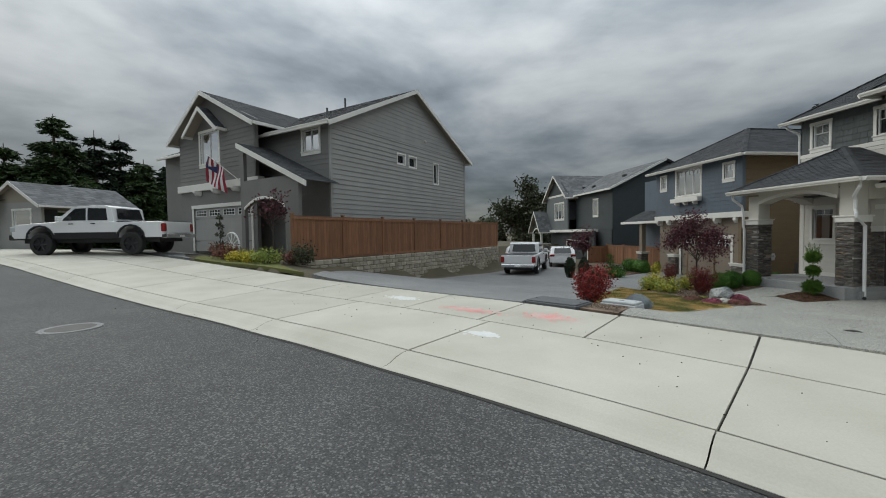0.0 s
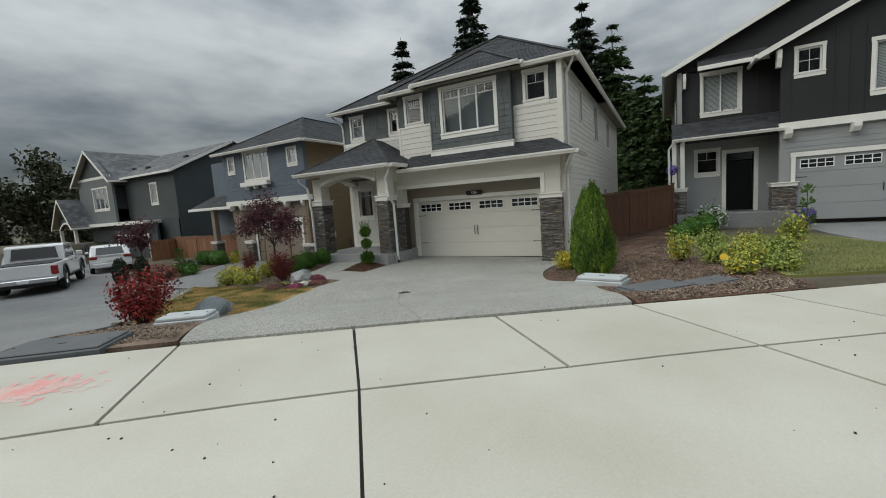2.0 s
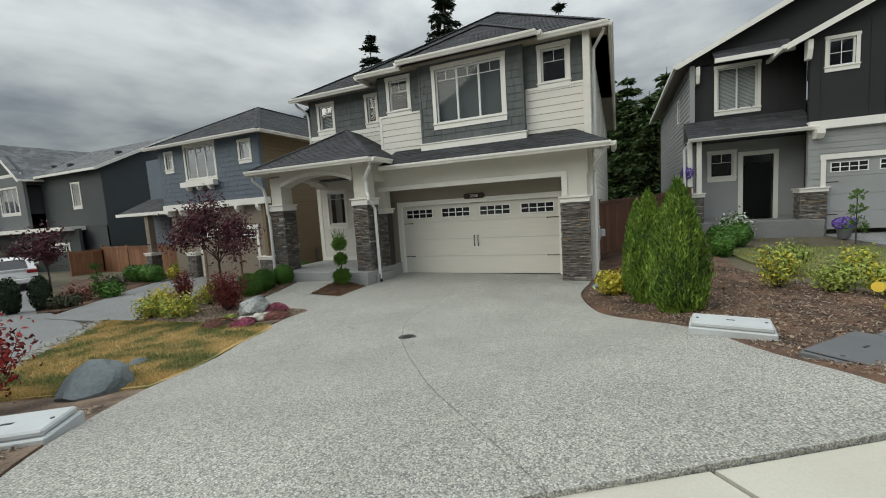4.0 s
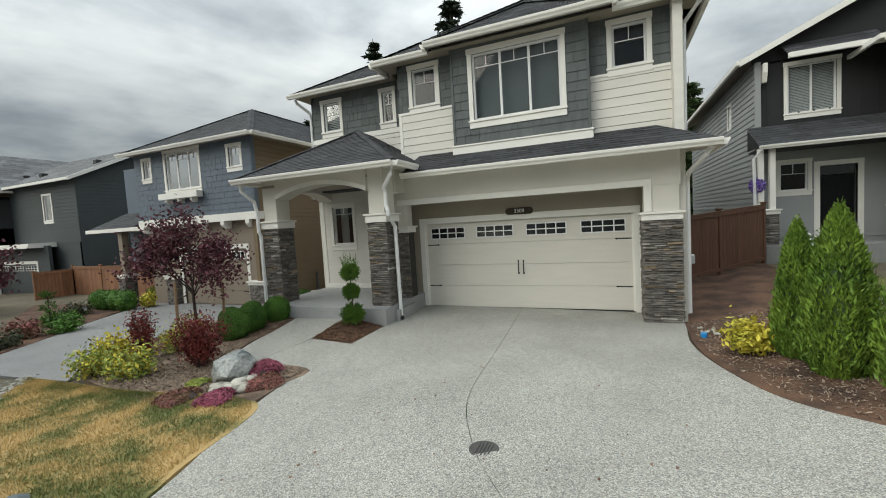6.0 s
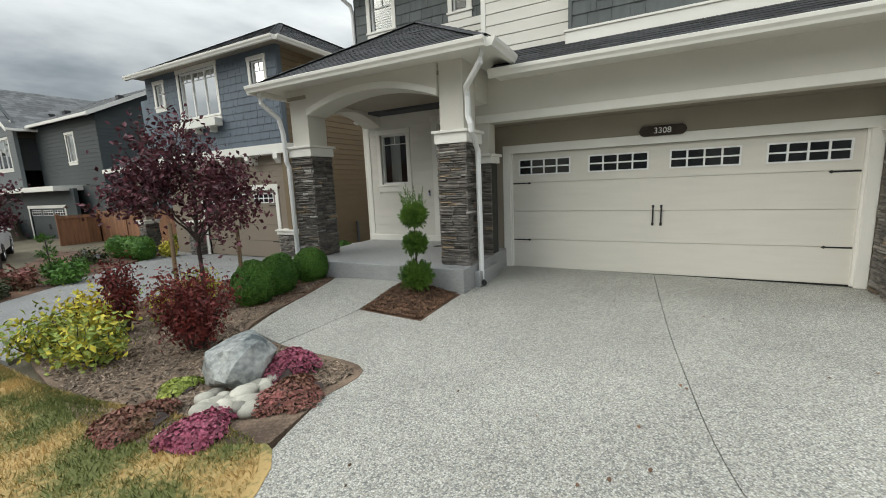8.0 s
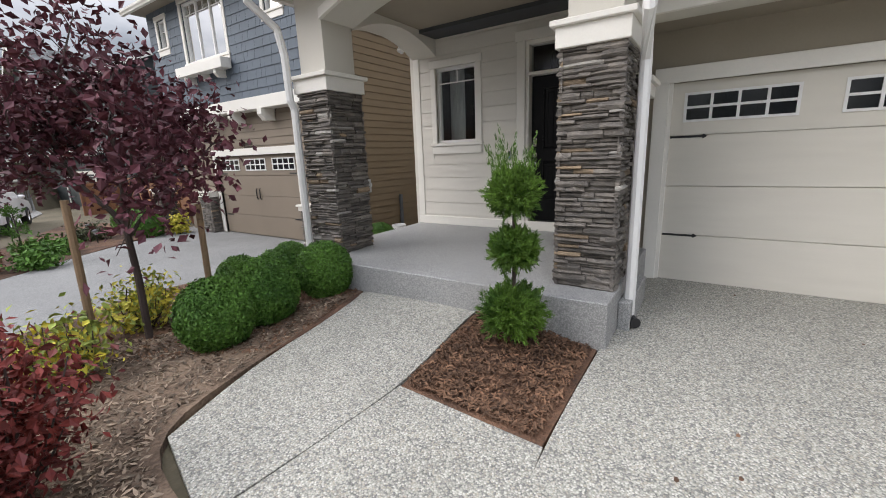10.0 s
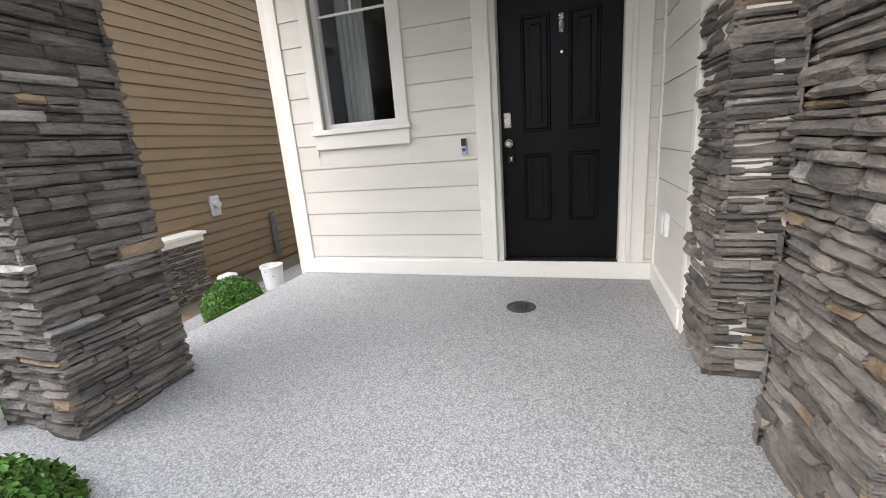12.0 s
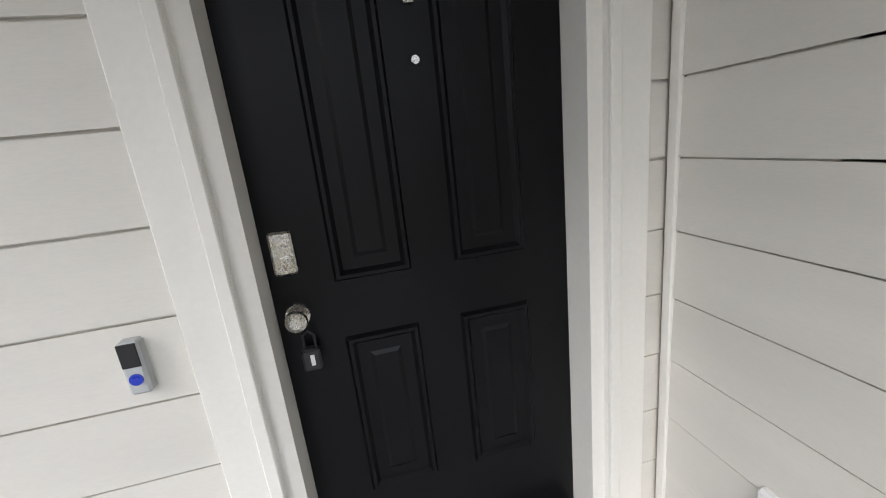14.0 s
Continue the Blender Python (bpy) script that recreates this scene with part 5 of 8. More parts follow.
part("meter_pipe", MB().tube([FR.pt(14.9, 0.06, 0.9), FR.pt(14.9, 0.06, -0.1)], 0.022, 8).tube([FR.pt(14.9, 0.06, 1.3), FR.pt(14.9, 0.06, 1.55)], 0.022, 8), M["util"], meter)
fb = MB().box(W, 15.33, 30.5, 13.53, 13.69, FLOOR0, 6.2).box(W, 30.34, 30.5, 4.0, 13.69, FLOOR0, 6.2)
part("back_wall", fb, M["cream"], house)
part("upper_floor", MB().box(W, 14.9, 30.3, 4.2, 13.5, 3.25, 3.3), M["room"], house)

# roofs
hip(house, 14.88, 31.0, 3.55, 14.12, 6.2, 3.3, M["shingle"], seed=60)
hip(house, 14.05, 22.0, 3.57, 10.68, 6.2, 2.4, M["shingle"], seed=64)
bay_roof = hip(house, 13.82, 19.0, 5.2, 9.15, 6.26, 1.3, M["shingle"], seed=68)
for a, b, o in (((14.05, 3.55, 6.2), (14.05, 5.2, 6.2), (-1, 0, 0)), ((13.82, 5.2, 6.26), (13.82, 9.15, 6.26), (-1, 0, 0)), ((14.05, 9.15, 6.2), (14.05, 10.68, 6.2), (-1, 0, 0)), ((14.88, 10.68, 6.2), (14.88, 14.12, 6.2), (-1, 0, 0)), ((14.05, 3.57, 6.2), (31.0, 3.57, 6.2), (0, -1, 0)), ((13.82, 5.2, 6.26), (14.05, 5.2, 6.26), (0, -1, 0)), ((13.82, 9.15, 6.26), (14.05, 9.15, 6.26), (0, 1, 0)), ((14.05, 10.68, 6.2), (14.88, 10.68, 6.2), (0, 1, 0))):
    gutter(house, a, b, o)
sk = MB()
E0, E1 = Vector((13.42, 3.55, 3.34)), Vector((13.42, 9.75, 3.34))
T0, T1 = Vector((14.49, 4.45, 3.88)), Vector((14.49, 9.75, 3.88))
roof_side(sk, E0, E1, T1, T0, 0.14, 0.3, seed=70)
roof_side(sk, Vector((14.9, 3.55, 3.34)), E0, T0, T0 + Vector((0.4, 0, 0)), 0.14, 0.3, seed=71)
skirt = part("skirt_roof", sk, M["shingle"], house)
part("soffit", slab_poly(MB(), [(13.46, 3.6, 3.33), (14.6, 3.6, 3.33), (14.6, 9.75, 3.33), (13.46, 9.75, 3.33)], 0.03), M["trim"], skirt)
part("skirt_fill", MB().add([T0 - Z * .01, T1 - Z * .01, (14.49, 9.75, 3.3), (14.49, 4.0, 3.3)], ((0, 1, 2, 3),)), M["cream"], skirt)
gutter(house, (13.42, 3.55, 3.34), (13.42, 9.72, 3.34), (-1, 0, 0))
gutter(house, (13.42, 3.55, 3.34), (14.9, 3.55, 3.34), (0, -1, 0))
pr = MB()
P0, P1, PT = Vector((12.5, 9.42, 3.52)), Vector((12.5, 13.96, 3.52)), Vector((14.7, 11.66, 4.8))
roof_side(pr, P0, P1, PT, PT, 0.14, 0.3, seed=72)
PB = PT + Vector((0.7, 0, 0))
roof_side(pr, Vector((15.33, 9.42, 3.52)), P0, PT, PB, 0.14, 0.3, seed=73)
roof_side(pr, P1, Vector((15.33, 13.96, 3.52)), PB, PT, 0.14, 0.3, seed=74)
proof = part("porch_roof", pr, M["shingle"], house)
part("soffit", slab_poly(MB(), [(12.54, 9.46, 3.51), (15.3, 9.46, 3.51), (15.3, 13.92, 3.51), (12.54, 13.92, 3.51)], 0.03), M["trim"], proof)
pc = MB()
for p, q in ((P0, PT), (P1, PT)):
    k = 12
    for i in range(k):
        s, e_ = p.lerp(q, i / k), p.lerp(q, (i + 1.1) / k)
        sd_ = (e_ - s).normalized().cross(Z).normalized() * 0.1
        pc.add([s + sd_, s + Z * .04, s - sd_, e_ + sd_, e_ + Z * .03, e_ - sd_], ((0, 1, 4, 3), (1, 2, 5, 4)))
part("ridge_cap", pc, M["shingle"], proof)
gutter(house, (12.5, 9.42, 3.52), (12.5, 13.96, 3.52), (-1, 0, 0))
gutter(house, (12.5, 9.42, 3.52), (13.5, 9.42, 3.52), (0, -1, 0))
gutter(house, (12.5, 13.96, 3.52), (15.3, 13.96, 3.52), (0, 1, 0))
ds = downspout(house, [(12.62, 9.52, 3.42), (12.62, 9.56, 3.26), (12.82, 9.86, 3.02), (12.9, 9.88, 2.9), (12.9, 9.88, 2.62), (12.86, 9.82, 2.5), (12.86, 9.82, 2.42), (13.22, 9.87, 2.15), (13.24, 9.87, 0.1)])
part("spout_end", MB().tube([(13.24, 9.87, 0.13), (13.24, 9.865, 0.08), (13.2, 9.83, 0.06), (13.16, 9.8, 0.06)], 0.045, 10), M["black"], ds, "black plastic spout end")
downspout(house, [(12.62, 13.86, 3.42), (12.62, 13.84, 3.24), (12.86, 13.7, 2.98), (12.9, 13.67, 2.7), (12.9, 13.66, 2.2), (12.94, 13.65, 2.1), (12.94, 13.65, 0.0)])
downspout(house, [(14.2, 3.66, 6.1), (14.2, 3.7, 6.0), (14.52, 3.93, 5.75), (14.54, 3.94, 3.5)])
downspout(house, [(13.6, 3.66, 3.24), (13.62, 3.75, 3.1), (14.1, 3.95, 2.85), (14.3, 3.95, 2.7), (14.3, 3.95, 0.1)])
downspout(house, [(15.0, 14.0, 6.1), (15.05, 13.98, 6.0), (15.3, 13.76, 5.75), (15.34, 13.74, 5.6), (15.34, 13.74, 3.6)])
part("porch_lamp", MB().tube([(15.2, 13.68, 3.28), (15.14, 13.68, 3.2), (15.1, 13.7, 3.12)], 0.045, 8, 0.06), M["white"], house, "small white lamp under the porch eave")

# ---- neighbouring houses ----


def gable(house, F, u0, u1, n_front, n_back, z_eave, z_peak, material, over=0.4, exp=0.2, peak=None, fascia=True, seed=80, name="roof"):
    """A pitched roof whose ridge runs along n; the gable end shows at n_front."""
    um = peak if peak is not None else (u0 + u1) / 2
    mb = MB()
    sl = (z_peak - z_eave) / (um - u0)
    sr = (z_peak - z_eave) / (u1 - um)
    a0, a1 = u0 - over, u1 + over
    za, zb = z_eave - sl * over, z_eave - sr * over
    f, b = n_front + over, n_back
    roof_side(mb, F.pt(a0, f, za), F.pt(a0, b, za), F.pt(um, b, z_peak), F.pt(um, f, z_peak), exp, 0.34, seed=seed)
    roof_side(mb, F.pt(a1, b, zb), F.pt(a1, f, zb), F.pt(um, f, z_peak), F.pt(um, b, z_peak), exp, 0.34, seed=seed + 1)
    roof = part(name, mb, material, house)
    if fascia:
        for p, q in (((a0, za), (um, z_peak)), ((a1, zb), (um, z_peak))):
            part("barge_board", MB().prism(F, [p, q, (q[0], q[1] - 0.2), (p[0], p[1] - 0.2)], f - 0.01, f + 0.03), M["trim"], roof)
        for a, z in ((a0, za), (a1, zb)):
            s = -1 if a == a0 else 1
            part("eave_board", MB().box(F, *sorted((a, a + s * 0.1)), *sorted((f, b)), z - 0.14, z - 0.01, 0.004), M["trim"], roof)
    und = MB()
    und.quad(F.pt(a0, f, za - .03), F.pt(a0, b, za - .03), F.pt(um, b, z_peak - .03), F.pt(um, f, z_peak - .03))
    und.quad(F.pt(a1, f, zb - .03), F.pt(a1, b, zb - .03), F.pt(um, b, z_peak - .03), F.pt(um, f, z_peak - .03))
    part("soffit", und, M["taupe"], roof)
    return roof


def battens(parent, F, u0, u1, z0, z1, material, gap=0.4):
    u = u0
    while u < u1:
        part("batten", MB().box(F, u, u + 0.045, 0.0, 0.02, z0, z1), material, parent)
        u += gap


def bracket(parent, F, u, z, w=0.16, h=0.22, out_=0.35):
    return part("bracket", MB().prism(Frame(F.pt(u, 0, 0), F.n, F.u), [(0, z), (out_, z), (out_, z - h * 0.5), (out_ * 0.7, z - h), (0, z - h)], -w / 2, w / 2), M["trim"], parent)


def garage(house, F, u0, u1, z0, z1, material, groups=4, panes=4, trim=0.13):
    g = part("garage_door", MB().box(F, u0, u1, -0.12, -0.06, z0, z1), material, house, "panelled garage door with a row of small windows")
    rows = 4
    for r in range(rows):
        a, b = z0 + (z1 - z0) * r / rows + 0.006, z0 + (z1 - z0) * (r + 1) / rows - 0.006
        part("door_section", MB().box(F, u0, u1, -0.06, -0.045, a, b, 0.005), material, g)
    w = (u1 - u0) / groups
    for i in range(groups):
        a, b = u0 + w * i + 0.15, u0 + w * (i + 1) - 0.15
        c, d = z0 + (z1 - z0) * 0.82, z0 + (z1 - z0) * 0.95
        part("pane", MB().box(F, a, b, -0.045, -0.038, c, d), M["carglass"], g)
        fm = MB()
        for k in range(panes + 1):
            q = a + (b - a) * k / panes
            fm.box(F, q - .014, q + .014, -0.044, -0.028, c - .015, d + .015)
        for q in (c, (c + d) / 2, d):
            fm.box(F, a - .015, b + .015, -0.0435, -0.0285, q - .013, q + .013)
        part("window_grille", fm, M["white"], g)
    m = (u0 + u1) / 2
    for u in (m - .07, m + .07):
        part("pull_handle", MB().tube([F.pt(u, -.045, z0 + .95), F.pt(u, -.015, z0 + .98), F.pt(u, -.015, z0 + 1.2), F.pt(u, -.045, z0 + 1.23)], 0.014, 6), M["black"], g)
    for u, s in ((u0 + .04, 1), (u1 - .04, -1)):
        for z in (z0 + .5, z0 + 1.6):
            part("strap_hinge", MB().box(F, *sorted((u, u + s * .32)), -0.045, -0.036, z - .014, z + .014), M["black"], g)
    t = trim
    part("garage_casing", MB().box(F, u0 - t, u0, -0.12, 0.03, z0, z1).box(F, u1, u1 + t, -0.12, 0.03, z0, z1).box(F, u0 - t - .03, u1 + t + .03, -0.12, 0.04, z1, z1 + t * 1.3), M["trim"], house)
    return g


# the blue and brown house
h2 = thing("house", (20.0, 20.0, -0.4), "two-storey house of slate blue shingle over brown siding", "house")
B2 = -0.5
G2, S2 = FX(15.72), FX(15.42)
w2 = wall(h2, G2, 16.55, 22.6, B2, 2.8, [(17.35, 20.75, -1, 1.68)], M["h2taupe"], name="front_wall")
planks(w2, G2, 16.55, 22.6, 1.9, 2.6, [], M["h2taupe"], 0.17, False)
garage(h2, G2, 17.35, 20.75, -0.38, 1.68, M["h2taupe"], groups=3)
BW2, SR2, SL2 = (18.97, 20.75, 3.98, 5.35), (16.92, 17.45, 4.52, 5.19), (21.65, 22.05, 4.52, 5.2)
u2 = wall(h2, S2, 16.42, 22.6, 2.8, 5.5, [BW2, SR2, SL2], M["h2blue"], name="upper_wall")
shakes(u2, S2, 16.45, 22.58, 2.9, 5.45, [(a - .1, b + .1, c - .13, d + .11) for a, b, c, d in (BW2, SR2, SL2)], M["h2blue"], 0.2, 22, single=False)
part("floor_band", MB().box(S2, 16.38, 22.65, -0.3, 0.03, 2.68, 2.94, 0.005), M["trim"], h2)
for y in (16.8, 18.0, 19.2, 20.4, 21.5, 22.4):
    bracket(h2, G2, y, 2.68, 0.16, 0.26, 0.36)
for wdw, bars, mt in ((BW2, (0.33, 0.67), 0.8), (SR2, (), 0.6), (SL2, (), 0.6)):
    window(h2, S2, *wdw, bars=bars, trim=0.1, muntin_top=mt, room="room_shaded")
box2 = part("window_box", MB().box(S2, 18.82, 20.9, 0.05, 0.3, 3.62, 3.84, 0.006), M["trim"], h2)
for y in (19.2, 19.9, 20.55):
    bracket(box2, S2, y, 3.62, 0.1, 0.16, 0.26)
F2S = FY(16.55, -1)
s2 = wall(h2, F2S, 15.5, 27.5, B2, 5.5, [(19.0, 19.8, 4.2, 5.3)], M["h2brown"], name="side_wall")
planks(s2, F2S, 15.6, 27.5, B2 + 0.1, 5.5, [], M["h2brown"], 0.165, True, joint=12, proud=0.02, slit=0.014)
part("corner_board", MB().box(F2S, 15.42, 15.52, -0.02, 0.03, 2.94, 5.5), M["h2blue"], s2)
part("socket_box", MB().box(F2S, 17.02, 17.2, 0.0, 0.05, 0.66, 0.98, 0.01), M["util"], s2)
part("meter_glass", MB().disc(F2S.pt(17.11, 0.05, 0.85), (0, -1, 0), 0.055, 0.06, 16), M["util"], s2)
part("side_pipe", MB().tube([F2S.pt(18.3, 0.07, -0.3), F2S.pt(18.3, 0.07, 0.5)], 0.05, 8), M["util_dark"], s2)
pier(15.45, 16.5, 16.3, 17.05, B2, 0.4, 0.54, 0.54, ("-x", "-y"), 90, single=True, owner=h2)
pier(15.5, 16.0, 21.0, 21.5, B2, 0.6, 0.76, 0.76, ("-x", "-y"), 92, single=True, owner=h2)
hip(h2, 15.0, 28.0, 15.95, 22.85, 5.5, 1.95, M["shingle"], seed=100, exp=0.2)
gutter(h2, (15.0, 15.95, 5.5), (15.0, 22.85, 5.5), (-1, 0, 0))
gutter(h2, (15.0, 15.95, 5.5), (28.0, 15.95, 5.5), (0, -1, 0))
part("left_wing", MB().box(W, 17.2, 27.5, 22.62, 26.4, B2, 5.5), M["h2blue"], h2)
part("back_wall", MB().box(W, 16.0, 27.5, 22.4, 22.6, B2, 5.5).box(W, 27.4, 27.5, 16.5, 22.6, B2, 5.5), M["h2brown"], h2)
lp = MB()
roof_side(lp, (15.6, 26.6, 2.72), (15.6, 22.4, 2.72), (17.3, 22.4, 3.5), (17.3, 26.6, 3.5), 0.2, 0.34, seed=103)
por2 = part("porch_roof", lp, M["shingle"], h2)
part("porch_fascia", MB().box(W, 15.52, 15.62, 22.4, 26.6, 2.58, 2.73, 0.004).box(W, 15.6, 17.2, 22.45, 26.55, 2.6, 2.66), M["trim"], por2)
part("porch_post", MB().box(W, 15.7, 15.98, 24.4, 24.68, 0.75, 2.6, 0.01), M["h2taupe"], h2)
pier(15.62, 16.06, 24.32, 24.76, B2, 0.62, 0.76, 0.76, ("-x", "-y"), 95, single=True, owner=h2)

# the charcoal gabled house
h3 = thing("house", (21.0, 38.0, -0.8), "charcoal and grey gabled two-storey house with a grey shingle roof", "house")
B3 = -1.0
F3 = FX(17.0)
W3 = [(39.7, 42.0, 3.5, 5.1), (33.0, 33.8, 3.7, 5.05)]
w3 = wall(h3, F3, 38.8, 44.4, 2.1, 6.0, [W3[0]], M["h3grey"], name="front_wall")
planks(w3, F3, 38.8, 44.4, 2.3, 6.0, [(39.6, 42.1, 3.35, 5.25)], M["h3grey"], 0.2, False)
part("gable_wall", MB().prism(F3, [(38.8, 6.0), (44.4, 6.0), (41.6, 8.1)], -0.15, 0.0), M["h3dark"], h3)
part("gable_band", MB().box(F3, 38.8, 44.4, 0, 0.03, 5.85, 6.05), M["trim"], h3)
window(h3, F3, *W3[0], bars=(0.34, 0.67), trim=0.11, room="room")
gable(h3, F3, 38.8, 44.4, 0, -6, 5.9, 8.15, M["shingle_grey"], 0.4, 0.22, seed=110)
F3b = FX(17.9)
w3b = wall(h3, F3b, 31.9, 38.8, B3, 5.7, [(34.4, 35.2, 3.6, 5.0)], M["h3dark"], name="front_wall_set_back")
planks(w3b, F3b, 31.9, 38.8, 2.3, 5.7, [(34.2, 35.4, 3.4, 5.2)], M["h3dark"], 0.2, False)
window(h3, F3b, 34.4, 35.2, 3.6, 5.0, trim=0.1, room="room_shaded")
part("floor_band", MB().box(F3, 34.3, 44.5, -0.9, 0.35, 2.1, 2.35, 0.005), M["trim"], h3)
g3 = FX(17.3)
wall(h3, g3, 33.9, 44.0, B3, 2.2, [(35.2, 39.6, -2, 1.2)], M["h3dark"], name="garage_wall")
garage(h3, g3, 35.2, 39.6, B3 + 0.1, 1.2, M["h3dark"], groups=3)
s3f = FY(31.9, -1)
s3 = wall(h3, s3f, 17.9, 27, B3, 5.7, [], M["h3dark"], name="side_wall")
planks(s3, s3f, 17.9, 27, B3, 5.7, [], M["h3dark"], 0.19, False)
rm = MB()
roof_side(rm, (17.5, 31.5, 5.75), (17.5, 45, 5.75), (22.5, 45, 8.2), (22.5, 31.5, 8.2), 0.22, 0.34, seed=114)
roof_side(rm, (27.5, 45, 5.75), (27.5, 31.5, 5.75), (22.5, 31.5, 8.2), (22.5, 45, 8.2), 0.22, 0.34, seed=115)
r3 = part("roof", rm, M["shingle_grey"], h3)
part("gable_wall", MB().add([(17.9, 31.92, 5.7), (27, 31.92, 5.7), (22.5, 31.92, 8.1)], ((0, 1, 2),)), M["h3dark"], h3)
FB3 = FY(31.5, -1)
part("barge_board", MB().prism(FB3, [(17.4, 5.76), (22.5, 8.24), (22.5, 8.04), (17.4, 5.56)], -0.02, 0.03), M["trim"], r3)
part("eave_board", MB().box(W, 17.4, 17.5, 31.5, 38.4, 5.6, 5.74), M["trim"], r3)
for x, y in ((18.6, 36.6), (19.0, 39.6), (19.8, 33.4)):
    part("roof_vent", MB().box(W, x, x + .3, y, y + .35, 5.75 + (x - 17.5) * .49, 5.75 + (x - 17.5) * .49 + .25, 0.03), M["black"], r3)
gp = FX(15.8)
gable(h3, gp, 43.0, 46.0, 0, -2.4, 2.6, 4.5, M["shingle_grey"], 0.35, 0.2, seed=118, name="porch_roof")
part("porch_gable", arch_face(MB(), gp, 43.2, 45.8, 1.9, 2.5, 2.9, -0.2, 0), M["h3dark"], h3)
part("porch_arch_trim", arch_face(MB(), gp, 43.2, 45.8, 1.9, 2.5, 0, -0.02, 0.04, 0.14), M["trim"], h3)
for y in (43.1, 45.7):
    part("porch_post", MB().box(gp, y, y + .22, -0.2, 0, B3, 2.0, 0.01), M["trim"], h3)
part("back_body", MB().box(W, 17.6, 27, 43.9, 44.4, B3, 5.7).box(W, 26.9, 27, 32, 44, B3, 5.7), M["h3dark"], h3)

# the warm grey corner house
U4 = Vector((0.64, 0.768, 0))
N4 = Vector((0.768, -0.64, 0))
O4 = Vector((-2.75, 16.5, 0))
h4 = thing("house", (-2.0, 24.0, 1.1), "large warm-grey two-storey house with a gabled flank", "house")
F4S = Frame(O4, U4, N4)
F4F = Frame(O4, -N4, -U4)
F4W = Frame(O4 - U4 * 0.8, -N4, -U4)
B4 = 1.0
SW4 = [(4.35, 4.95, 5.6, 6.05), (5.3, 5.9, 5.55, 6.05), (7.6, 8.0, 4.9, 6.0)]
w4 = wall(h4, F4S, 0, 11.15, B4, 6.7, SW4, M["h4grey"], name="side_wall")
planks(w4, F4S, 0.08, 11.07, B4 + 0.2, 6.7, [(a - .07, b + .07, c - .07, d + .07) for a, b, c, d in SW4], M["h4grey"], 0.2, False, joint=20, proud=0.03, slit=0.022)
gm = MB()
k = 13
for i in range(k):
    za, zb = 6.7 + 2.65 * i / k, 6.7 + 2.65 * (i + 1) / k
    fa, fb_ = i / k, (i + 1) / k
    la, ra, lb_, rb_ = 5.6 * fa, 11.15 - 5.55 * fa, 5.6 * fb_, 11.15 - 5.55 * fb_
    gm.add([F4S.pt(la, 0.017, za), F4S.pt(ra, 0.017, za), F4S.pt(rb_, 0.003, zb), F4S.pt(lb_, 0.003, zb), F4S.pt(la, 0.003, za), F4S.pt(ra, 0.003, za)], ((0, 1, 2, 3), (4, 5, 1, 0)))
part("gable_wall", weld(gm), M["h4grey"], h4)
for s in SW4:
    window(h4, F4S, *s, trim=0.06, sill=False, room="room_shaded")
part("corner_board", MB().box(F4S, -0.02, 0.1, -0.05, 0.035, B4, 6.7).box(F4S, 11.05, 11.17, -0.05, 0.035, B4, 6.7), M["h4grey"], w4)
gable(h4, F4S, 0, 11.15, 0, -13.5, 6.75, 9.45, M["shingle"], 0.35, 0.25, peak=5.6, seed=120)
for u, h in ((2.2, 0.35), (3.4, 0.55), (6.2, 0.5)):
    zr = 6.75 + 2.7 * u / 5.6 if u < 5.6 else 9.0
    part("roof_vent", MB().tube([F4S.pt(u, -2.5, zr - 0.1), F4S.pt(u, -2.5, zr + h)], 0.05, 8), M["util_dark"], h4)
part("wall_lamp", MB().box(F4S, 6.6, 6.72, 0.02, 0.14, 7.0, 7.1, 0.02), M["white"], h4)
EW4 = (0.62, 1.6, 5.62, 6.5)
e4 = wall(h4, F4F, 0, 13.4, B4, 6.75, [EW4], M["h4dark"], name="front_wall")
planks(e4, F4F, 0.05, 4.2, 3.6, 6.7, [(0.5, 1.72, 5.4, 6.65)], M["h4dark"], 0.2, False)
window(h4, F4F, *EW4, bars=(0.5,), trim=0.1, room="room_shaded")
GW4 = (6.5, 8.1, 5.62, 7.1)
g4 = wall(h4, F4W, 3.7, 10.1, B4, 7.2, [(4.1, 8.9, 0, 3.55), GW4], M["h4dark"], name="garage_wing_wall")
planks(g4, F4W, 3.75, 10.05, 4.7, 7.2, [(6.38, 8.22, 5.4, 7.25)], M["h4dark"], 0.2, False)
gg = MB().prism(F4W, [(3.7, 7.2), (10.1, 7.2), (7.3, 8.85)], -0.15, 0.0)
part("gable_wall", gg, M["h4dark"], h4)
window(h4, F4W, *GW4, bars=(0.5,), trim=0.11, room="room_shaded")
garage(h4, F4W, 4.1, 8.9, 1.4, 3.5, M["h4grey"], groups=4)
part("floor_band", MB().box(F4W, 3.4, 10.2, -0.2, 0.12, 4.35, 4.68, 0.005), M["trim"], h4)
for u in (5.0, 6.6, 8.2):
    bracket(h4, F4W, u, 4.35)
gable(h4, F4W, 3.7, 10.1, 0, -6, 7.15, 8.95, M["shingle"], 0.4, 0.25, peak=7.3, seed=124)
gable(h4, Frame(O4 - U4 * 1.05, -N4, -U4), 6.1, 8.5, 0, -1.5, 7.25, 8.2, M["shingle"], 0.25, 0.25, seed=128, name="window_roof")
ps = MB()
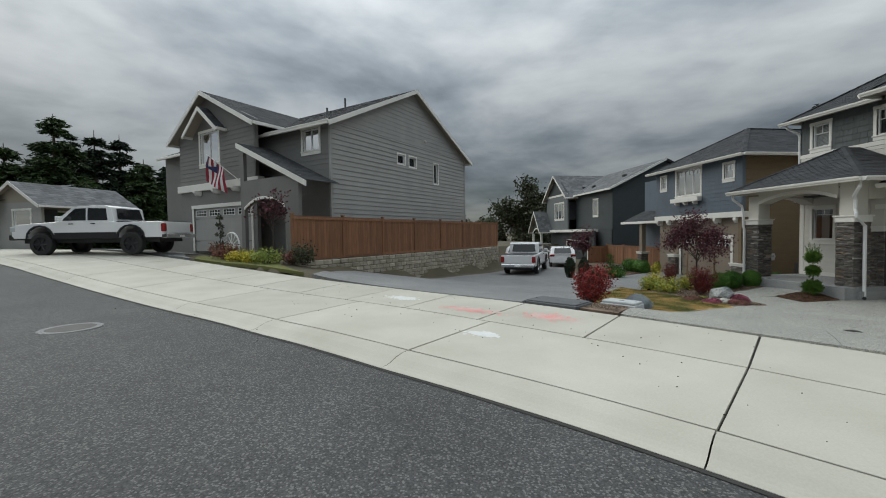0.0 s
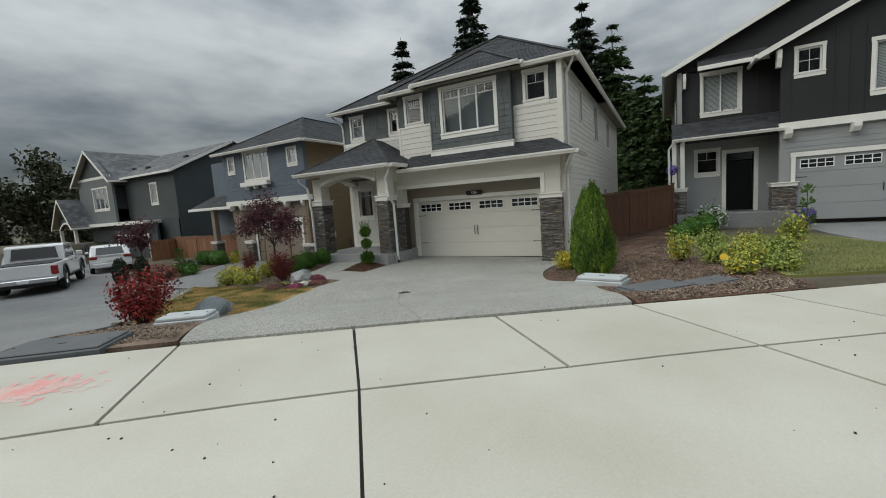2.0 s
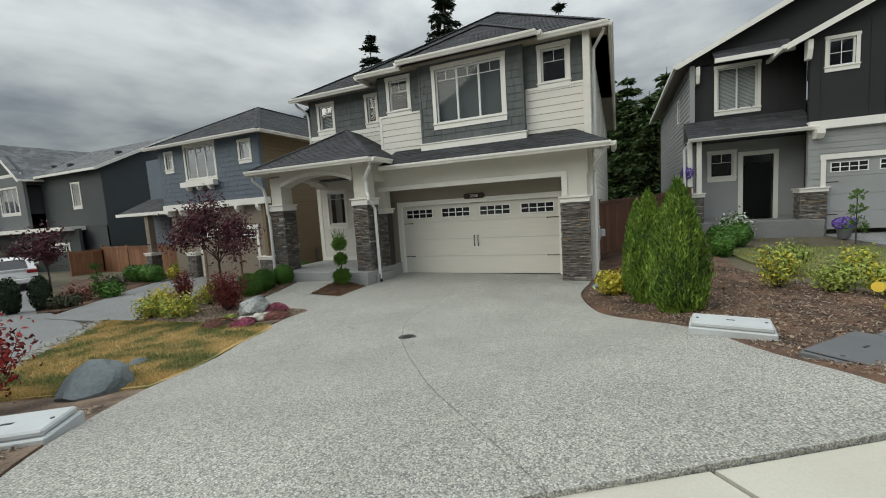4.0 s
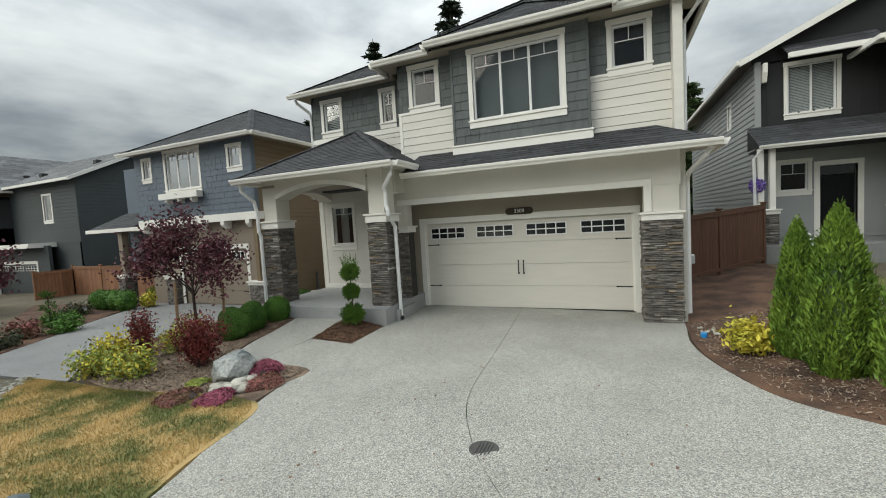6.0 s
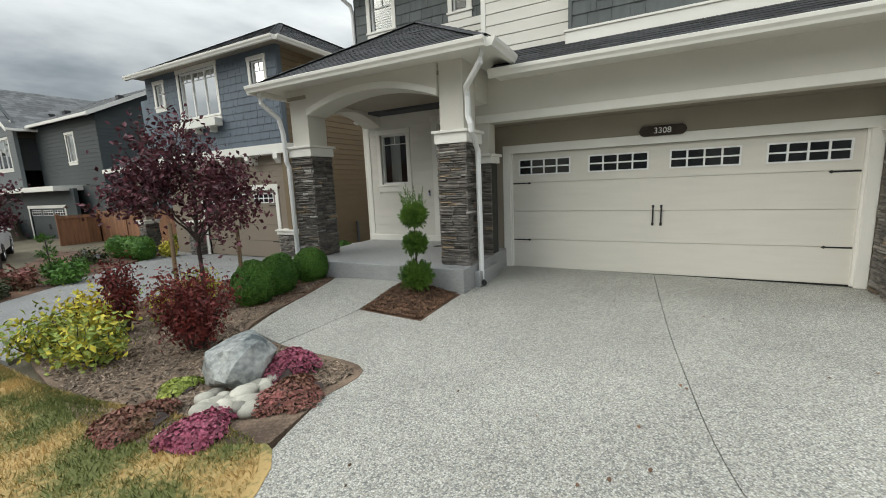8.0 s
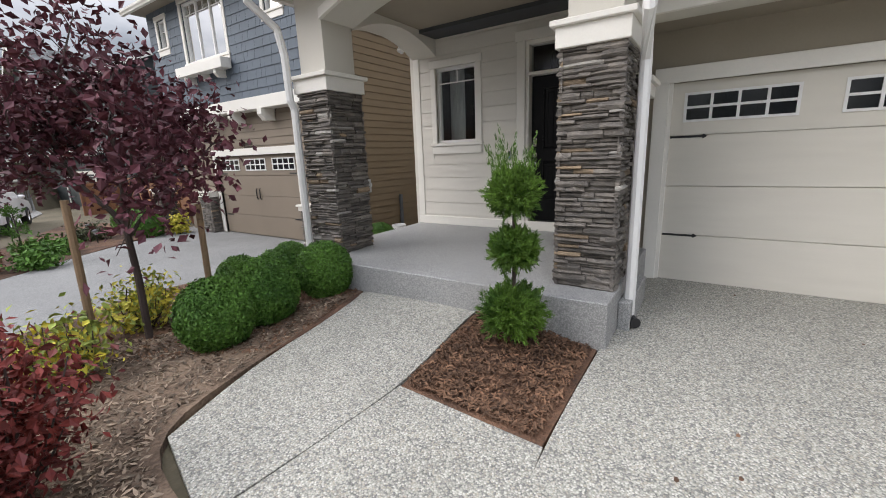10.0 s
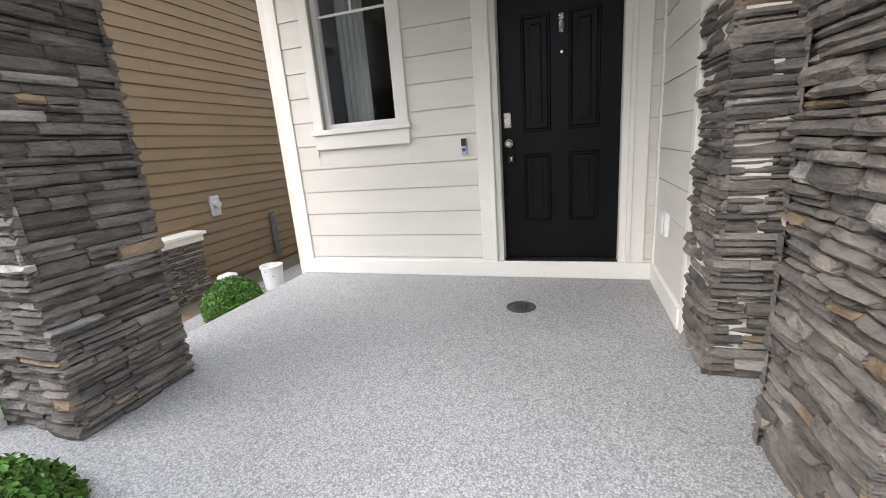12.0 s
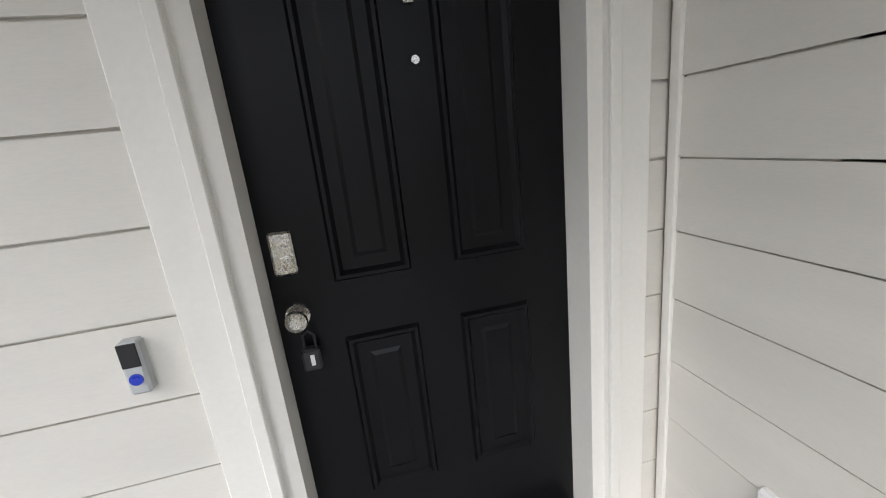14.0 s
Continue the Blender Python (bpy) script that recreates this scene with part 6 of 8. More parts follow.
roof_side(ps, F4F.pt(-0.4, 1.6, 4.15), F4F.pt(-0.4, -0.1, 4.15), F4F.pt(3.8, -0.1, 6.0), F4F.pt(3.8, 1.6, 6.0), 0.22, 0.34, seed=130)
pr4 = part("porch_roof", ps, M["shingle"], h4)
part("porch_barge", MB().prism(F4F, [(-0.45, 4.1), (3.8, 5.98), (3.8, 5.78), (-0.45, 3.9)], 1.58, 1.64), M["trim"], pr4)
part("porch_wall", arch_face(MB(), F4F, 0.9, 3.5, 3.2, 3.6, 4.4, 1.35, 1.5), M["h4dark"], h4)
part("porch_wall_pier", MB().box(F4F, 0.1, 0.9, 1.35, 1.5, B4, 4.4).box(F4F, 3.5, 3.75, 1.35, 1.5, B4, 5.6), M["h4dark"], h4)
part("porch_arch_trim", arch_face(MB(), F4F, 0.9, 3.5, 3.2, 3.6, 0, 1.49, 1.53, 0.1), M["trim"], h4)
gutter(h4, F4F.pt(-0.4, 0.35, 6.6), F4F.pt(3.6, 0.35, 6.6), -U4)
part("back_body", MB().box(F4S, 0.1, 11.1, -13.4, -13.2, B4, 6.7).box(F4S, 11.0, 11.15, -13.4, -0.16, B4, 6.7), M["h4grey"], h4)
wheel = thing("wagon_wheel", (O4 - U4 * 2.6 - N4 * 3.4), "white spoked wagon wheel leaning by the garage", "wheel")
wc = O4 - U4 * 2.4 - N4 * 3.0 + Z * 1.75
wm = MB()
ring = [wc + (-N4) * math.cos(t) * 0.5 + Z * math.sin(t) * 0.5 for t in (2 * math.pi * j / 24 for j in range(25))]
wm.tube(ring, 0.035, 6)
part("rim", wm, M["white"], wheel)
for j in range(12):
    t = 2 * math.pi * j / 12
    part("spoke", MB().tube([wc, wc + (-N4) * math.cos(t) * 0.49 + Z * math.sin(t) * 0.49], 0.018, 6), M["white"], wheel)
part("hub", MB().disc(wc - U4 * 0.06, U4, 0.08, 0.12, 12), M["white"], wheel)
flag = thing("flag", F4W.pt(5.6, 0.1, 5.0), "red, white and blue striped flag hanging from a wall pole", "flag")
fp0, fp1 = F4W.pt(4.2, 0.15, 4.3), F4W.pt(5.7, 1.0, 5.7)
part("pole", MB().tube([fp0, fp1], 0.018, 6), M["trim"], flag)
for i in range(9):
    a0, a1 = i / 9, (i + 1) / 9
    sm = MB()
    for k in range(8):
        b0, b1 = k / 8, (k + 1) / 8

        def fpt(a, b):
            top = fp1.lerp(fp0, 0.05 + 0.42 * a)
            return top - Z * (1.05 * b) + F4W.u * (0.35 * b * (1 - a)) + F4W.n * 0.06 * math.sin(7 * a + 4 * b)
        sm.quad(fpt(a0, b0), fpt(a1, b0), fpt(a1, b1), fpt(a0, b1))
    part("stripe", sm, M["red"] if i % 2 == 0 else M["white"], flag)
cn = MB()
for k in range(4):
    cn.quad(fpt(0.0, k / 9) + F4W.n * .012, fpt(0.5, k / 9) + F4W.n * .012, fpt(0.5, (k + 1) / 9) + F4W.n * .012, fpt(0.0, (k + 1) / 9) + F4W.n * .012)
part("canton", cn, M["navy"], flag)

_pivot = Vector((0.0, -0.1, 2.05))
SHIFT4 = Matrix.Translation(_pivot) @ Matrix.Scale(1.1, 4) @ Matrix.Translation(-_pivot) @ Matrix.Translation(O4) @ Matrix.Rotation(radians(1.2), 4, "Z") @ Matrix.Translation(-O4)
for ob_ in (h4, wheel, flag):
    ob_.matrix_world = SHIFT4 @ ob_.matrix_world

# the near-black house
h5 = thing("house", (26.0, -4.0, 0.45), "near-black board-and-batten house over light grey siding", "house")
B5 = 0.3
F5, P5, G5 = FX(22.4), FX(22.4), FX(21.05)
UW5 = (-1.45, -0.19, 5.1, 6.66)
u5 = wall(h5, F5, -2.9, 0.75, 4.0, 6.9, [UW5], M["h5dark"], name="upper_wall")
battens(u5, F5, -2.9, 0.7, 4.6, 5.15, M["h5dark"])
battens(u5, F5, -0.06, 0.7, 5.15, 7.0, M["h5dark"])
battens(u5, F5, -2.9, -1.75, 5.15, 7.2, M["h5dark"])
part("gable_wall", MB().prism(F5, [(0.75, 6.85), (0.75, 7.15), (-5.6, 10.15), (-12.0, 7.15), (-12.0, 6.85)], -0.15, 0.0), M["h5dark"], h5)
window(h5, F5, *UW5, bars=(0.5,), trim=0.11, room="room", blind=True)
gable(h5, F5, -12.0, 0.75, 0, -13, 7.2, 10.2, M["shingle"], 0.5, 0.25, seed=140)
eb = MB()
roof_side(eb, (21.6, 0.05, 6.85), (21.6, -2.3, 6.85), (22.2, -2.3, 7.3), (22.2, 0.05, 7.3), 0.2, 0.34, seed=143)
eb_ = part("window_roof", eb, M["shingle"], h5)
part("window_roof_fascia", MB().box(W, 21.52, 21.62, -2.3, 0.05, 6.7, 6.86, 0.004), M["trim"], eb_)
EW5, D5 = (-0.72, 0.04, 2.55, 3.48), (-1.98, -1.03, 0.85, 3.3)
l5 = wall(h5, P5, -2.9, 0.75, B5, 4.0, [EW5, D5], M["h5grey"], name="entry_wall")
planks(l5, P5, -2.9, 0.75, 0.95, 3.9, [(-0.84, 0.16, 2.35, 3.6), (-2.13, -0.88, 0, 3.45)], M["h5grey"], 0.2, False)
window(h5, P5, *EW5, trim=0.1, room="room_shaded", muntin_top=0.6)
d5 = part("front_door", MB().box(P5, -1.93, -1.08, -0.12, -0.08, 0.9, 2.95), M["door"], h5, "black front door")
part("transom", MB().box(P5, -1.93, -1.08, -0.12, -0.09, 3.0, 3.28), M["carglass"], d5)
part("door_casing", MB().box(P5, -2.13, -1.98, -0.1, 0.03, 0.85, 3.3).box(P5, -1.03, -0.88, -0.1, 0.03, 0.85, 3.3).box(P5, -2.13, -0.88, -0.1, 0.035, 3.3, 3.45), M["trim"], d5)
pf5 = MB()
roof_side(pf5, (20.9, 1.0, 3.98), (20.9, -2.75, 3.98), (22.2, -2.75, 4.75), (22.2, 1.0, 4.75), 0.18, 0.34, seed=146)
pr5 = part("porch_roof", pf5, M["shingle"], h5)
part("porch_end", MB().add([(20.95, 0.98, 3.95), (22.2, 0.98, 3.95), (22.2, 0.98, 4.7)], ((0, 1, 2),)), M["h5dark"], pr5)
gutter(h5, (20.9, 1.0, 3.98), (20.9, -2.75, 3.98), (-1, 0, 0))
part("porch_soffit", MB().box(W, 20.95, 22.2, -2.75, 0.95, 3.86, 3.92), M["h5dark"], pr5)
tagged(part("neighbour_porch", MB().box(W, 20.9, 22.2, -3.0, 0.85, 0.1, 0.86, 0.02), M["lane"]), "raised grey concrete porch floor of the dark house", "porch", kind="structure")
for y in (0.62, 0.92):
    part("porch_post", MB().box(W, 21.05, 21.2, y - .08, y + .08, 1.98, 3.9, 0.01), M["trim"], h5)
pier(20.98, 21.5, 0.5, 1.05, 0.3, 1.82, 1.98, 1.98, ("-x", "+y", "-y"), 150, single=True, owner=h5)
pier(20.98, 21.5, -3.05, -2.35, 0.3, 1.78, 1.94, 1.94, ("-x", "+y"), 154, single=True, owner=h5)
downspout(h5, [(20.85, 0.95, 3.86), (21.0, 1.12, 3.6), (21.0, 1.1, 2.1), (20.9, 1.1, 1.85), (20.92, 1.1, 0.6)])
GW5, GB5 = (-3.7, -3.02, 5.85, 6.7), (-7.4, -5.1, 4.9, 6.5)
g5l = wall(h5, G5, -9.2, -2.55, B5, 4.0, [(-8.0, -3.03, 0, 2.86)], M["h5grey"], name="garage_wall")
planks(g5l, G5, -9.2, -2.55, 1.0, 3.95, [(-8.2, -2.85, 0, 3.05)], M["h5grey"], 0.2, False)
garage(h5, G5, -8.0, -3.03, 0.48, 2.84, M["h5grey"], groups=4)
gu5 = wall(h5, G5, -9.2, -2.55, 4.0, 7.0, [GW5, GB5], M["h5dark"], name="garage_upper_wall")
battens(gu5, G5, -4.9, -3.85, 4.15, 7.2, M["h5dark"])
battens(gu5, G5, -2.88, -2.6, 4.15, 6.4, M["h5dark"])
part("gable_wall", MB().prism(G5, [(-2.55, 7.0), (-9.2, 7.0), (-5.9, 8.5)], -0.15, 0), M["h5dark"], h5)
part("floor_band", MB().box(G5, -9.3, -2.5, -0.05, 0.2, 3.85, 4.12, 0.005), M["trim"], h5)
for u in (-2.75, -4.6, -6.4, -8.2):
    bracket(h5, G5, u, 3.85, 0.22, 0.3, 0.4)
window(h5, G5, *GW5, trim=0.1, room="room_shaded", grid=(2, 2))
window(h5, G5, *GB5, bars=(0.33, 0.67), trim=0.12, room="room", blind=True)
gable(h5, G5, -9.4, -2.2, 0, -6, 6.9, 8.6, M["shingle"], 0.4, 0.25, seed=156)
bracket(h5, G5, -2.45, 6.75, 0.14, 0.6, 0.3)
bracket(h5, F5, 0.5, 6.8, 0.12, 0.6, 0.35)
part("number_plate", MB().box(G5, -6.5, -5.7, 0.0, 0.03, 3.05, 3.22, 0.01), M["bronze"], h5)
F5S = FY(0.75, 1)
s5 = wall(h5, F5S, 22.2, 34, B5, 6.9, [(25.2, 25.7, 5.3, 6.2)], M["h5grey"], name="side_wall")
planks(s5, F5S, 22.2, 34, B5 + .2, 6.85, [(25.1, 25.8, 5.2, 6.3)], M["h5grey"], 0.19, False, joint=20, proud=0.03, slit=0.022)
window(h5, F5S, 25.2, 25.7, 5.3, 6.2, trim=0.07, sill=False, room="room_shaded")
part("back_body", MB().box(W, 33.8, 34, -12, 0.7, B5, 6.9).box(W, 21.1, 34, -12, -11.8, B5, 6.9), M["h5grey"], h5)

# small far house beyond the pickup
h6 = thing("house", (-28, 30, 1.4), "low grey gabled house in the distance", "house")
F6 = Frame((-21.5, 27.0, 0), (-0.93, 0.36, 0), (-0.36, -0.93, 0))
wall(h6, F6, 0, 9, 1.0, 4.4, [(0.9, 2.4, 2.6, 3.9)], M["h4grey"], name="front_wall")
window(h6, F6, 0.9, 2.4, 2.6, 3.9, trim=0.1, room="room", blind=True)
part("gable_wall", MB().prism(F6, [(0, 4.4), (4.4, 4.4), (2.0, 5.6)], -0.15, 0), M["taupe"], h6)
gable(h6, F6, 0, 4.2, 0, -6, 4.4, 5.7, M["shingle_grey"], 0.35, 0.25, seed=160)
r6 = MB()
roof_side(r6, F6.pt(9.5, 1.2, 4.2), F6.pt(3.0, 1.2, 4.2), F6.pt(3.0, -4, 6.0), F6.pt(9.5, -4, 6.0), 0.25, 0.34, seed=163)
part("roof", r6, M["shingle_grey"], h6)
part("lower_wing", MB().box(F6, 4.2, 9.0, 0, 1.0, 1.0, 4.2), M["h2blue"], h6)

# ---- fences and the block wall ----


def board_fence(name, a, b, z_of, height, material, label, post=2.4, board=0.14, side=1):
    a, b = Vector((*a, 0)), Vector((*b, 0))
    w = (b - a).normalized()
    F = Frame(a, w, w.cross(Z) * side)
    ln = (b - a).length
    f = thing(name, a + Z * z_of(0), label, "fence")
    k = max(1, round(ln / post))
    for i in range(k + 1):
        u = ln * i / k
        z = z_of(u)
        part("post", MB().box(F, u - .05, u + .05, -.05, .05, z - 0.05, z + height + .06, .006).box(F, u - .07, u + .07, -.07, .07, z + height + .06, z + height + .1, .008), material, f)
    for i in range(k):
        u0, u1 = ln * i / k + .05, ln * (i + 1) / k - .05
        za, zb = z_of(u0), z_of(u1)
        for dz, h in ((0.04, .1), (height - .12, .1), (height - .01, .035)):
            v = [F.pt(u0, -.03, za + dz), F.pt(u1, -.03, zb + dz), F.pt(u1, .045, zb + dz), F.pt(u0, .045, za + dz), F.pt(u0, -.03, za + dz + h), F.pt(u1, -.03, zb + dz + h), F.pt(u1, .045, zb + dz + h), F.pt(u0, .045, za + dz + h)]
            part("rail", MB().add(v, ((0, 1, 2, 3), (4, 7, 6, 5), (0, 4, 5, 1), (3, 2, 6, 7), (0, 3, 7, 4), (1, 5, 6, 2))), material, f)
        n = max(1, int((u1 - u0) / board))
        for j in range(n):
            p, q = u0 + (u1 - u0) * j / n + .003, u0 + (u1 - u0) * (j + 1) / n - .003
            z = (z_of(p) + z_of(q)) / 2
            part("board", MB().box(F, p, q, -.012, .012, z + .03, z + height - .02), material, f)
    return f


board_fence("fence", tuple(WALL_A - WALL_N * 0.12), tuple(WALL_B - WALL_N * 0.12), lambda u: 1.1, 1.75, M["cedar"], "stained cedar board fence on a block wall")
board_fence("fence", (17.2, 4.02), (20.6, 1.0), lambda u: 0.15 + 0.05 * u, 1.75, M["cedar_dark"], "dark brown board fence between two houses")
board_fence("fence", (17.2, 31.5), (17.2, 24.2), lambda u: -0.75, 1.75, M["cedar"], "brown board fence beside the blue house")
board_fence("fence", (15.6, 31.5), (17.2, 31.5), lambda u: -0.85, 1.75, M["cedar"], "brown board fence beside the blue house")

wl_ob = tagged(new("retaining_wall"), "low retaining wall of pale split-face blocks", "retaining wall", kind="structure")
FW = Frame((*WALL_A, 0), (*WALL_W, 0), (*WALL_N, 0))
rngb = random.Random(5)
LW = (WALL_B - WALL_A).length
part("wall_core", MB().box(FW, 0, LW, -0.3, -0.06, -1.2, 1.08), M["block"], wl_ob)
for r in range(9):
    z1 = 1.1 - 0.2 * r
    u = -0.22 * (r % 2)
    while u < LW:
        p = WALL_A + WALL_W * max(u, 0)
        gz = min(ground(*(p + WALL_N * 0.6)), ground(*(p + WALL_W * 0.45 + WALL_N * 0.6)))
        if z1 > gz - 0.15:
            a, b, c, d = max(u, 0) + .004, min(u + .45, LW) - .004, z1 - .196, z1
            if b - a > .03:
                j = lambda s: rngb.uniform(-s, s)
                e = .03
                v = [FW.pt(a, -.1, c), FW.pt(b, -.1, c), FW.pt(b, -.1, d), FW.pt(a, -.1, d), FW.pt(a, .0, c), FW.pt(b, .0, c), FW.pt(b, .0, d), FW.pt(a, .0, d)]
                v += [FW.pt(a + e, .035 + j(.015), c + e), FW.pt((a + b) / 2, .05 + j(.015), c + e), FW.pt(b - e, .035 + j(.015), c + e), FW.pt(b - e, .035 + j(.015), d - e), FW.pt((a + b) / 2, .05 + j(.015), d - e), FW.pt(a + e, .035 + j(.015), d - e)]
                part("block", MB().add(v, ((0, 1, 5, 4), (1, 2, 6, 5), (2, 3, 7, 6), (3, 0, 4, 7), (4, 5, 10, 9, 8), (5, 6, 11, 10), (6, 7, 13, 12, 11), (7, 4, 8, 13), (8, 9, 12, 13), (9, 10, 11, 12))), M["block"], wl_ob)
        u += .45

# ---- plants ----


def leafy(pts, dirs, size, rng, aspect=1.7, flat=0.5, jitter=0.9):
    """Small bent leaves at the points, each lying more or less across its direction. Arrays in, one mesh out."""
    n = len(pts)
    d = dirs / (np.linalg.norm(dirs, axis=1, keepdims=True) + 1e-9)
    d = d + rng.normal(0, jitter * 0.5, (n, 3))
    d /= np.linalg.norm(d, axis=1, keepdims=True)
    t = rng.normal(0, 1, (n, 3))
    a = np.cross(d, t)
    a /= np.linalg.norm(a, axis=1, keepdims=True) + 1e-9
    b = np.cross(d, a)
    s = size * rng.uniform(0.6, 1.3, (n, 1))
    v = np.stack([pts - a * s * aspect * 0.5, pts + b * s * 0.5 + d * s * 0.12, pts + a * s * aspect * 0.5 - d * s * 0.1, pts - b * s * 0.5 + d * s * 0.12], 1).reshape(-1, 3)
    mb = MB()
    mb.v = [tuple(p) for p in v.tolist()]
    mb.f = [(4 * i, 4 * i + 1, 4 * i + 2, 4 * i + 3) for i in range(n)]
    return mb


def blob(mb, c, r, seed, rough=0.12, sides=14):
    """A lumpy rounded mass."""
    rng = random.Random(seed)
    c = Vector(c)
    ph = [rng.uniform(0, 6.3) for _ in range(6)]
    vs, fs = [], []
    m = sides // 2
    for i in range(m + 1):
        th = math.pi * i / m
        for j in range(sides):
            t = 2 * math.pi * j / sides
            k = 1 + rough * (math.sin(2 * t + ph[0] + 3 * th) + 0.6 * math.sin(5 * t + ph[1]) * math.sin(4 * th + ph[2])) * math.sin(th)
            vs.append(c + Vector((r[0] * math.sin(th) * math.cos(t) * k, r[1] * math.sin(th) * math.sin(t) * k, r[2] * math.cos(th) * k)))
    for i in range(m):
        for j in range(sides):
            fs.append((i * sides + j, i * sides + (j + 1) % sides, (i + 1) * sides + (j + 1) % sides, (i + 1) * sides + j))
    return mb.add(vs, fs)


def ball_points(rng, n, c, r, thick=0.12, lump=0.06):
    d = rng.normal(0, 1, (n, 3))
    d /= np.linalg.norm(d, axis=1, keepdims=True)
    k = 1 - rng.uniform(0, thick, (n, 1)) + lump * np.sin(9 * d[:, :1] + 4) * np.sin(8 * d[:, 1:2]) + rng.normal(0, 0.025, (n, 1))
    return np.array(c) + d * k * np.array(r), d


def round_bush(name, at, r, material, label, category="shrub", n=2600, leaf_size=0.03, seed=1, inner=0.86, group="", jitter=1.0, lump=0.06, thick=0.14):
    rng = np.random.default_rng(seed)
    t = thing(name, at, label, category, group)
    c = (at[0], at[1], at[2] + r[2] * 0.92)
    core = MB()
    blob(core, c, [x * inner for x in r], seed)
    core.tube([(at[0], at[1], at[2] - 0.05), (at[0], at[1], at[2] + r[2] * 0.6)], 0.025, 6)
    part("branch_mass", core, material, t)
    p, d = ball_points(rng, n, c, r, thick, lump)
    keep = p[:, 2] > at[2] + 0.01
    part("foliage", leafy(p[keep], d[keep], leaf_size, rng, jitter=jitter), material, t)
    return t


def loose_shrub(name, at, w, h, material, label, n=1800, leaf_size=0.045, seed=1, stems=14, upright=0.5, mix=None, category="shrub", aspect=1.9):
    """An open shrub: stems fan out of the ground, with leaves along them."""
    rng = np.random.default_rng(seed)
    t = thing(name, at, label, category)
    sm = MB()
    P, D = [], []
    per = n // stems
    for i in range(stems):
        a = 2 * math.pi * (i / stems + rng.uniform(-.03, .03))
        rad = w * 0.5 * rng.uniform(0.25, 1.0)
        top = np.array((math.cos(a) * rad, math.sin(a) * rad, h * rng.uniform(0.65, 1.0) * (1 - 0.35 * (rad / (w * .5)) ** 2 * (1 - upright))))
        base = np.array((math.cos(a), math.sin(a), 0)) * w * 0.06
        pts = [base + (top - base) * k / 4 + np.array((math.cos(a), math.sin(a), 0)) * 0.12 * w * math.sin(k / 4 * 3.1) * (1 - upright) for k in range(5)]
        sm.tube([tuple(np.array(at) + p) for p in pts], 0.008, 5, 0.003)
        f = rng.uniform(0.25, 1.03, per)
        q = np.stack([np.interp(f, np.linspace(0, 1, 5), [p[k] for p in pts]) for k in range(3)], 1)
        spread = 0.055 + 0.1 * w * (1 - upright) * 0.7
        off = rng.normal(0, spread, (per, 3))
        P.append(np.array(at) + q + off)
        D.append(off + np.array((0, 0, 0.03)))
    part("stem", sm, M["bark_dark"], t)
    P, D = np.concatenate(P), np.concatenate(D)
    ok = P[:, 2] > at[2] + 0.01
    P, D = P[ok], D[ok]
    if mix:
        m = rng.random(len(P)) < 0.4
        part("foliage", leafy(P[~m], D[~m], leaf_size, rng, aspect), material, t)
        part("foliage", leafy(P[m], D[m], leaf_size, rng, aspect), mix, t)
    else:
        part("foliage", leafy(P, D, leaf_size, rng, aspect), material, t)
    return t


def arborvitae(at, h, r, seed, label):
    """A dense upright evergreen of flat sprays, fullest low down, with an uneven tip."""
    rng = np.random.default_rng(seed)
    t = thing("arborvitae", at, label, "evergreen shrub", "evergreens beside the drive")
    core = MB().turned(at, ((r * .5, 0.02), (r * .8, h * .12), (r * .82, h * .3), (r * .66, h * .6), (r * .35, h * .85), (0.02, h * .97)), 12)
    # core is coloured darker than the sprays to paint shade between them
    part("branch_mass", core, M["fir"], t)
    n = 13000
    f = rng.random(n) ** 1.25
    prof = np.interp(f, (0, .1, .28, .55, .8, .93, 1.0), (.55, .9, 1.0, .82, .5, .26, .06)) * r
    a = rng.uniform(0, 2 * math.pi, n)
    lump = 1 + .1 * np.sin(5 * a + 9 * f) + .08 * np.sin(11 * a - 17 * f) + rng.normal(0, .07, n)
    rad = prof * lump * rng.uniform(.84, 1.03, n)
    tips = (rng.random(n) < .05) * rng.uniform(0, .12, n)
    p = np.stack([np.cos(a) * rad, np.sin(a) * rad, f * h * .99 + tips], 1) + np.array(at)
    # sprays stand upright, edge outwards
    out_ = np.stack([np.cos(a), np.sin(a), .2 + 0 * a], 1)
    up_ = np.stack([.4 * np.cos(a), .4 * np.sin(a), 1 + 0 * a], 1) + rng.normal(0, .3, (n, 3))
    up_ /= np.linalg.norm(up_, axis=1, keepdims=True)
    side = np.cross(up_, out_ + rng.normal(0, .7, (n, 3)))
    side /= np.linalg.norm(side, axis=1, keepdims=True)
    s = rng.uniform(.6, 1.3, (n, 1))
    v = np.stack([p - up_ * .03 * s, p + side * .012 * s, p + up_ * .05 * s, p - side * .012 * s], 1).reshape(-1, 3)
    mb = MB()
    mb.v, mb.f = [tuple(q) for q in v.tolist()], [(4 * i, 4 * i + 1, 4 * i + 2, 4 * i + 3) for i in range(n)]
    part("foliage", mb, M["cypress"], t)
    return t


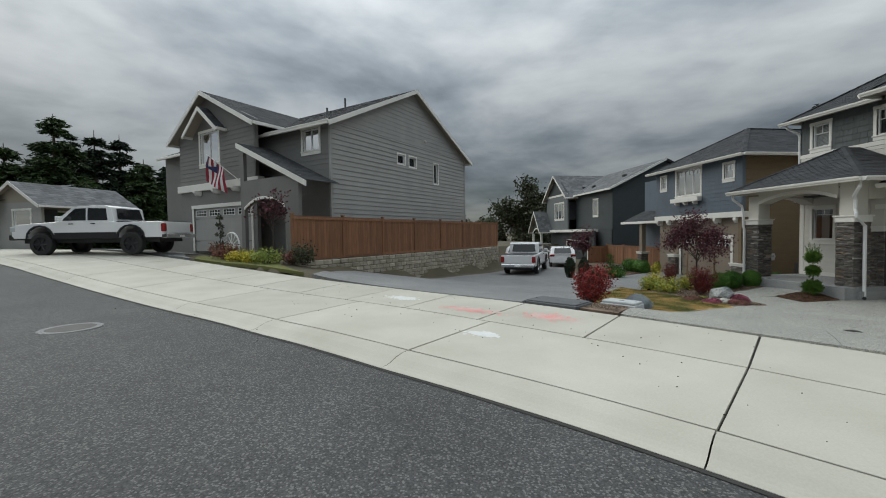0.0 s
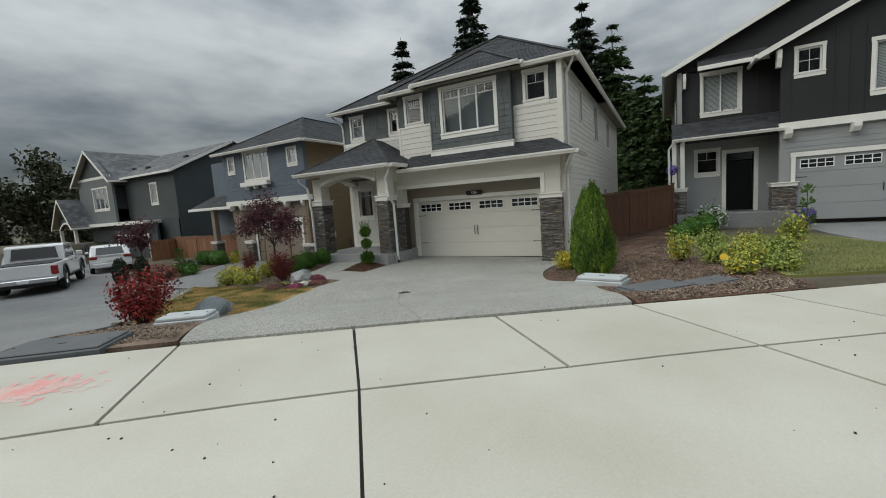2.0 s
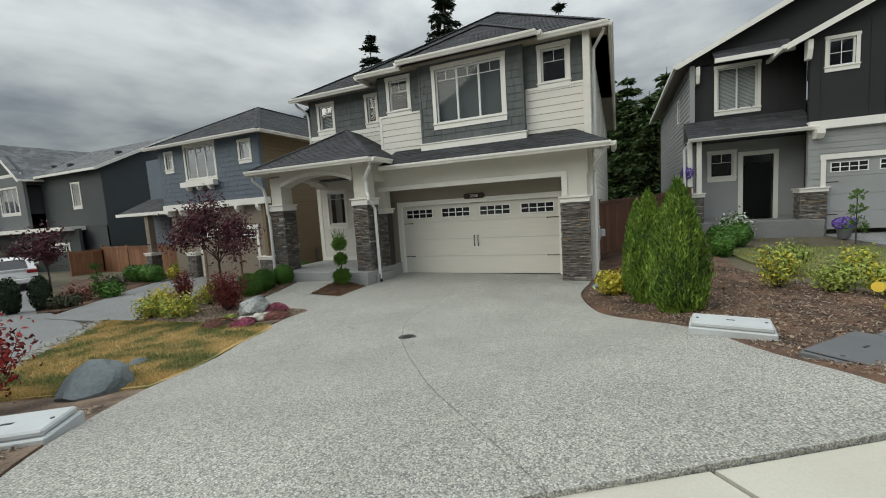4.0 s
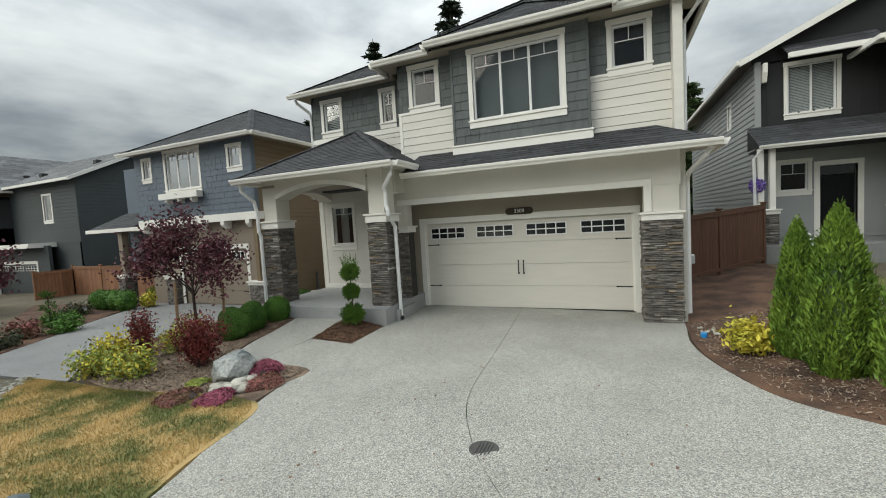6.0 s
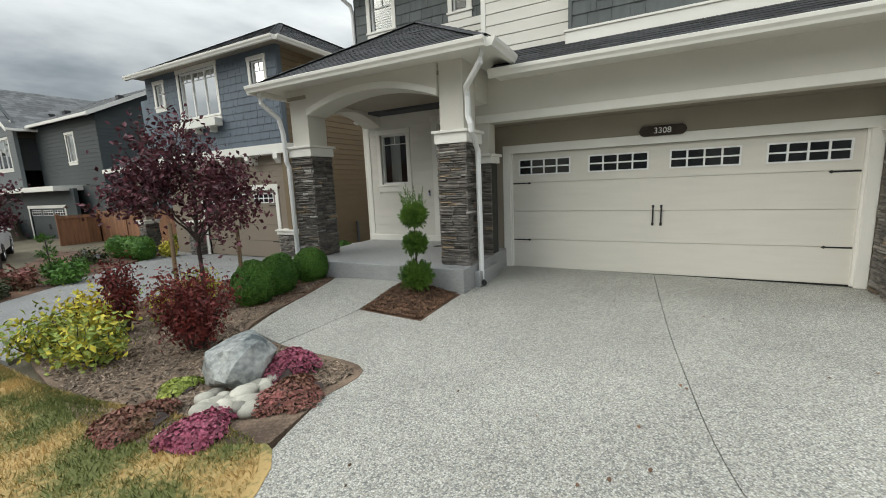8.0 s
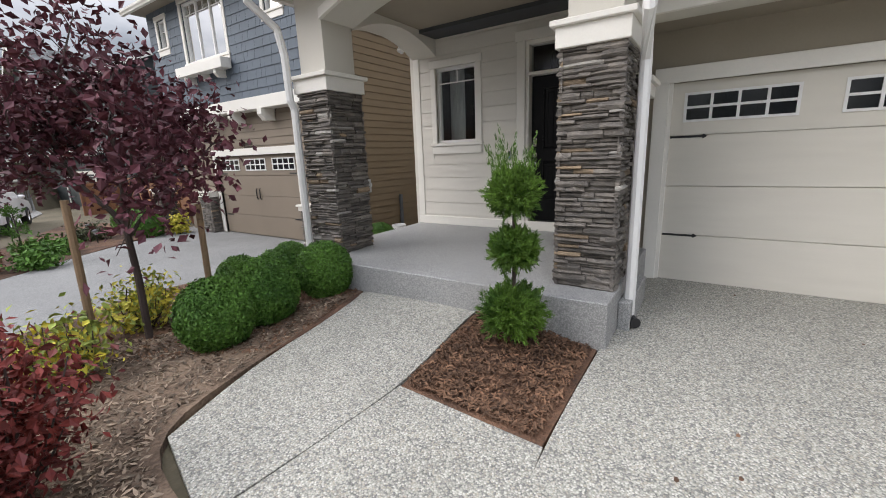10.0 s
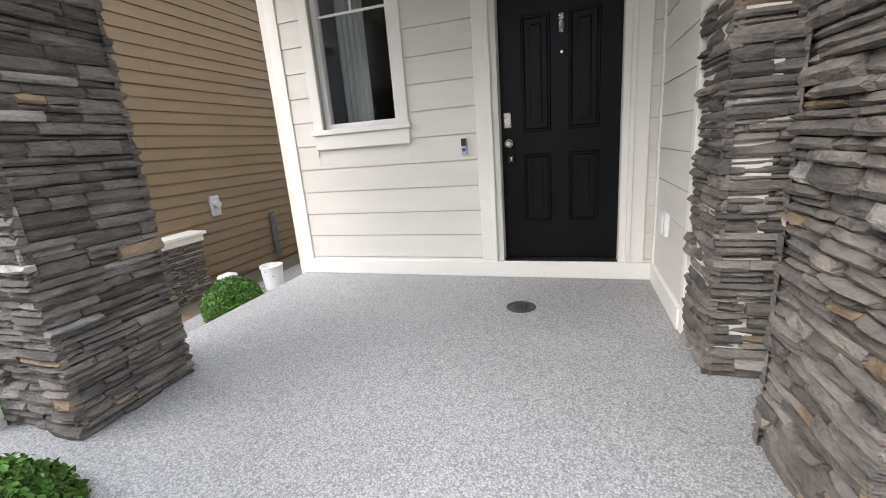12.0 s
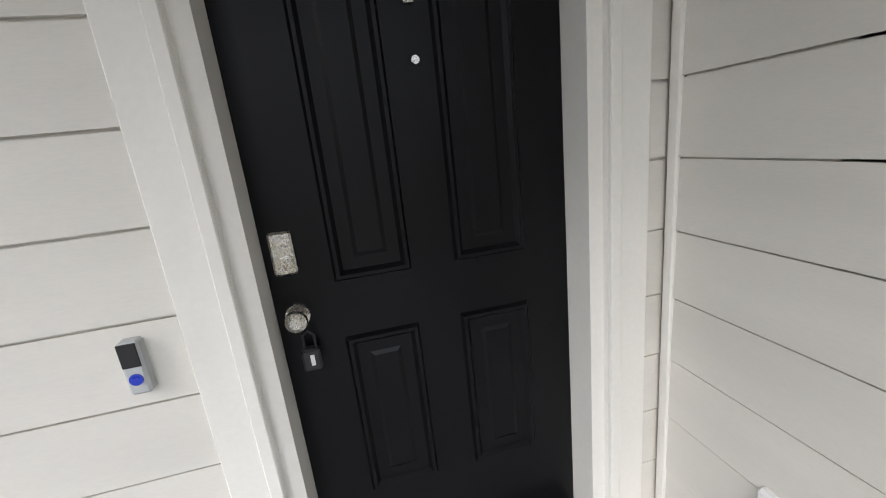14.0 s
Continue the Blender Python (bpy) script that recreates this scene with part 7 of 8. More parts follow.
def needles(p, d, length, width, rng):
    """Pointed sprays that stand out along d."""
    n = len(p)
    d = d / (np.linalg.norm(d, axis=1, keepdims=True) + 1e-9)
    s = np.cross(d, rng.normal(0, 1, (n, 3)))
    s /= np.linalg.norm(s, axis=1, keepdims=True) + 1e-9
    k = rng.uniform(.6, 1.35, (n, 1))
    v = np.stack([p - d * length * .3 * k, p + s * width * k, p + d * length * .7 * k, p - s * width * k], 1).reshape(-1, 3)
    mb = MB()
    mb.v, mb.f = [tuple(q) for q in v.tolist()], [(4 * i, 4 * i + 1, 4 * i + 2, 4 * i + 3) for i in range(n)]
    return mb


def pompom(at, tufts, material, label, seed, n=2600, spike=0.0):
    """A clipped evergreen in stacked tufts on one stem."""
    rng = np.random.default_rng(seed)
    t = thing("topiary", at, label, "topiary")
    top = max(z for z, r in tufts)
    st = MB().tube([(at[0], at[1], at[2] - .03), (at[0] + .01, at[1], at[2] + top * .5), (at[0], at[1], at[2] + top)], .02, 7, .01)
    part("stem", st, M["bark_dark"], t)
    # each tuft is a ring of feathery sprays that climb outwards from the stem
    for i, (z, r) in enumerate(tufts):
        last = i == len(tufts) - 1
        k = max(30, int(n * (r / .25) ** 1.6 / 26))
        d = rng.normal(0, 1, (k, 3))
        d /= np.linalg.norm(d, axis=1, keepdims=True)
        base = np.array((at[0], at[1], at[2] + z)) + d * np.array((r, r, r * .85)) * rng.uniform(.3, .62, (k, 1))
        sd = d + np.array((0, 0, .55)) + rng.normal(0, .3, (k, 3))
        sd /= np.linalg.norm(sd, axis=1, keepdims=True)
        ln = r * rng.uniform(.35, .62, (k, 1))
        if spike and last:
            up = (rng.random(k) < .12)[:, None]
            sd = np.where(up, sd * .35 + np.array((0, 0, 1.0)), sd)
            ln = np.where(up, spike * rng.uniform(.6, 1.25, (k, 1)), ln)
        m = 46
        f = rng.random((k, m, 1)) ** .85
        p = base[:, None] + sd[:, None] * ln[:, None] * f + rng.normal(0, 1, (k, m, 3)) * (.02 * (1.15 - f))
        dd = sd[:, None] * 1.3 + rng.normal(0, .55, (k, m, 3))
        part("tuft", needles(p.reshape(-1, 3), dd.reshape(-1, 3), .036, .0036 if spike else .007, rng), material, t)
    return t


def limbs(mb, rng, p, d, ln, r, depth, tips, spread=0.6, kids=3):
    """A branching limb; gathers the twig ends."""
    q = [p]
    for k in range(3):
        d = (d + Vector(rng.normal(0, .12, 3))).normalized()
        q.append(q[-1] + d * ln / 3)
    mb.tube(q, r, 6 if r > .02 else 5, r * .62)
    tips.append((q[-1], d))
    tips.append((q[-2], d))
    if depth:
        for i in range(kids):
            nd = (d + Vector(rng.normal(0, spread, 3)) + Z * .12).normalized()
            limbs(mb, rng, q[-1 - (i % 2)], nd, ln * rng.uniform(.6, .82), r * .6, depth - 1, tips, spread, kids)


def broadleaf(name, at, h, w, trunk_h, trunk_r, material, label, seed, n=5000, leaf_size=.06, depth=4, kids=3, bark="bark", stems=1, category="tree", sd=.16, ln=None):
    rng = np.random.default_rng(seed)
    t = thing(name, at, label, category)
    mb = MB()
    tips = []
    base = Vector(at)
    L = ln or (h - trunk_h) * .36
    mb.tube([base - Z * .1, base + Z * trunk_h * .5 + Vector((.02, .01, 0)), base + Z * trunk_h], trunk_r, 8, trunk_r * .8)
    for i in range(5):
        a = 6.283 * i / 5 + rng.uniform(-.3, .3)
        d = Vector((math.cos(a) * w / h * .9, math.sin(a) * w / h * .9, rng.uniform(.8, 1.3))).normalized()
        limbs(mb, rng, base + Z * trunk_h * rng.uniform(.75, 1.0), d, L, trunk_r * .55, depth - 1, tips, .55, kids)
    limbs(mb, rng, base + Z * trunk_h, Vector((0, 0, 1)), L * 1.15, trunk_r * .7, depth - 1, tips, .5, kids)
    part("trunk", mb, M[bark], t)
    T = np.array([tuple(p) for p, d in tips])
    pick = rng.integers(0, len(T), n)
    p = T[pick] + rng.normal(0, sd, (n, 3)) * np.array((1, 1, .8))
    ok = p[:, 2] > at[2] + trunk_h * .55
    part("crown", leafy(p[ok], rng.normal(0, 1, (n, 3))[ok] + np.array((0, 0, .6)), leaf_size, rng, 1.6, jitter=1.2), material, t)
    return t


def conifer(at, h, w, seed, material, label, n_whorl=26, dens=1.0):
    """A tall fir: whorls of drooping boughs with ragged sprays, open between them."""
    rng = np.random.default_rng(seed)
    t = thing("fir_tree", at, label, "conifer")
    tr = MB().tube([(at[0], at[1], at[2] - .3), (at[0], at[1], at[2] + h * .5), (at[0], at[1], at[2] + h)], w * .045, 7, .02)
    P, D = [], []
    for i in range(n_whorl):
        f = .1 + .9 * (i + rng.uniform(-1.2, 1.2)) / n_whorl
        f = min(max(f, .06), .995)
        z = h * f
        R = w * .58 * (1 - f) ** .75 * rng.uniform(.8, 1.15) + .15
        for j in range(rng.integers(8, 12)):
            a = rng.uniform(0, 6.283)
            rr = R * rng.uniform(.5, 1.12)
            m = max(14, int(34 * rr * dens))
            s = rng.uniform(.1, 1, m)
            lift = rng.uniform(-.05, .1)
            droop = -.28 * rr * s ** 1.5 + lift * rr * s
            wd = .1 + .16 * rr * (1 - s)
            q = np.stack([np.cos(a) * rr * s, np.sin(a) * rr * s, z + droop], 1) + rng.normal(0, 1, (m, 3)) * np.stack([wd, wd, wd * .45], 1)
            P.append(q)
            D.append(np.stack([np.cos(a) + rng.normal(0, .6, m), np.sin(a) + rng.normal(0, .6, m), rng.normal(-.25, .3, m)], 1))
            if j % 3 == 0:
                tr.tube([(at[0], at[1], at[2] + z), (at[0] + math.cos(a) * rr * .9, at[1] + math.sin(a) * rr * .9, at[2] + z - .2 * rr)], .02 + .004 * w, 4, .01)
    part("trunk", tr, M["bark"], t)
    P, D = np.concatenate(P) + np.array(at), np.concatenate(D)
    part("crown", needles(P, D, .34 + .008 * h, .05 + .002 * h, rng), material, t)
    return t


def boulder(at, r, material, label, seed, rot=0.0):
    rng = random.Random(seed)
    t = thing("boulder", at, label, "rock")
    bm = bmesh.new()
    bmesh.ops.create_icosphere(bm, subdivisions=3, radius=1.0)
    planes = [(Vector((rng.gauss(0, 1), rng.gauss(0, 1), rng.gauss(0.2, 1))).normalized(), rng.uniform(.62, .9)) for _ in range(13)]
    for v in bm.verts:
        for nrm, k in planes:
            o = v.co.dot(nrm) - k
            if o > 0:
                v.co -= nrm * o * .92
        v.co += Vector([noise.noise(v.co * 2.3 + Vector((seed, i * 7, 0))) for i in range(3)]) * .07
        v.co = Vector((v.co.x * r[0], v.co.y * r[1], v.co.z * r[2]))
    bmesh.ops.rotate(bm, verts=bm.verts, matrix=Euler((0, 0, rot)).to_matrix())
    bmesh.ops.translate(bm, verts=bm.verts, vec=Vector(at) + Z * r[2] * .55)
    d = bpy.data.meshes.new("stone_body")
    bm.to_mesh(d)
    bm.free()
    d.materials.append(material)
    ob = new("stone_body", d)
    ob.parent = t
    ob.matrix_parent_inverse = t.matrix_world.inverted()
    return t


def g3(x, y, lift=0.03):
    return (x, y, ground(x, y) + lift)


# by the porch
for i, (x, y, r) in enumerate(((11.28, 12.88, .32), (11.8, 12.95, .33), (12.5, 12.88, .31), (12.42, 13.62, .3), (12.25, 14.15, .29), (13.3, 14.6, .29), (15.15, 14.45, .3))):
    round_bush("boxwood", g3(x, y, .0), (r, r, r * 1.04), M["boxwood"], "clipped round green boxwood in bark mulch", "shrub", 15000, .018, 200 + i, .86, "boxwoods by the porch", jitter=1.2, lump=.02, thick=.1)
pompom(g3(12.33, 10.55, -.02), ((.3, .26), (.79, .195), (1.2, .215)), M["juniper"], "pompom juniper in three clipped tufts", 220, 13000, .26)
loose_shrub("barberry", g3(9.75, 11.9), .85, .95, M["barberry"], "dark red upright barberry in mulch", 3600, .028, 231, 26, .75)
loose_shrub("barberry", g3(9.84, 13.55), .5, 1.0, M["barberry"], "tall dark red barberry", 1900, .028, 232, 16, .95)
loose_shrub("variegated_shrub", g3(9.1, 13.6), .7, .5, M["lime"], "yellow and green variegated shrub in mulch", 1100, .04, 233, 20, .2, M["gold"])
loose_shrub("variegated_shrub", g3(9.15, 12.65), .65, .5, M["lime"], "yellow-green variegated shrub in mulch", 1100, .04, 234, 20, .2, M["gold"])
loose_shrub("golden_shrub", g3(9.75, 14.25), .6, .6, M["gold"], "bright golden yellow shrub", 1300, .036, 235, 20, .25)
loose_shrub("golden_shrub", g3(11.2, 14.2), .75, .55, M["gold"], "golden yellow shrub by the stakes", 1200, .036, 236, 20, .25, M["lime"])
loose_shrub("variegated_shrub", g3(10.35, 13.3), .55, .6, M["lime"], "pale green variegated shrub", 900, .036, 237, 18, .2, M["gold"])
broadleaf("plum_tree", g3(11.05, 13.75), 3.1, 2.2, 1.2, .035, M["plum"], "young purple-leaved plum tree tied between stakes", 240, 5600, .05, 4, 3, "bark_dark", sd=.14, ln=.6)
for x, y, h in ((10.65, 13.75, 1.4), (11.55, 13.5, 1.25)):
    s = thing("tree_stake", g3(x, y), "brown round timber tree stake", "stake")
    part("stake", MB().tube([g3(x, y, -.1), (x + .03, y, ground(x, y) + h)], .032, 8, .03), M["stake"], s)
boulder(g3(9.5, 10.76), (.42, .33, .3), M["rock_white"], "pale veined angular boulder beside the drive", 251, .6)
boulder(g3(5.75, 9.1, -.04), (.47, .36, .28), M["rock"], "blue-grey angular boulder at the lawn edge", 252, .4)
boulder(g3(6.6, 9.9, -.05), (.16, .14, .1), M["rock"], "small grey stone in the mulch", 253, .4)
rngc = random.Random(9)
cob_v = []
for i in range(44):
    x, y = 9.12 + rngc.gauss(0, .25), 10.36 + rngc.gauss(0, .17)
    r = rngc.uniform(.05, .095)
    c = thing("cobble", (x, y, ground(x, y) + .03), "smooth pale river cobble in a small pile", "stone", "river cobbles")
    part("stone_body", blob(MB(), (x, y, ground(x, y) + .035 + r * .4 + rngc.uniform(0, .04)), (r * rngc.uniform(.9, 1.4), r, r * .62), 300 + i, .05, 12), M["cobble"], c, smooth=True)


def mat_plant(x, y, w, h, material, label, seed, n=1100):
    rng = np.random.default_rng(seed)
    t = thing("heather", g3(x, y), label, "ground cover")
    core = blob(MB(), (x, y, ground(x, y) + .04), (w * .46, w * .36, h * .8), seed, .15)
    part("branch_mass", core, M["bark_dark"], t)
    a, f = rng.uniform(0, 6.283, n), rng.random(n) ** .5
    lump = 1 + .18 * np.sin(3 * a + seed)
    p = np.stack([x + np.cos(a) * f * w * .52 * lump, y + np.sin(a) * f * w * .42 * lump, ground(x, y) + .04 + h * np.sqrt(np.clip(1 - f * f, 0, 1)) * rng.uniform(.75, 1.1, n)], 1)
    part("foliage", leafy(p, np.stack([np.cos(a) * f, np.sin(a) * f, 1 + 0 * a], 1), .026, rng, 1.5), material, t)


mat_plant(9.75, 10.42, .55, .2, M["heather"], "mound of pink heather beside the drive", 401, 1800)
mat_plant(9.35, 10.02, .62, .12, M["heather_dull"], "low faded pink heather at the drive edge", 402, 1500)
mat_plant(8.72, 10.2, .5, .12, M["heather"], "low pink heather by the cobbles", 403, 1400)
mat_plant(8.6, 10.8, .55, .12, M["heather_dull"], "low faded heather on the bed edge", 404, 1400)
mat_plant(9.1, 11.1, .35, .08, M["lime"], "flat green ground cover in mulch", 405, 700)

# by the pavement
loose_shrub("red_shrub", g3(4.8, 9.65), 1.05, 1.0, M["redmaple"], "scarlet and dark red cut-leaf shrub", 3000, .036, 260, 30, .45, M["barberry"])


def lid(name, x, y, w, d, h, rot, material, label, lift=0.03):
    t = thing(name, g3(x, y, lift), label, "utility box")
    F = Frame((x, y, ground(x, y) + lift), (math.cos(rot), math.sin(rot), 0), (-math.sin(rot), math.cos(rot), 0))
    part("box_rim", MB().box(F, -w / 2, w / 2, -d / 2, d / 2, -.1, h * .55, .012), material, t)
    part("box_lid", MB().box(F, -w / 2 + .025, w / 2 - .025, -d / 2 + .025, d / 2 - .025, h * .55, h, .015), material, t)
    part("lid_slot", MB().box(F, -.04, .04, -.012, .012, h + .0005, h + .004), M["black"], t)
    for s in (-1, 1):
        part("lid_bolt", MB().turned(F.pt(s * (w / 2 - .08), 0, h - .001), ((.016, 0), (.016, .006), (.01, .008)), 10), M["iron"], t)


lid("utility_box", 4.5, 7.7, .75, .45, .12, -.95, M["util"], "pale grey plastic utility box lid in mulch")
lid("utility_vault", 2.9, 7.25, 1.1, .65, .05, -.9, M["util_dark"], "flat dark grey utility vault lid by the pavement")
lid("utility_box", 8.52, 2.28, .8, .46, .13, 1.39, M["util"], "pale grey plastic utility box with sloping lid")
lid("utility_vault", 7.75, 1.45, .95, .55, .05, -.75, M["util_dark"], "flat dark utility vault lid in the bed")
lid("utility_vault", 8.55, .7, .85, .45, .04, -.7, M["util_dark"], "low dark vault lid half under mulch")
arborvitae(g3(11.75, 3.1, 0), 1.8, .25, 271, "slim green arborvitae in the bark bed")
arborvitae(g3(11.05, 2.95, 0), 1.95, .33, 272, "broad green arborvitae in the bark bed")
arborvitae(g3(10.05, 2.62, 0), 1.95, .39, 273, "full rounded green arborvitae in the bark bed")
loose_shrub("golden_shrub", g3(11.95, 3.55), .5, .45, M["gold"], "small bright yellow shrub beside the drive", 1500, .045, 261, 18, .3)
for i, (x, y, w, h) in enumerate(((11.5, 1.0, .5, .7), (11.1, .4, .45, .4), (10.7, -.05, .5, .4), (11.0, -.6, .5, .5), (12.1, -1.05, .5, .95), (13.2, .3, .6, .6), (9.7, .15, .35, .25), (10.0, -.5, .45, .3), (12.4, -.4, .5, .5))):
    loose_shrub("spirea", g3(x, y), w, h, M["lime"], "yellow-green spirea in weathered mulch", 1100, .036, 280 + i, 18, .3, M["gold"] if i % 2 == 0 else None)
for i, (x, y, r) in enumerate(((17.5, .5, .35), (18.4, .0, .38), (16.0, .9, .3), (19.2, .4, .32))):
    round_bush("green_shrub", g3(x, y, 0), (r, r, r), M["boxwood"], "low rounded green shrub by the dark house", "shrub", 900, .05, 290 + i, .85)
loose_shrub("hydrangea", g3(20.1, -.3), 1.0, .9, M["boxwood"], "white-flowered shrub beside a porch", 1400, .06, 296, 20, .3, M["petal_white"])
hb = thing("flower_pot", g3(19.6, -3.0), "pot of violet flowers with yellow-green leaves", "potted plant")
part("pot", MB().turned(g3(19.6, -3.0), ((.14, 0), (.2, .3), (.21, .32)), 14), M["util_dark"], hb)
rp = np.random.default_rng(5)
pp, pd_ = ball_points(rp, 500, g3(19.6, -3.0, .5), (.3, .3, .2))
part("flowers", leafy(pp, pd_, .05, rp), M["petal_purple"], hb)
hb2 = thing("hanging_basket", (21.1, .95, 2.9), "hanging basket of violet flowers", "potted plant")
pp, pd_ = ball_points(rp, 420, (21.15, 1.0, 2.75), (.22, .22, .25))
part("flowers", leafy(pp, pd_, .05, rp), M["petal_purple"], hb2)
part("hook", MB().tube([(21.15, 1.0, 3.0), (21.15, 1.0, 3.9)], .006, 5), M["black"], hb2)
pompom(g3(18.3, -2.75), ((.5, .3), (.95, .24), (1.35, .2)), M["juniper"], "pompom conifer in the neighbour's bed", 298, 700)
yp = thing("yellow_marker", g3(10.1, .35), "small yellow plastic flag marker in mulch", "marker")
part("wire", MB().tube([g3(10.1, .35), (10.1, .35, ground(10.1, .35) + .25)], .004, 5), M["chrome"], yp)
part("plate", MB().disc((10.1, .35, ground(10.1, .35) + .25), (-.8, .5, .2), .07, .006, 12), M["yellow"], yp)
bc = thing("valve_cap", g3(12.95, 3.95, .02), "blue plastic valve cap among pebbles", "valve")
part("cap", MB().turned(g3(12.95, 3.95, .01), ((.05, 0), (.05, .07), (.035, .09)), 14), M["blueplastic"], bc)
for i in range(16):
    x, y = 13.1 + rngc.uniform(-.1, .45), 3.82 + rngc.uniform(-.12, .12)
    c = thing("pebble", g3(x, y), "small pale pebble beside the drive", "stone", "pebbles by the drive")
    part("stone_body", blob(MB(), g3(x, y, .045), (.04, .03, .022), 350 + i, .05, 8), M["cobble"], c, smooth=True)

# by the lane and the neighbours
for i, (x, y) in enumerate(((9.15, 20.7), (9.7, 20.2))):
    round_bush("column_shrub", g3(x, y, 0), (.28, .28, .6), M["pine"], "dark green columnar shrub by the lane", "shrub", 1500, .05, 310 + i, .85)
for i, y in enumerate((22.2, 22.75, 23.3, 23.85)):
    round_bush("boxwood", g3(14.4, y, 0), (.36, .36, .42), M["boxwood"], "clipped green boxwood before the blue house", "shrub", 800, .05, 320 + i, .88, "boxwoods by the blue house")
tagged(sheet("planting_bed", [(9.5, 18.9), (10.44, 19.4), (12.9, 21.35), (15.6, 23.2)], [(9.3, 19.6), (10.4, 21.6), (12.2, 25.0), (14.5, 29.0)], 16, 8, M["mulch"], lift=.04), "bed of brown bark mulch between two drives", "planting bed", kind="structure")
for i, (x, y, w, h, m) in enumerate(((10.1, 19.8, .8, .4, "decid"), (10.9, 20.7, .8, .5, "heather_dull"), (11.7, 20.4, .8, .45, "boxwood"), (12.3, 22.0, 1.0, .4, "boxwood"), (13.4, 23.4, .9, .4, "decid"), (14.9, 24.4, .8, .5, "petal_purple"), (15.0, 21.9, .4, .6, "gold"))):
    loose_shrub("low_shrub", g3(x, y), w, h, M[m], "low shrub in the neighbour's bark bed", 700, .06, 330 + i, 14, .2)
pompom(g3(11.6, 20.9), ((.35, .3), (.75, .24), (1.1, .2)), M["boxwood"], "clipped pompom shrub by the neighbour's drive", 339, 700)
broadleaf("plum_tree", g3(11.6, 24.2), 3.0, 1.6, 1.3, .035, M["plum"], "small purple-leaved tree by the blue house", 341, 1500, .08, 3, 3, "bark_dark", sd=.16, ln=.6)
for i, (u, w_, m, h) in enumerate(((-1.0, 1.2, "lime", .5), (-2.0, .9, "gold", .35), (-2.9, .9, "gold", .35), (-3.8, 1.0, "heather_dull", .7), (-4.6, .8, "lime", .5), (-5.4, .9, "heather_dull", .6), (.2, .9, "decid", .9), (-.4, .8, "heather_dull", .5))):
    p = O4 - U4 * (2.3 if i < 4 else 1.6) + N4 * u
    loose_shrub("front_bed_shrub", g3(p.x, p.y), w_, h, M[m], "low shrub before the corner house", 700, .055, 360 + i, 14, .25)
p = O4 - U4 * 1.9 - N4 * 4.9
pompom(g3(p.x, p.y), ((.5, .26), (.95, .22), (1.35, .2), (1.7, .16)), M["decid"], "spiral clipped conifer before the corner house", 370, 600)
p = O4 - U4 * 1.6 - N4 * 1.6
broadleaf("small_tree", g3(p.x, p.y), 3.4, 1.4, 1.4, .03, M["plum"], "thin young tree before the corner house", 371, 500, .07, 3, 3, "bark_dark", sd=.14, ln=.6)

# trees behind the houses
for i, (x, y, h, w, m) in enumerate(((39.1, 25.5, 20.2, 7.5, "pine"), (42.6, 18.9, 24.5, 10.5, "pine"), (45.6, 8.3, 21.5, 9.0, "pine"), (45.9, 5.6, 18.5, 9.0, "fir"), (39.1, 2.6, 11.8, 6.0, "fir"), (37.2, 1.2, 10.0, 5.5, "fir"), (41.1, 4.1, 11.0, 6.0, "fir"), (47.0, 40.4, 16.6, 4.5, "pine"), (43.0, -.5, 13.0, 6.5, "fir"))):
    conifer((x, y, -.5), h, w, 500 + i, M[m], "tall dark conifer behind the houses", 36)
for i, (x, y, h, w, m) in enumerate(((-31.3, 36.4, 9.6, 9.0, "fir"), (-28.5, 37.6, 12.3, 9.5, "fir"), (-33.0, 42.0, 10.5, 8.0, "pine"), (-30.2, 41.8, 11.3, 8.0, "pine"), (-27.6, 40.9, 11.8, 7.5, "pine"), (-27.0, 43.4, 12.0, 7.5, "pine"), (-24.2, 42.2, 9.4, 8.0, "fir"), (-23.6, 45.5, 9.6, 7.5, "pine"), (-22.0, 44.3, 9.0, 7.0, "fir"), (-37.0, 38.0, 11.0, 9.0, "fir"), (-41.0, 37.0, 12.0, 9.0, "pine"), (-19.0, 47.0, 8.5, 7.0, "fir"), (-46.0, 36.0, 12.0, 9.0, "fir"))):
    conifer((x, y, 0.3), h, w, 520 + i, M[m], "dark conifer in the wood behind the street", 26, 1.0)
for i, (x, y, h, w) in enumerate(((-30, -14, 12, 6), (-33, -7, 14, 6.5), (-29, -2, 11, 6), (-34, 4, 14.5, 7), (-30, 9, 12, 6), (-36, 14, 13, 6.5))):
    conifer((x, y, 0.3), h, w, 540 + i, M["pine"], "dark conifer across the street, mirrored in the windows", 24, .5)
broadleaf("maple_tree", (17.5, 54.0, -2.0), 13.5, 9.0, 2.6, .25, M["decid"], "tall spreading leafy tree beyond the last house", 560, 8000, .28, 4, 3, sd=.55, ln=2.9)
for i, (x, y) in enumerate(((13.5, 60), (9, 62), (21, 60), (5, 66), (16, 70))):
    round_bush("thicket", (x, y, -2.5), (3.2, 3.0, 3.0 + (i % 3)), M["decid"], "dark green thicket in the distance", "shrub", 1800, .35, 570 + i, .85)

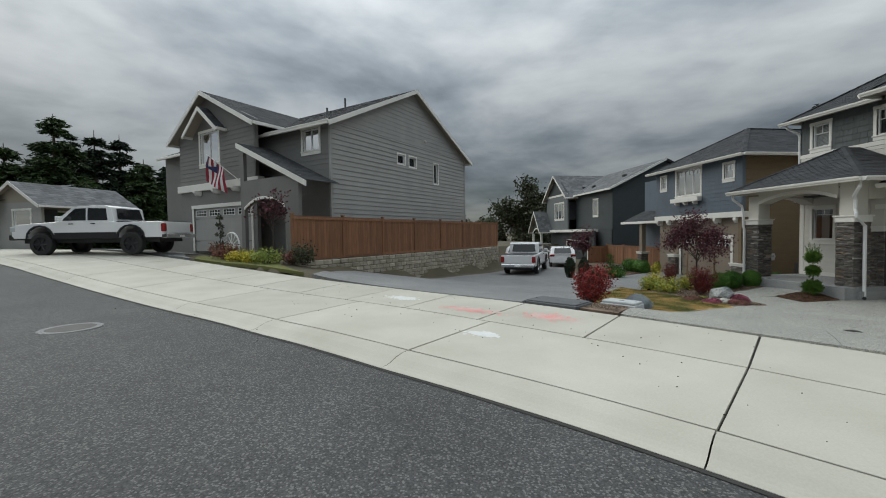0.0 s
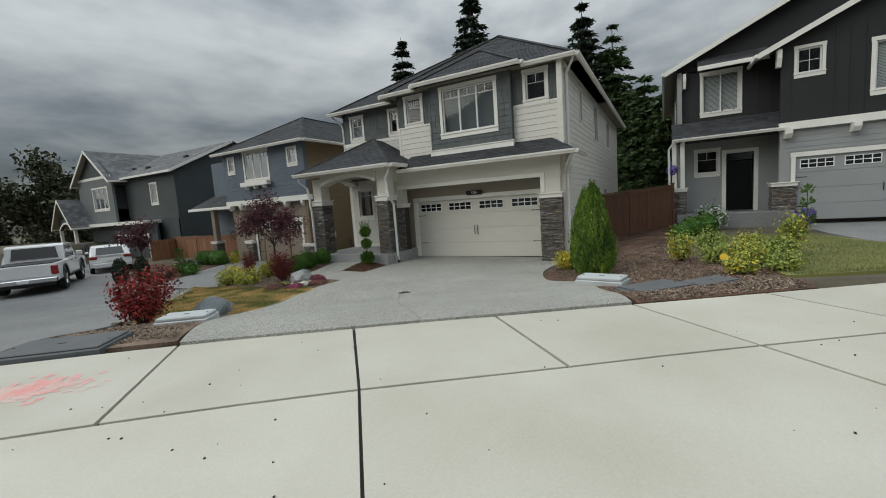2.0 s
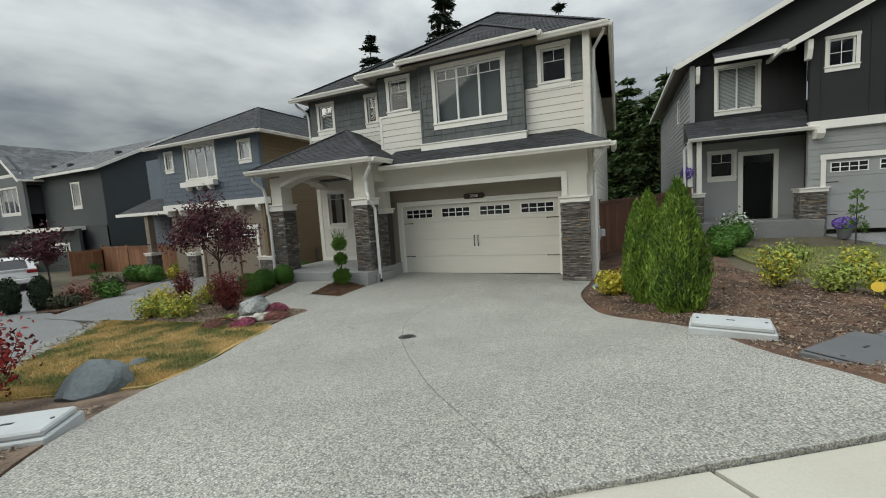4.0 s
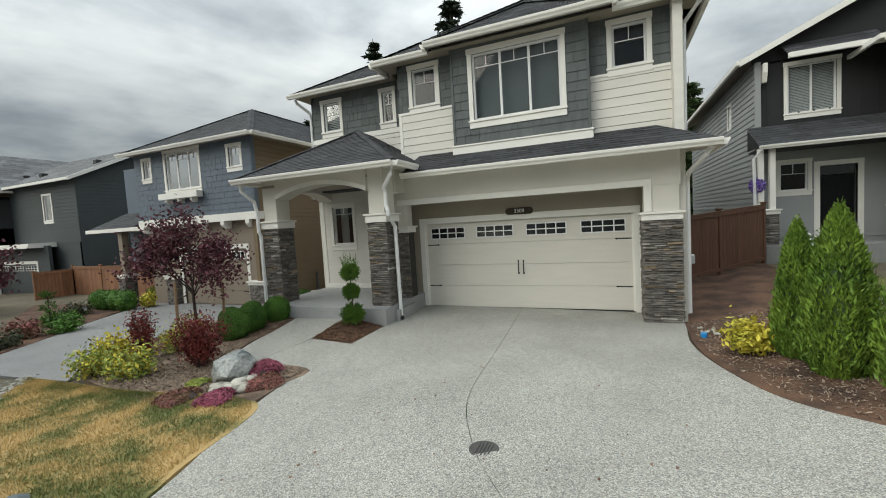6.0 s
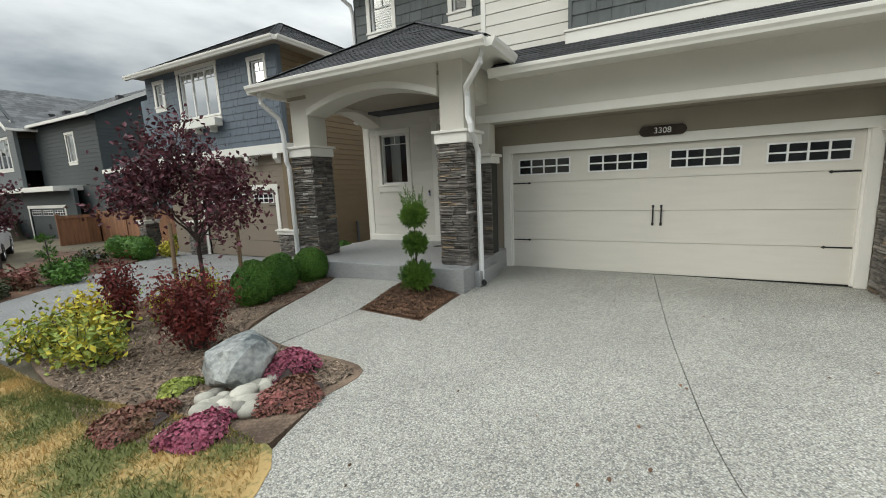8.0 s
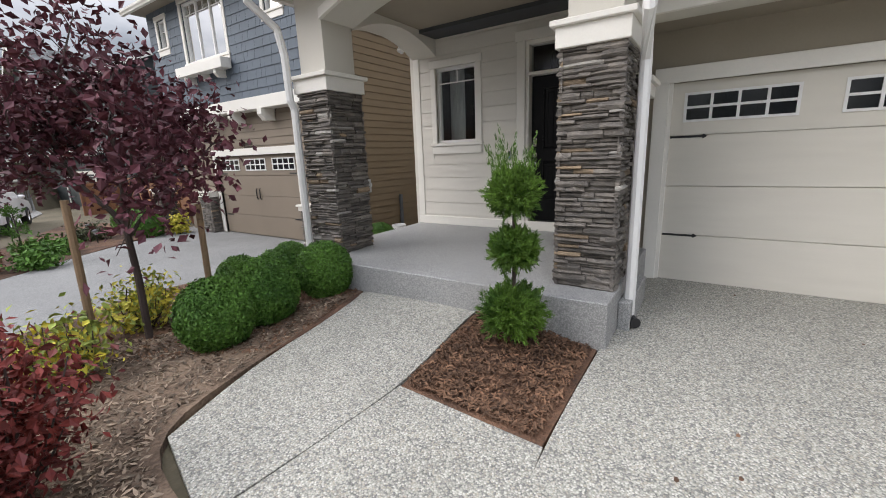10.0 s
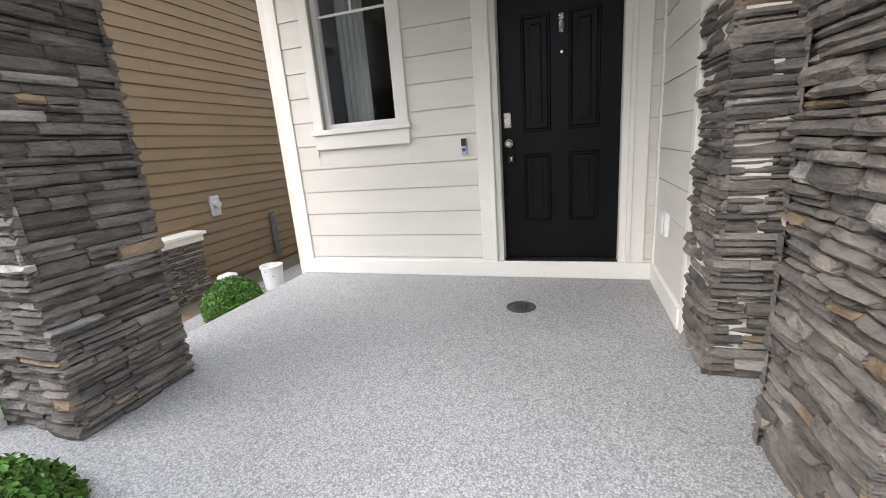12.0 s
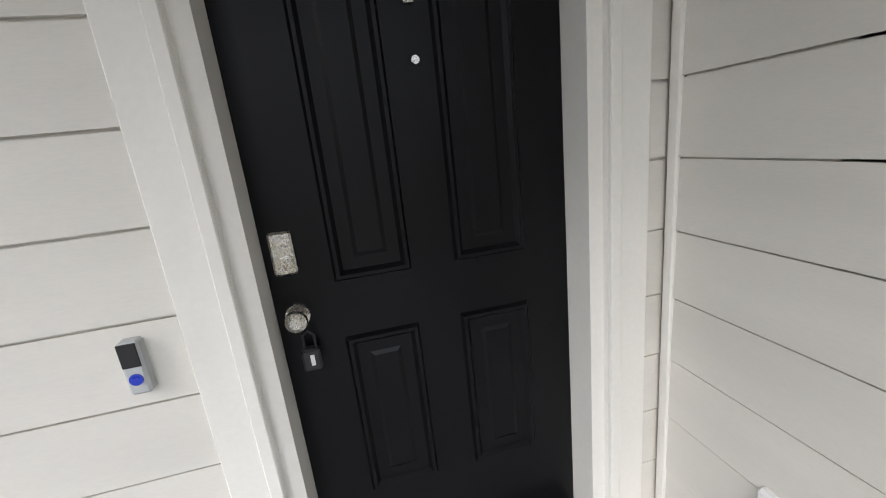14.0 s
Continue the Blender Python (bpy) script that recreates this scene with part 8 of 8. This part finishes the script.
# ---- grass and chips ----


def scatter(name, poly_l, poly_r, n, material, seed, kind, label, category, lift=.036):
    rng = np.random.default_rng(seed)
    A, B = spline([Vector(p) for p in poly_l], 60), spline([Vector(p) for p in poly_r], 60)
    A, B = np.array([tuple(p) for p in A]), np.array([tuple(p) for p in B])
    i = rng.integers(0, 59, n)
    f = rng.random((n, 1))
    a, b = A[i] + (A[i + 1] - A[i]) * f, B[i] + (B[i + 1] - B[i]) * f
    p2 = a + (b - a) * rng.random((n, 1))
    z = np.array([ground(x, y) for x, y in p2]) + lift
    p = np.c_[p2, z]
    if kind == "chip":
        d = np.stack([rng.normal(0, .35, n), rng.normal(0, .35, n), np.ones(n)], 1)
        p[:, 2] += rng.uniform(0, .012, n)
        mb = leafy(p, d, .017, rng, 3.2, jitter=.5)
    else:
        d = np.stack([rng.normal(0, .45, n), rng.normal(0, .45, n), np.ones(n)], 1)
        mb = needles(p, d, .055, .0035, rng)
    return tagged(part(name, mb, material), label, category, kind="stuff")


scatter("bark_chips", [(11.49, 10.04), (12.1, 10.04), (12.66, 10.04)], [(11.54, 11.0), (12.1, 11.02), (12.66, 11.04)], 4200, M["chip"], 1, "chip", "loose red-brown bark chips", "mulch")
scatter("bark_chips", [(8.75, 10.35), (8.55, 11.2), (8.75, 12.6), (9.05, 13.9), (9.65, 14.9)], [(9.7, 9.86), (10.05, 9.95), (10.16, 11.05), (10.38, 11.93), (11.3, 12.29), (12.6, 12.54)], 12000, M["chip_grey"], 2, "chip", "loose weathered bark chips", "mulch")
scatter("bark_chips", [(9.65, 14.9), (11.2, 15.9), (13.4, 16.3)], [(11.35, 12.3), (12.62, 12.52), (13.1, 13.7)], 6000, M["chip"], 3, "chip", "loose brown bark chips", "mulch")
scatter("bark_chips", [(6.3, 1.55), (7.35, 1.9), (8.55, 2.4), (9.45, 3.0), (10.45, 3.6), (11.55, 3.95), (12.6, 4.05), (14.0, 4.0)], [(7.4, -.2), (8.3, -.3), (9.2, -.3), (10.4, -.2), (11.5, .3), (12.6, .8), (14.0, 1.1), (15.3, 1.2)], 14000, M["chip_grey"], 4, "chip", "loose bark chips on the slope", "mulch", .016)
scatter("bark_chips", [(2.5, 7.6), (3.3, 8.8), (4.4, 9.9)], [(3.6, 6.3), (4.5, 7.35), (5.3, 8.05)], 3500, M["chip_grey"], 5, "chip", "loose weathered bark chips", "mulch", .018)
scatter("grass_blades", [(5.0, 10.55), (6.0, 11.8), (7.4, 13.4), (8.8, 15.1)], [(5.95, 8.5), (7.3, 9.03), (8.8, 9.68), (8.58, 11.8)], 60000, M["grass_dry"], 6, "grass", "dry straw-coloured grass with green patches", "grass")
scatter("grass_blades", [(9.3, -.5), (11.0, -.4), (13.0, .1), (15.0, .5), (17.5, .5)], [(9.2, -3.2), (11.0, -3.5), (13.0, -3.5), (15.0, -3.1), (17.5, -2.6)], 16000, M["grass_green"], 7, "grass", "short green grass", "grass")
# pale gravel along the lawn's far edge
rg = np.random.default_rng(8)
gv = MB()
for i in range(420):
    f = rg.random()
    q = Vector((4.9, 10.7)).lerp(Vector((8.9, 15.35)), f) + Vector((rg.normal(0, .09), rg.normal(0, .09)))
    r = rg.uniform(.02, .045)
    blob(gv, (q.x, q.y, ground(q.x, q.y) + .04), (r, r * .8, r * .6), int(i), .05, 6)
tagged(part("edge_gravel", gv, M["cobble"]), "strip of pale pebbles along the lawn edge", "gravel", kind="stuff")

# ---- vehicles ----


def wheel_of(car, F, u, n, r, w, rim="chrome"):
    """A tyre with a spoked rim; F.n points to the car's outer side."""
    c = F.pt(u, n, r)
    tm = MB()
    prof = ((r * .62, 0), (r * .93, 0), (r, w * .12), (r, w * .88), (r * .93, w), (r * .62, w))
    vs, k = [], 24
    for rr, h in prof:
        vs += [c + F.n * (h - w) + F.u * math.cos(t) * rr + Z * math.sin(t) * rr for t in (2 * math.pi * j / k for j in range(k))]
    fs = [(i * k + j, i * k + (j + 1) % k, ((i + 1) % 6) * k + (j + 1) % k, ((i + 1) % 6) * k + j) for i in range(6) for j in range(k)]
    wh = part("wheel", tm.add(vs, fs), M["tyre"], car)
    part("rim", MB().tube([c - F.n * w * .5, c - F.n * .05], r * .62, 20), M["black"], wh)
    sp = MB()
    for j in range(6):
        t = 2 * math.pi * j / 6
        sp.tube([c - F.n * .03, c - F.n * .025 + F.u * math.cos(t) * r * .6 + Z * math.sin(t) * r * .6], .035, 5)
    sp.tube([c - F.n * .05, c - F.n * .01], .07, 10)
    part("spokes", sp, M[rim], wh)
    return wh


def pickup(at, heading, label, lifted=0.0, two_tone=False, ln=5.9, cap=True):
    """A crew-cab pickup: u runs from the tail to the nose."""
    h = Vector((*heading, 0)).normalized()
    side = h.cross(Z)
    car = thing("pickup_truck", at, label, "pickup truck")
    z0 = lifted
    R = .42 + lifted * .25
    Fm = Frame(at, h, side)
    hw = 1.0
    k = ln / 5.9

    def outline(pts, inset):
        """Both flanks of a body shape in (u, z), with rounded shoulders."""
        mb = MB()
        n = len(pts)
        rows_ = [(-hw, 0.05), (-hw + .05, 0.0), (hw - .05, 0.0), (hw, .05)]
        vs = []
        cu = sum(p[0] for p in pts) / n
        cz = sum(p[1] for p in pts) / n
        for nn, s in rows_:
            q = nn * (1 - inset) if True else nn
            vs += [Fm.pt((cu + (p[0] - cu) * (1 - s * .4)) * k, q, z0 + cz + (p[1] - cz) * (1 - s)) for p in pts]
        fs = []
        for i in range(3):
            fs += [(i * n + j, i * n + (j + 1) % n, (i + 1) * n + (j + 1) % n, (i + 1) * n + j) for j in range(n)]
        fs += [tuple(range(n)), tuple(range(4 * n - 1, 3 * n - 1, -1))]
        return mb.add(vs, fs)

    def arch_pts(u, r, z):
        return [(u + r * math.cos(math.pi - math.pi * i / 8), z + r * math.sin(math.pi * i / 8)) for i in range(9)]

    low = .5
    body = [(0.02, low)] + arch_pts(1.25, .52, low) + arch_pts(4.75, .52, low) + [(5.82, low), (5.9, .62), (5.88, .98), (5.75, 1.08), (4.35, 1.18), (4.1, 1.2), (1.95, 1.2), (1.9, 1.16), (0.02, 1.16), (0.0, 1.1)]
    part("body", outline(body, 0.0), M["carwhite"], car)
    cab = [(1.95, 1.18), (2.05, 1.78), (2.25, 1.86), (3.35, 1.86), (3.55, 1.8), (4.3, 1.18)]
    part("cab", outline(cab, .1), M["carwhite"], car)
    gl = MB()
    for s in (-1, 1):
        Fs = Frame(Fm.pt(0, s * (hw * .9 + .004), 0), h, side * s)
        gl.prism(Fs, [(2.2 * k, z0 + 1.24), (2.25 * k, z0 + 1.74), (2.95 * k, z0 + 1.76), (2.98 * k, z0 + 1.24)], -.01, .004)
        gl.prism(Fs, [(3.05 * k, z0 + 1.24), (3.03 * k, z0 + 1.76), (3.45 * k, z0 + 1.74), (4.0 * k, z0 + 1.24)], -.01, .004)
    part("side_window", gl, M["carglass"], car)
    rg_ = MB().add([Fm.pt(1.93 * k, -.72, z0 + 1.3), Fm.pt(1.93 * k, .72, z0 + 1.3), Fm.pt(2.02 * k, .66, z0 + 1.74), Fm.pt(2.02 * k, -.66, z0 + 1.74)], ((0, 1, 2, 3),))
    part("rear_window", rg_, M["carglass"], car)
    part("windscreen", MB().add([Fm.pt(4.27 * k, -.78, z0 + 1.24), Fm.pt(4.27 * k, .78, z0 + 1.24), Fm.pt(3.64 * k, .68, z0 + 1.78), Fm.pt(3.64 * k, -.68, z0 + 1.78)], ((0, 1, 2, 3),)), M["carglass"], car)
    part("bed_cover", MB().box(Fm, .05 * k, 1.9 * k, -.86, .86, z0 + 1.165, z0 + 1.2, .01), M["black"], car)
    part("tailgate", MB().box(Fm, -.035, .02, -.78, .78, z0 + .68, z0 + 1.15, .015), M["carwhite"], car)
    part("rear_bumper", MB().box(Fm, -.16, .1, -.98, .98, z0 + .46, z0 + .64, .03), M["chrome"], car)
    part("front_bumper", MB().box(Fm, 5.8 * k, 6.02 * k, -.98, .98, z0 + .44, z0 + .68, .04), M["black" if two_tone else "chrome"], car)
    part("grille", MB().box(Fm, 5.86 * k, 5.95 * k, -.62, .62, z0 + .7, z0 + 1.02, .02), M["chrome"], car)
    part("plate", MB().box(Fm, -.175, -.16, -.16, .16, z0 + .5, z0 + .6), M["white"], car)
    for s in (-1, 1):
        part("tail_lamp", MB().box(Fm, -.03, .1, *sorted((s * .8, s * 1.005)), z0 + .74, z0 + 1.08, .02), M["lamp_red"], car)
        part("headlamp", MB().box(Fm, 5.7 * k, 5.93 * k, *sorted((s * .64, s * 1.003)), z0 + .78, z0 + 1.0, .02), M["util"], car)
        Fs = Frame(Fm.pt(0, s * hw, 0), h, side * s)
        part("mirror", MB().box(Fs, 3.85 * k, 4.0 * k, -.02, .22, z0 + 1.22, z0 + 1.42, .03), M["carwhite"], car)
        for u in (2.6, 3.45):
            part("door_handle", MB().box(Fs, u * k, (u + .18) * k, 0, .03, z0 + 1.08, z0 + 1.12, .008), M["black"], car)
        part("sill_trim", MB().box(Fs, 1.8 * k, 4.2 * k, -.05, .02 if not two_tone else .025, z0 + low - .02, z0 + (low + .06 if not two_tone else .74), .01), M["black"], car)
        for u in (1.25, 4.75):
            wheel_of(car, Frame(Fs.pt(0, 0, 0), Fs.u, Fs.n), u * k, .02, R, .26, "black" if two_tone else "chrome")
            am = MB()
            pts = arch_pts(u, .56, low)
            for i in range(8):
                a, b = pts[i], pts[i + 1]
                am.prism(Fs, [(a[0] * k, z0 + a[1]), (b[0] * k, z0 + b[1]), ((b[0] - (b[0] - u) * .12) * k, z0 + b[1] - (b[1] - low) * .12), ((a[0] - (a[0] - u) * .12) * k, z0 + a[1] - (a[1] - low) * .12)], -.03, .03)
            part("arch_trim", am, M["black"], car)
    part("chassis", MB().box(Fm, .3 * k, 5.6 * k, -.75, .75, z0 + .3, z0 + .6), M["black"], car)
    return car


pickup(Vector((6.8, 22.5, ground(6.8, 22.5) + .02)), (.47, .88), "white crew-cab pickup truck parked in the lane")
pickup(Vector((-9.75, 18.9, ground(-10.4, 19.2) + .04)), (-1, .12), "lifted white pickup truck with black lower trim in a drive", .22, True, 6.4)


def hatchback(at, heading, label):
    h = Vector((*heading, 0)).normalized()
    side = h.cross(Z)
    car = thing("car", at, label, "car")
    F = Frame(at, h, side)
    prof = [(0, .35), (-.02, .6), (.05, .85), (.0, .95), (.35, 1.38), (.7, 1.46), (2.0, 1.46), (2.5, 1.36), (3.2, 1.0), (4.1, .86), (4.3, .65), (4.3, .35)]
    mb = MB()
    n = len(prof)
    vs = []
    for nn, s in ((-.88, .06), (-.8, 0), (.8, 0), (.88, .06)):
        vs += [F.pt(u, nn * (1 - .22 * max(0, z - .9)), z - (s if z > .5 else 0)) for u, z in prof]
    fs = [(i * n + j, i * n + (j + 1) % n, (i + 1) * n + (j + 1) % n, (i + 1) * n + j) for i in range(3) for j in range(n)] + [tuple(range(n)), tuple(range(4 * n - 1, 3 * n - 1, -1))]
    part("body", mb.add(vs, fs), M["carwhite"], car)
    part("rear_window", MB().add([F.pt(.02, -.6, 1.0), F.pt(.02, .6, 1.0), F.pt(.31, .54, 1.37), F.pt(.31, -.54, 1.37)], ((0, 1, 2, 3),)), M["carglass"], car)
    part("windscreen", MB().add([F.pt(3.18, -.7, 1.03), F.pt(3.18, .7, 1.03), F.pt(2.56, .6, 1.36), F.pt(2.56, -.6, 1.36)], ((0, 1, 2, 3),)), M["carglass"], car)
    for s in (-1, 1):
        Fs = Frame(F.pt(0, s * .85, 0), h, side * s)
        part("side_window", MB().add([Fs.pt(.55, -.02, .97), Fs.pt(3.0, -.02, .97), Fs.pt(2.4, -.085, 1.3), Fs.pt(.75, -.085, 1.34)], ((0, 1, 2, 3),)), M["carglass"], car)
        part("tail_lamp", MB().box(F, -.02, .2, *sorted((s * .55, s * .885)), .78, .92, .02), M["lamp_red"], car)
        part("mirror", MB().box(Fs, 2.75, 2.9, 0, .18, .98, 1.1, .03), M["carwhite"], car)
        for u in (.75, 3.45):
            wheel_of(car, Fs, u, .06, .32, .2)
    part("rear_bumper", MB().box(F, -.06, .1, -.8, .8, .35, .55, .03), M["carwhite"], car)
    part("plate", MB().box(F, -.07, -.055, -.2, .2, .62, .72), M["white"], car)
    return car


hatchback(Vector((11.6, 27.4, ground(11.6, 27.4) + .02)), (.35, .94), "small white hatchback parked in the lane")
hatchback(Vector((9.0, 30.2, ground(9.0, 30.2) + .02)), (.5, .86), "white car parked farther down the lane")

# ---- small things ----
bk = thing("bucket", (16.55, 15.15, ground(16.55, 15.15) + .03), "white plastic bucket beside the brown wall", "bucket")
part("pail", MB().turned((16.55, 15.15, ground(16.55, 15.15) + .03), ((.12, 0), (.15, .33), (.158, .34), (.158, .36), (.14, .36), (.115, .03)), 20), M["white"], bk)
part("bucket_handle", MB().tube([(16.4, 15.15, ground(16.55, 15.15) + .34), (16.45, 15.05, ground(16.55, 15.15) + .25), (16.65, 15.05, ground(16.55, 15.15) + .25), (16.7, 15.15, ground(16.55, 15.15) + .34)], .006, 5), M["chrome"], bk)
ub = thing("pedestal_box", (16.1, 15.5, ground(16.1, 15.5)), "grey plastic utility pedestal beside the porch", "utility box")
part("pedestal", MB().box(W, 16.0, 16.22, 15.4, 15.6, ground(16.1, 15.5), ground(16.1, 15.5) + .42, .03), M["util"], ub)
tagged(sheet("side_path", [(13.95, 13.75), (15.5, 13.95), (24, 13.95)], [(15.3, 14.1), (15.6, 15.6), (24, 15.6)], 10, 6, M["lane"], lift=.05), "narrow pale concrete path between two houses", "path", kind="structure")
mh = thing("manhole_cover", (-5.6, 7.0, street_z(-5.6, 7.0) - .09), "round iron manhole cover in the asphalt", "manhole cover")
mz = street_z(-5.6, 7.0) - .085
part("collar", MB().turned((-5.6, 7.0, mz), ((.42, 0), (.42, .012), (.33, .014), (.325, .008)), 28), M["lane"], mh)
part("cover", MB().turned((-5.6, 7.0, mz), ((.32, 0), (.32, .012), (.28, .016)), 28), M["iron"], mh)


def splash(name, x, y, w, d, rot, material, label, seed):
    """Sprayed marking paint: a broken film of flecks on the slab."""
    rng = np.random.default_rng(seed)
    n = 420
    p = rng.normal(0, .33, (n, 2)) * (w, d)
    c, s = math.cos(rot), math.sin(rot)
    mb = MB()
    for a, b in p:
        px, py = x + a * c - b * s, y + a * s + b * c
        r = rng.uniform(.012, .045)
        k = 6
        z = street_z(px, py) + .0016 + .0012 * rng.random()
        mb.add([(px + r * math.cos(t) * rng.uniform(.6, 1.2), py + r * math.sin(t) * rng.uniform(.6, 1.2), z) for t in (6.283 * j / k for j in range(k))], (tuple(range(k)),))
    tagged(part(name, mb, material), label, "paint mark", kind="stuff")


splash("paint_mark", 2.28, 6.05, .7, .35, -.9, M["paint_pink"], "faded pink marking paint sprayed on concrete", 1)
splash("paint_mark", 1.1, 6.95, .8, .25, -.8, M["paint_pink"], "faded pink marking paint sprayed on concrete", 2)
splash("paint_mark", 0.95, 5.12, .3, .13, -.8, M["paint_white"], "white marking paint sprayed on concrete", 3)
splash("paint_mark", -.1, 8.6, .5, .25, -.8, M["paint_white"], "white marking paint sprayed on concrete", 4)
splash("paint_mark", 6.9, -1.2, .5, .2, -1.0, M["paint_white"], "white marking paint sprayed on concrete", 5)
rs = random.Random(77)
dm = MB()
for i in range(130):
    s, nn = S0 + rs.uniform(-7, 9), rs.uniform(.1, 3.1)
    q, w = along(s)
    q = q + w * nn * SIDE
    r = rs.uniform(.004, .011)
    blob(dm, (q.x, q.y, street_z(q.x, q.y) + r * .4), (r, r * .7, r * .6), i, .1, 6)
tagged(part("grit", dm, M["mortar"]), "dark grit scattered on the pavement", "debris", kind="stuff")
em = MB()
for i in range(90):
    s, nn = S0 + rs.uniform(-4, 12), 3.62 + abs(rs.gauss(0, .5))
    q, w = along(s)
    q = q + w * nn * SIDE
    r = rs.uniform(.006, .02)
    blob(em, (q.x, q.y, street_z(q.x, q.y) - .095 + .01 * (nn > 4.1)), (r, r * .7, r * .6), i, .1, 6)
tagged(part("gutter_gravel", em, M["cobble"]), "pale pebbles scattered along the gutter", "debris", kind="stuff")
lf = MB()
for i in range(70):
    x, y = rs.uniform(7, 14.5), rs.uniform(4.6, 9.4)
    r = rs.uniform(.006, .014)
    blob(lf, (x, y, ground(x, y) + .034), (r * 1.5, r, r * .4), i, .2, 6)
tagged(part("leaf_litter", lf, M["chip"]), "few dry brown leaf scraps on the drive", "debris", kind="stuff")


def path_light(x, y, h=0.38):
    """A low garden light: a stake, a dark hood and its clear cup."""
    z = ground(x, y) + .03
    t = thing("path_light", (x, y, z), "small black garden path light beside the lane", "garden light", "path lights by the lane")
    part("stake", MB().tube([(x, y, z - .05), (x, y, z + h * .6)], .012, 6), M["black"], t)
    part("cup", MB().turned((x, y, z + h * .6), ((.03, 0), (.045, .03), (.045, .09)), 12), M["util"], t)
    part("hood", MB().turned((x, y, z + h * .6 + .09), ((.085, 0), (.07, .025), (.015, .05)), 14), M["black"], t)


for x, y in ((15.5, 24.3), (13.3, 22.6), (13.6, 24.2)):
    path_light(x, y)


def flower_pot(x, y, r, h, bloom, label, seed):
    z = ground(x, y) + .04
    t = thing("flower_pot", (x, y, z), label, "potted plant")
    part("pot", MB().turned((x, y, z), ((r * .7, 0), (r, h), (r * 1.08, h), (r * 1.08, h + .03), (r * .9, h + .03)), 16), M["heather_dull"], t)
    rng = np.random.default_rng(seed)
    p, d = ball_points(rng, 520, (x, y, z + h + r * .8), (r * 1.5, r * 1.5, r * 1.1))
    m = rng.random(len(p)) < .55
    part("foliage", leafy(p[~m], d[~m], .05, rng), M["boxwood"], t)
    part("flowers", leafy(p[m], d[m], .045, rng), bloom, t)


flower_pot(16.1, 24.9, .2, .3, M["heather"], "dark red pot of pink flowers by a porch post", 41)
flower_pot(16.2, 23.5, .16, .26, M["gold"], "pot of golden yellow leaves beside the garage", 42)

# a lit lamp hangs behind the large upper window
glow = bpy.data.materials.new("warm_lamp_glow")
glow.use_nodes = True
gb_ = glow.node_tree.nodes["Principled BSDF"]
gb_.inputs["Base Color"].default_value = (0.8, 0.5, 0.15, 1)
gb_.inputs["Emission Color"].default_value = (1.0, 0.55, 0.12, 1)
gb_.inputs["Emission Strength"].default_value = 1.6
lamp_in = thing("ceiling_lamp", (15.9, 6.96, 6.05), "warm lit glass ceiling lamp behind a window", "ceiling lamp")
part("shade", MB().turned((15.9, 6.96, 5.93), ((.03, 0), (.13, .03), (.18, .09), (.16, .1)), 18), glow, lamp_in)
part("rod", MB().tube([(15.9, 6.96, 6.0), (15.9, 6.96, 6.07)], .012, 6), M["bronze"], lamp_in)
part("plate", MB().box(FX(15.72), 18.95, 19.35, 0.0, 0.02, 1.86, 1.99, 0.006), M["bronze"], h2)
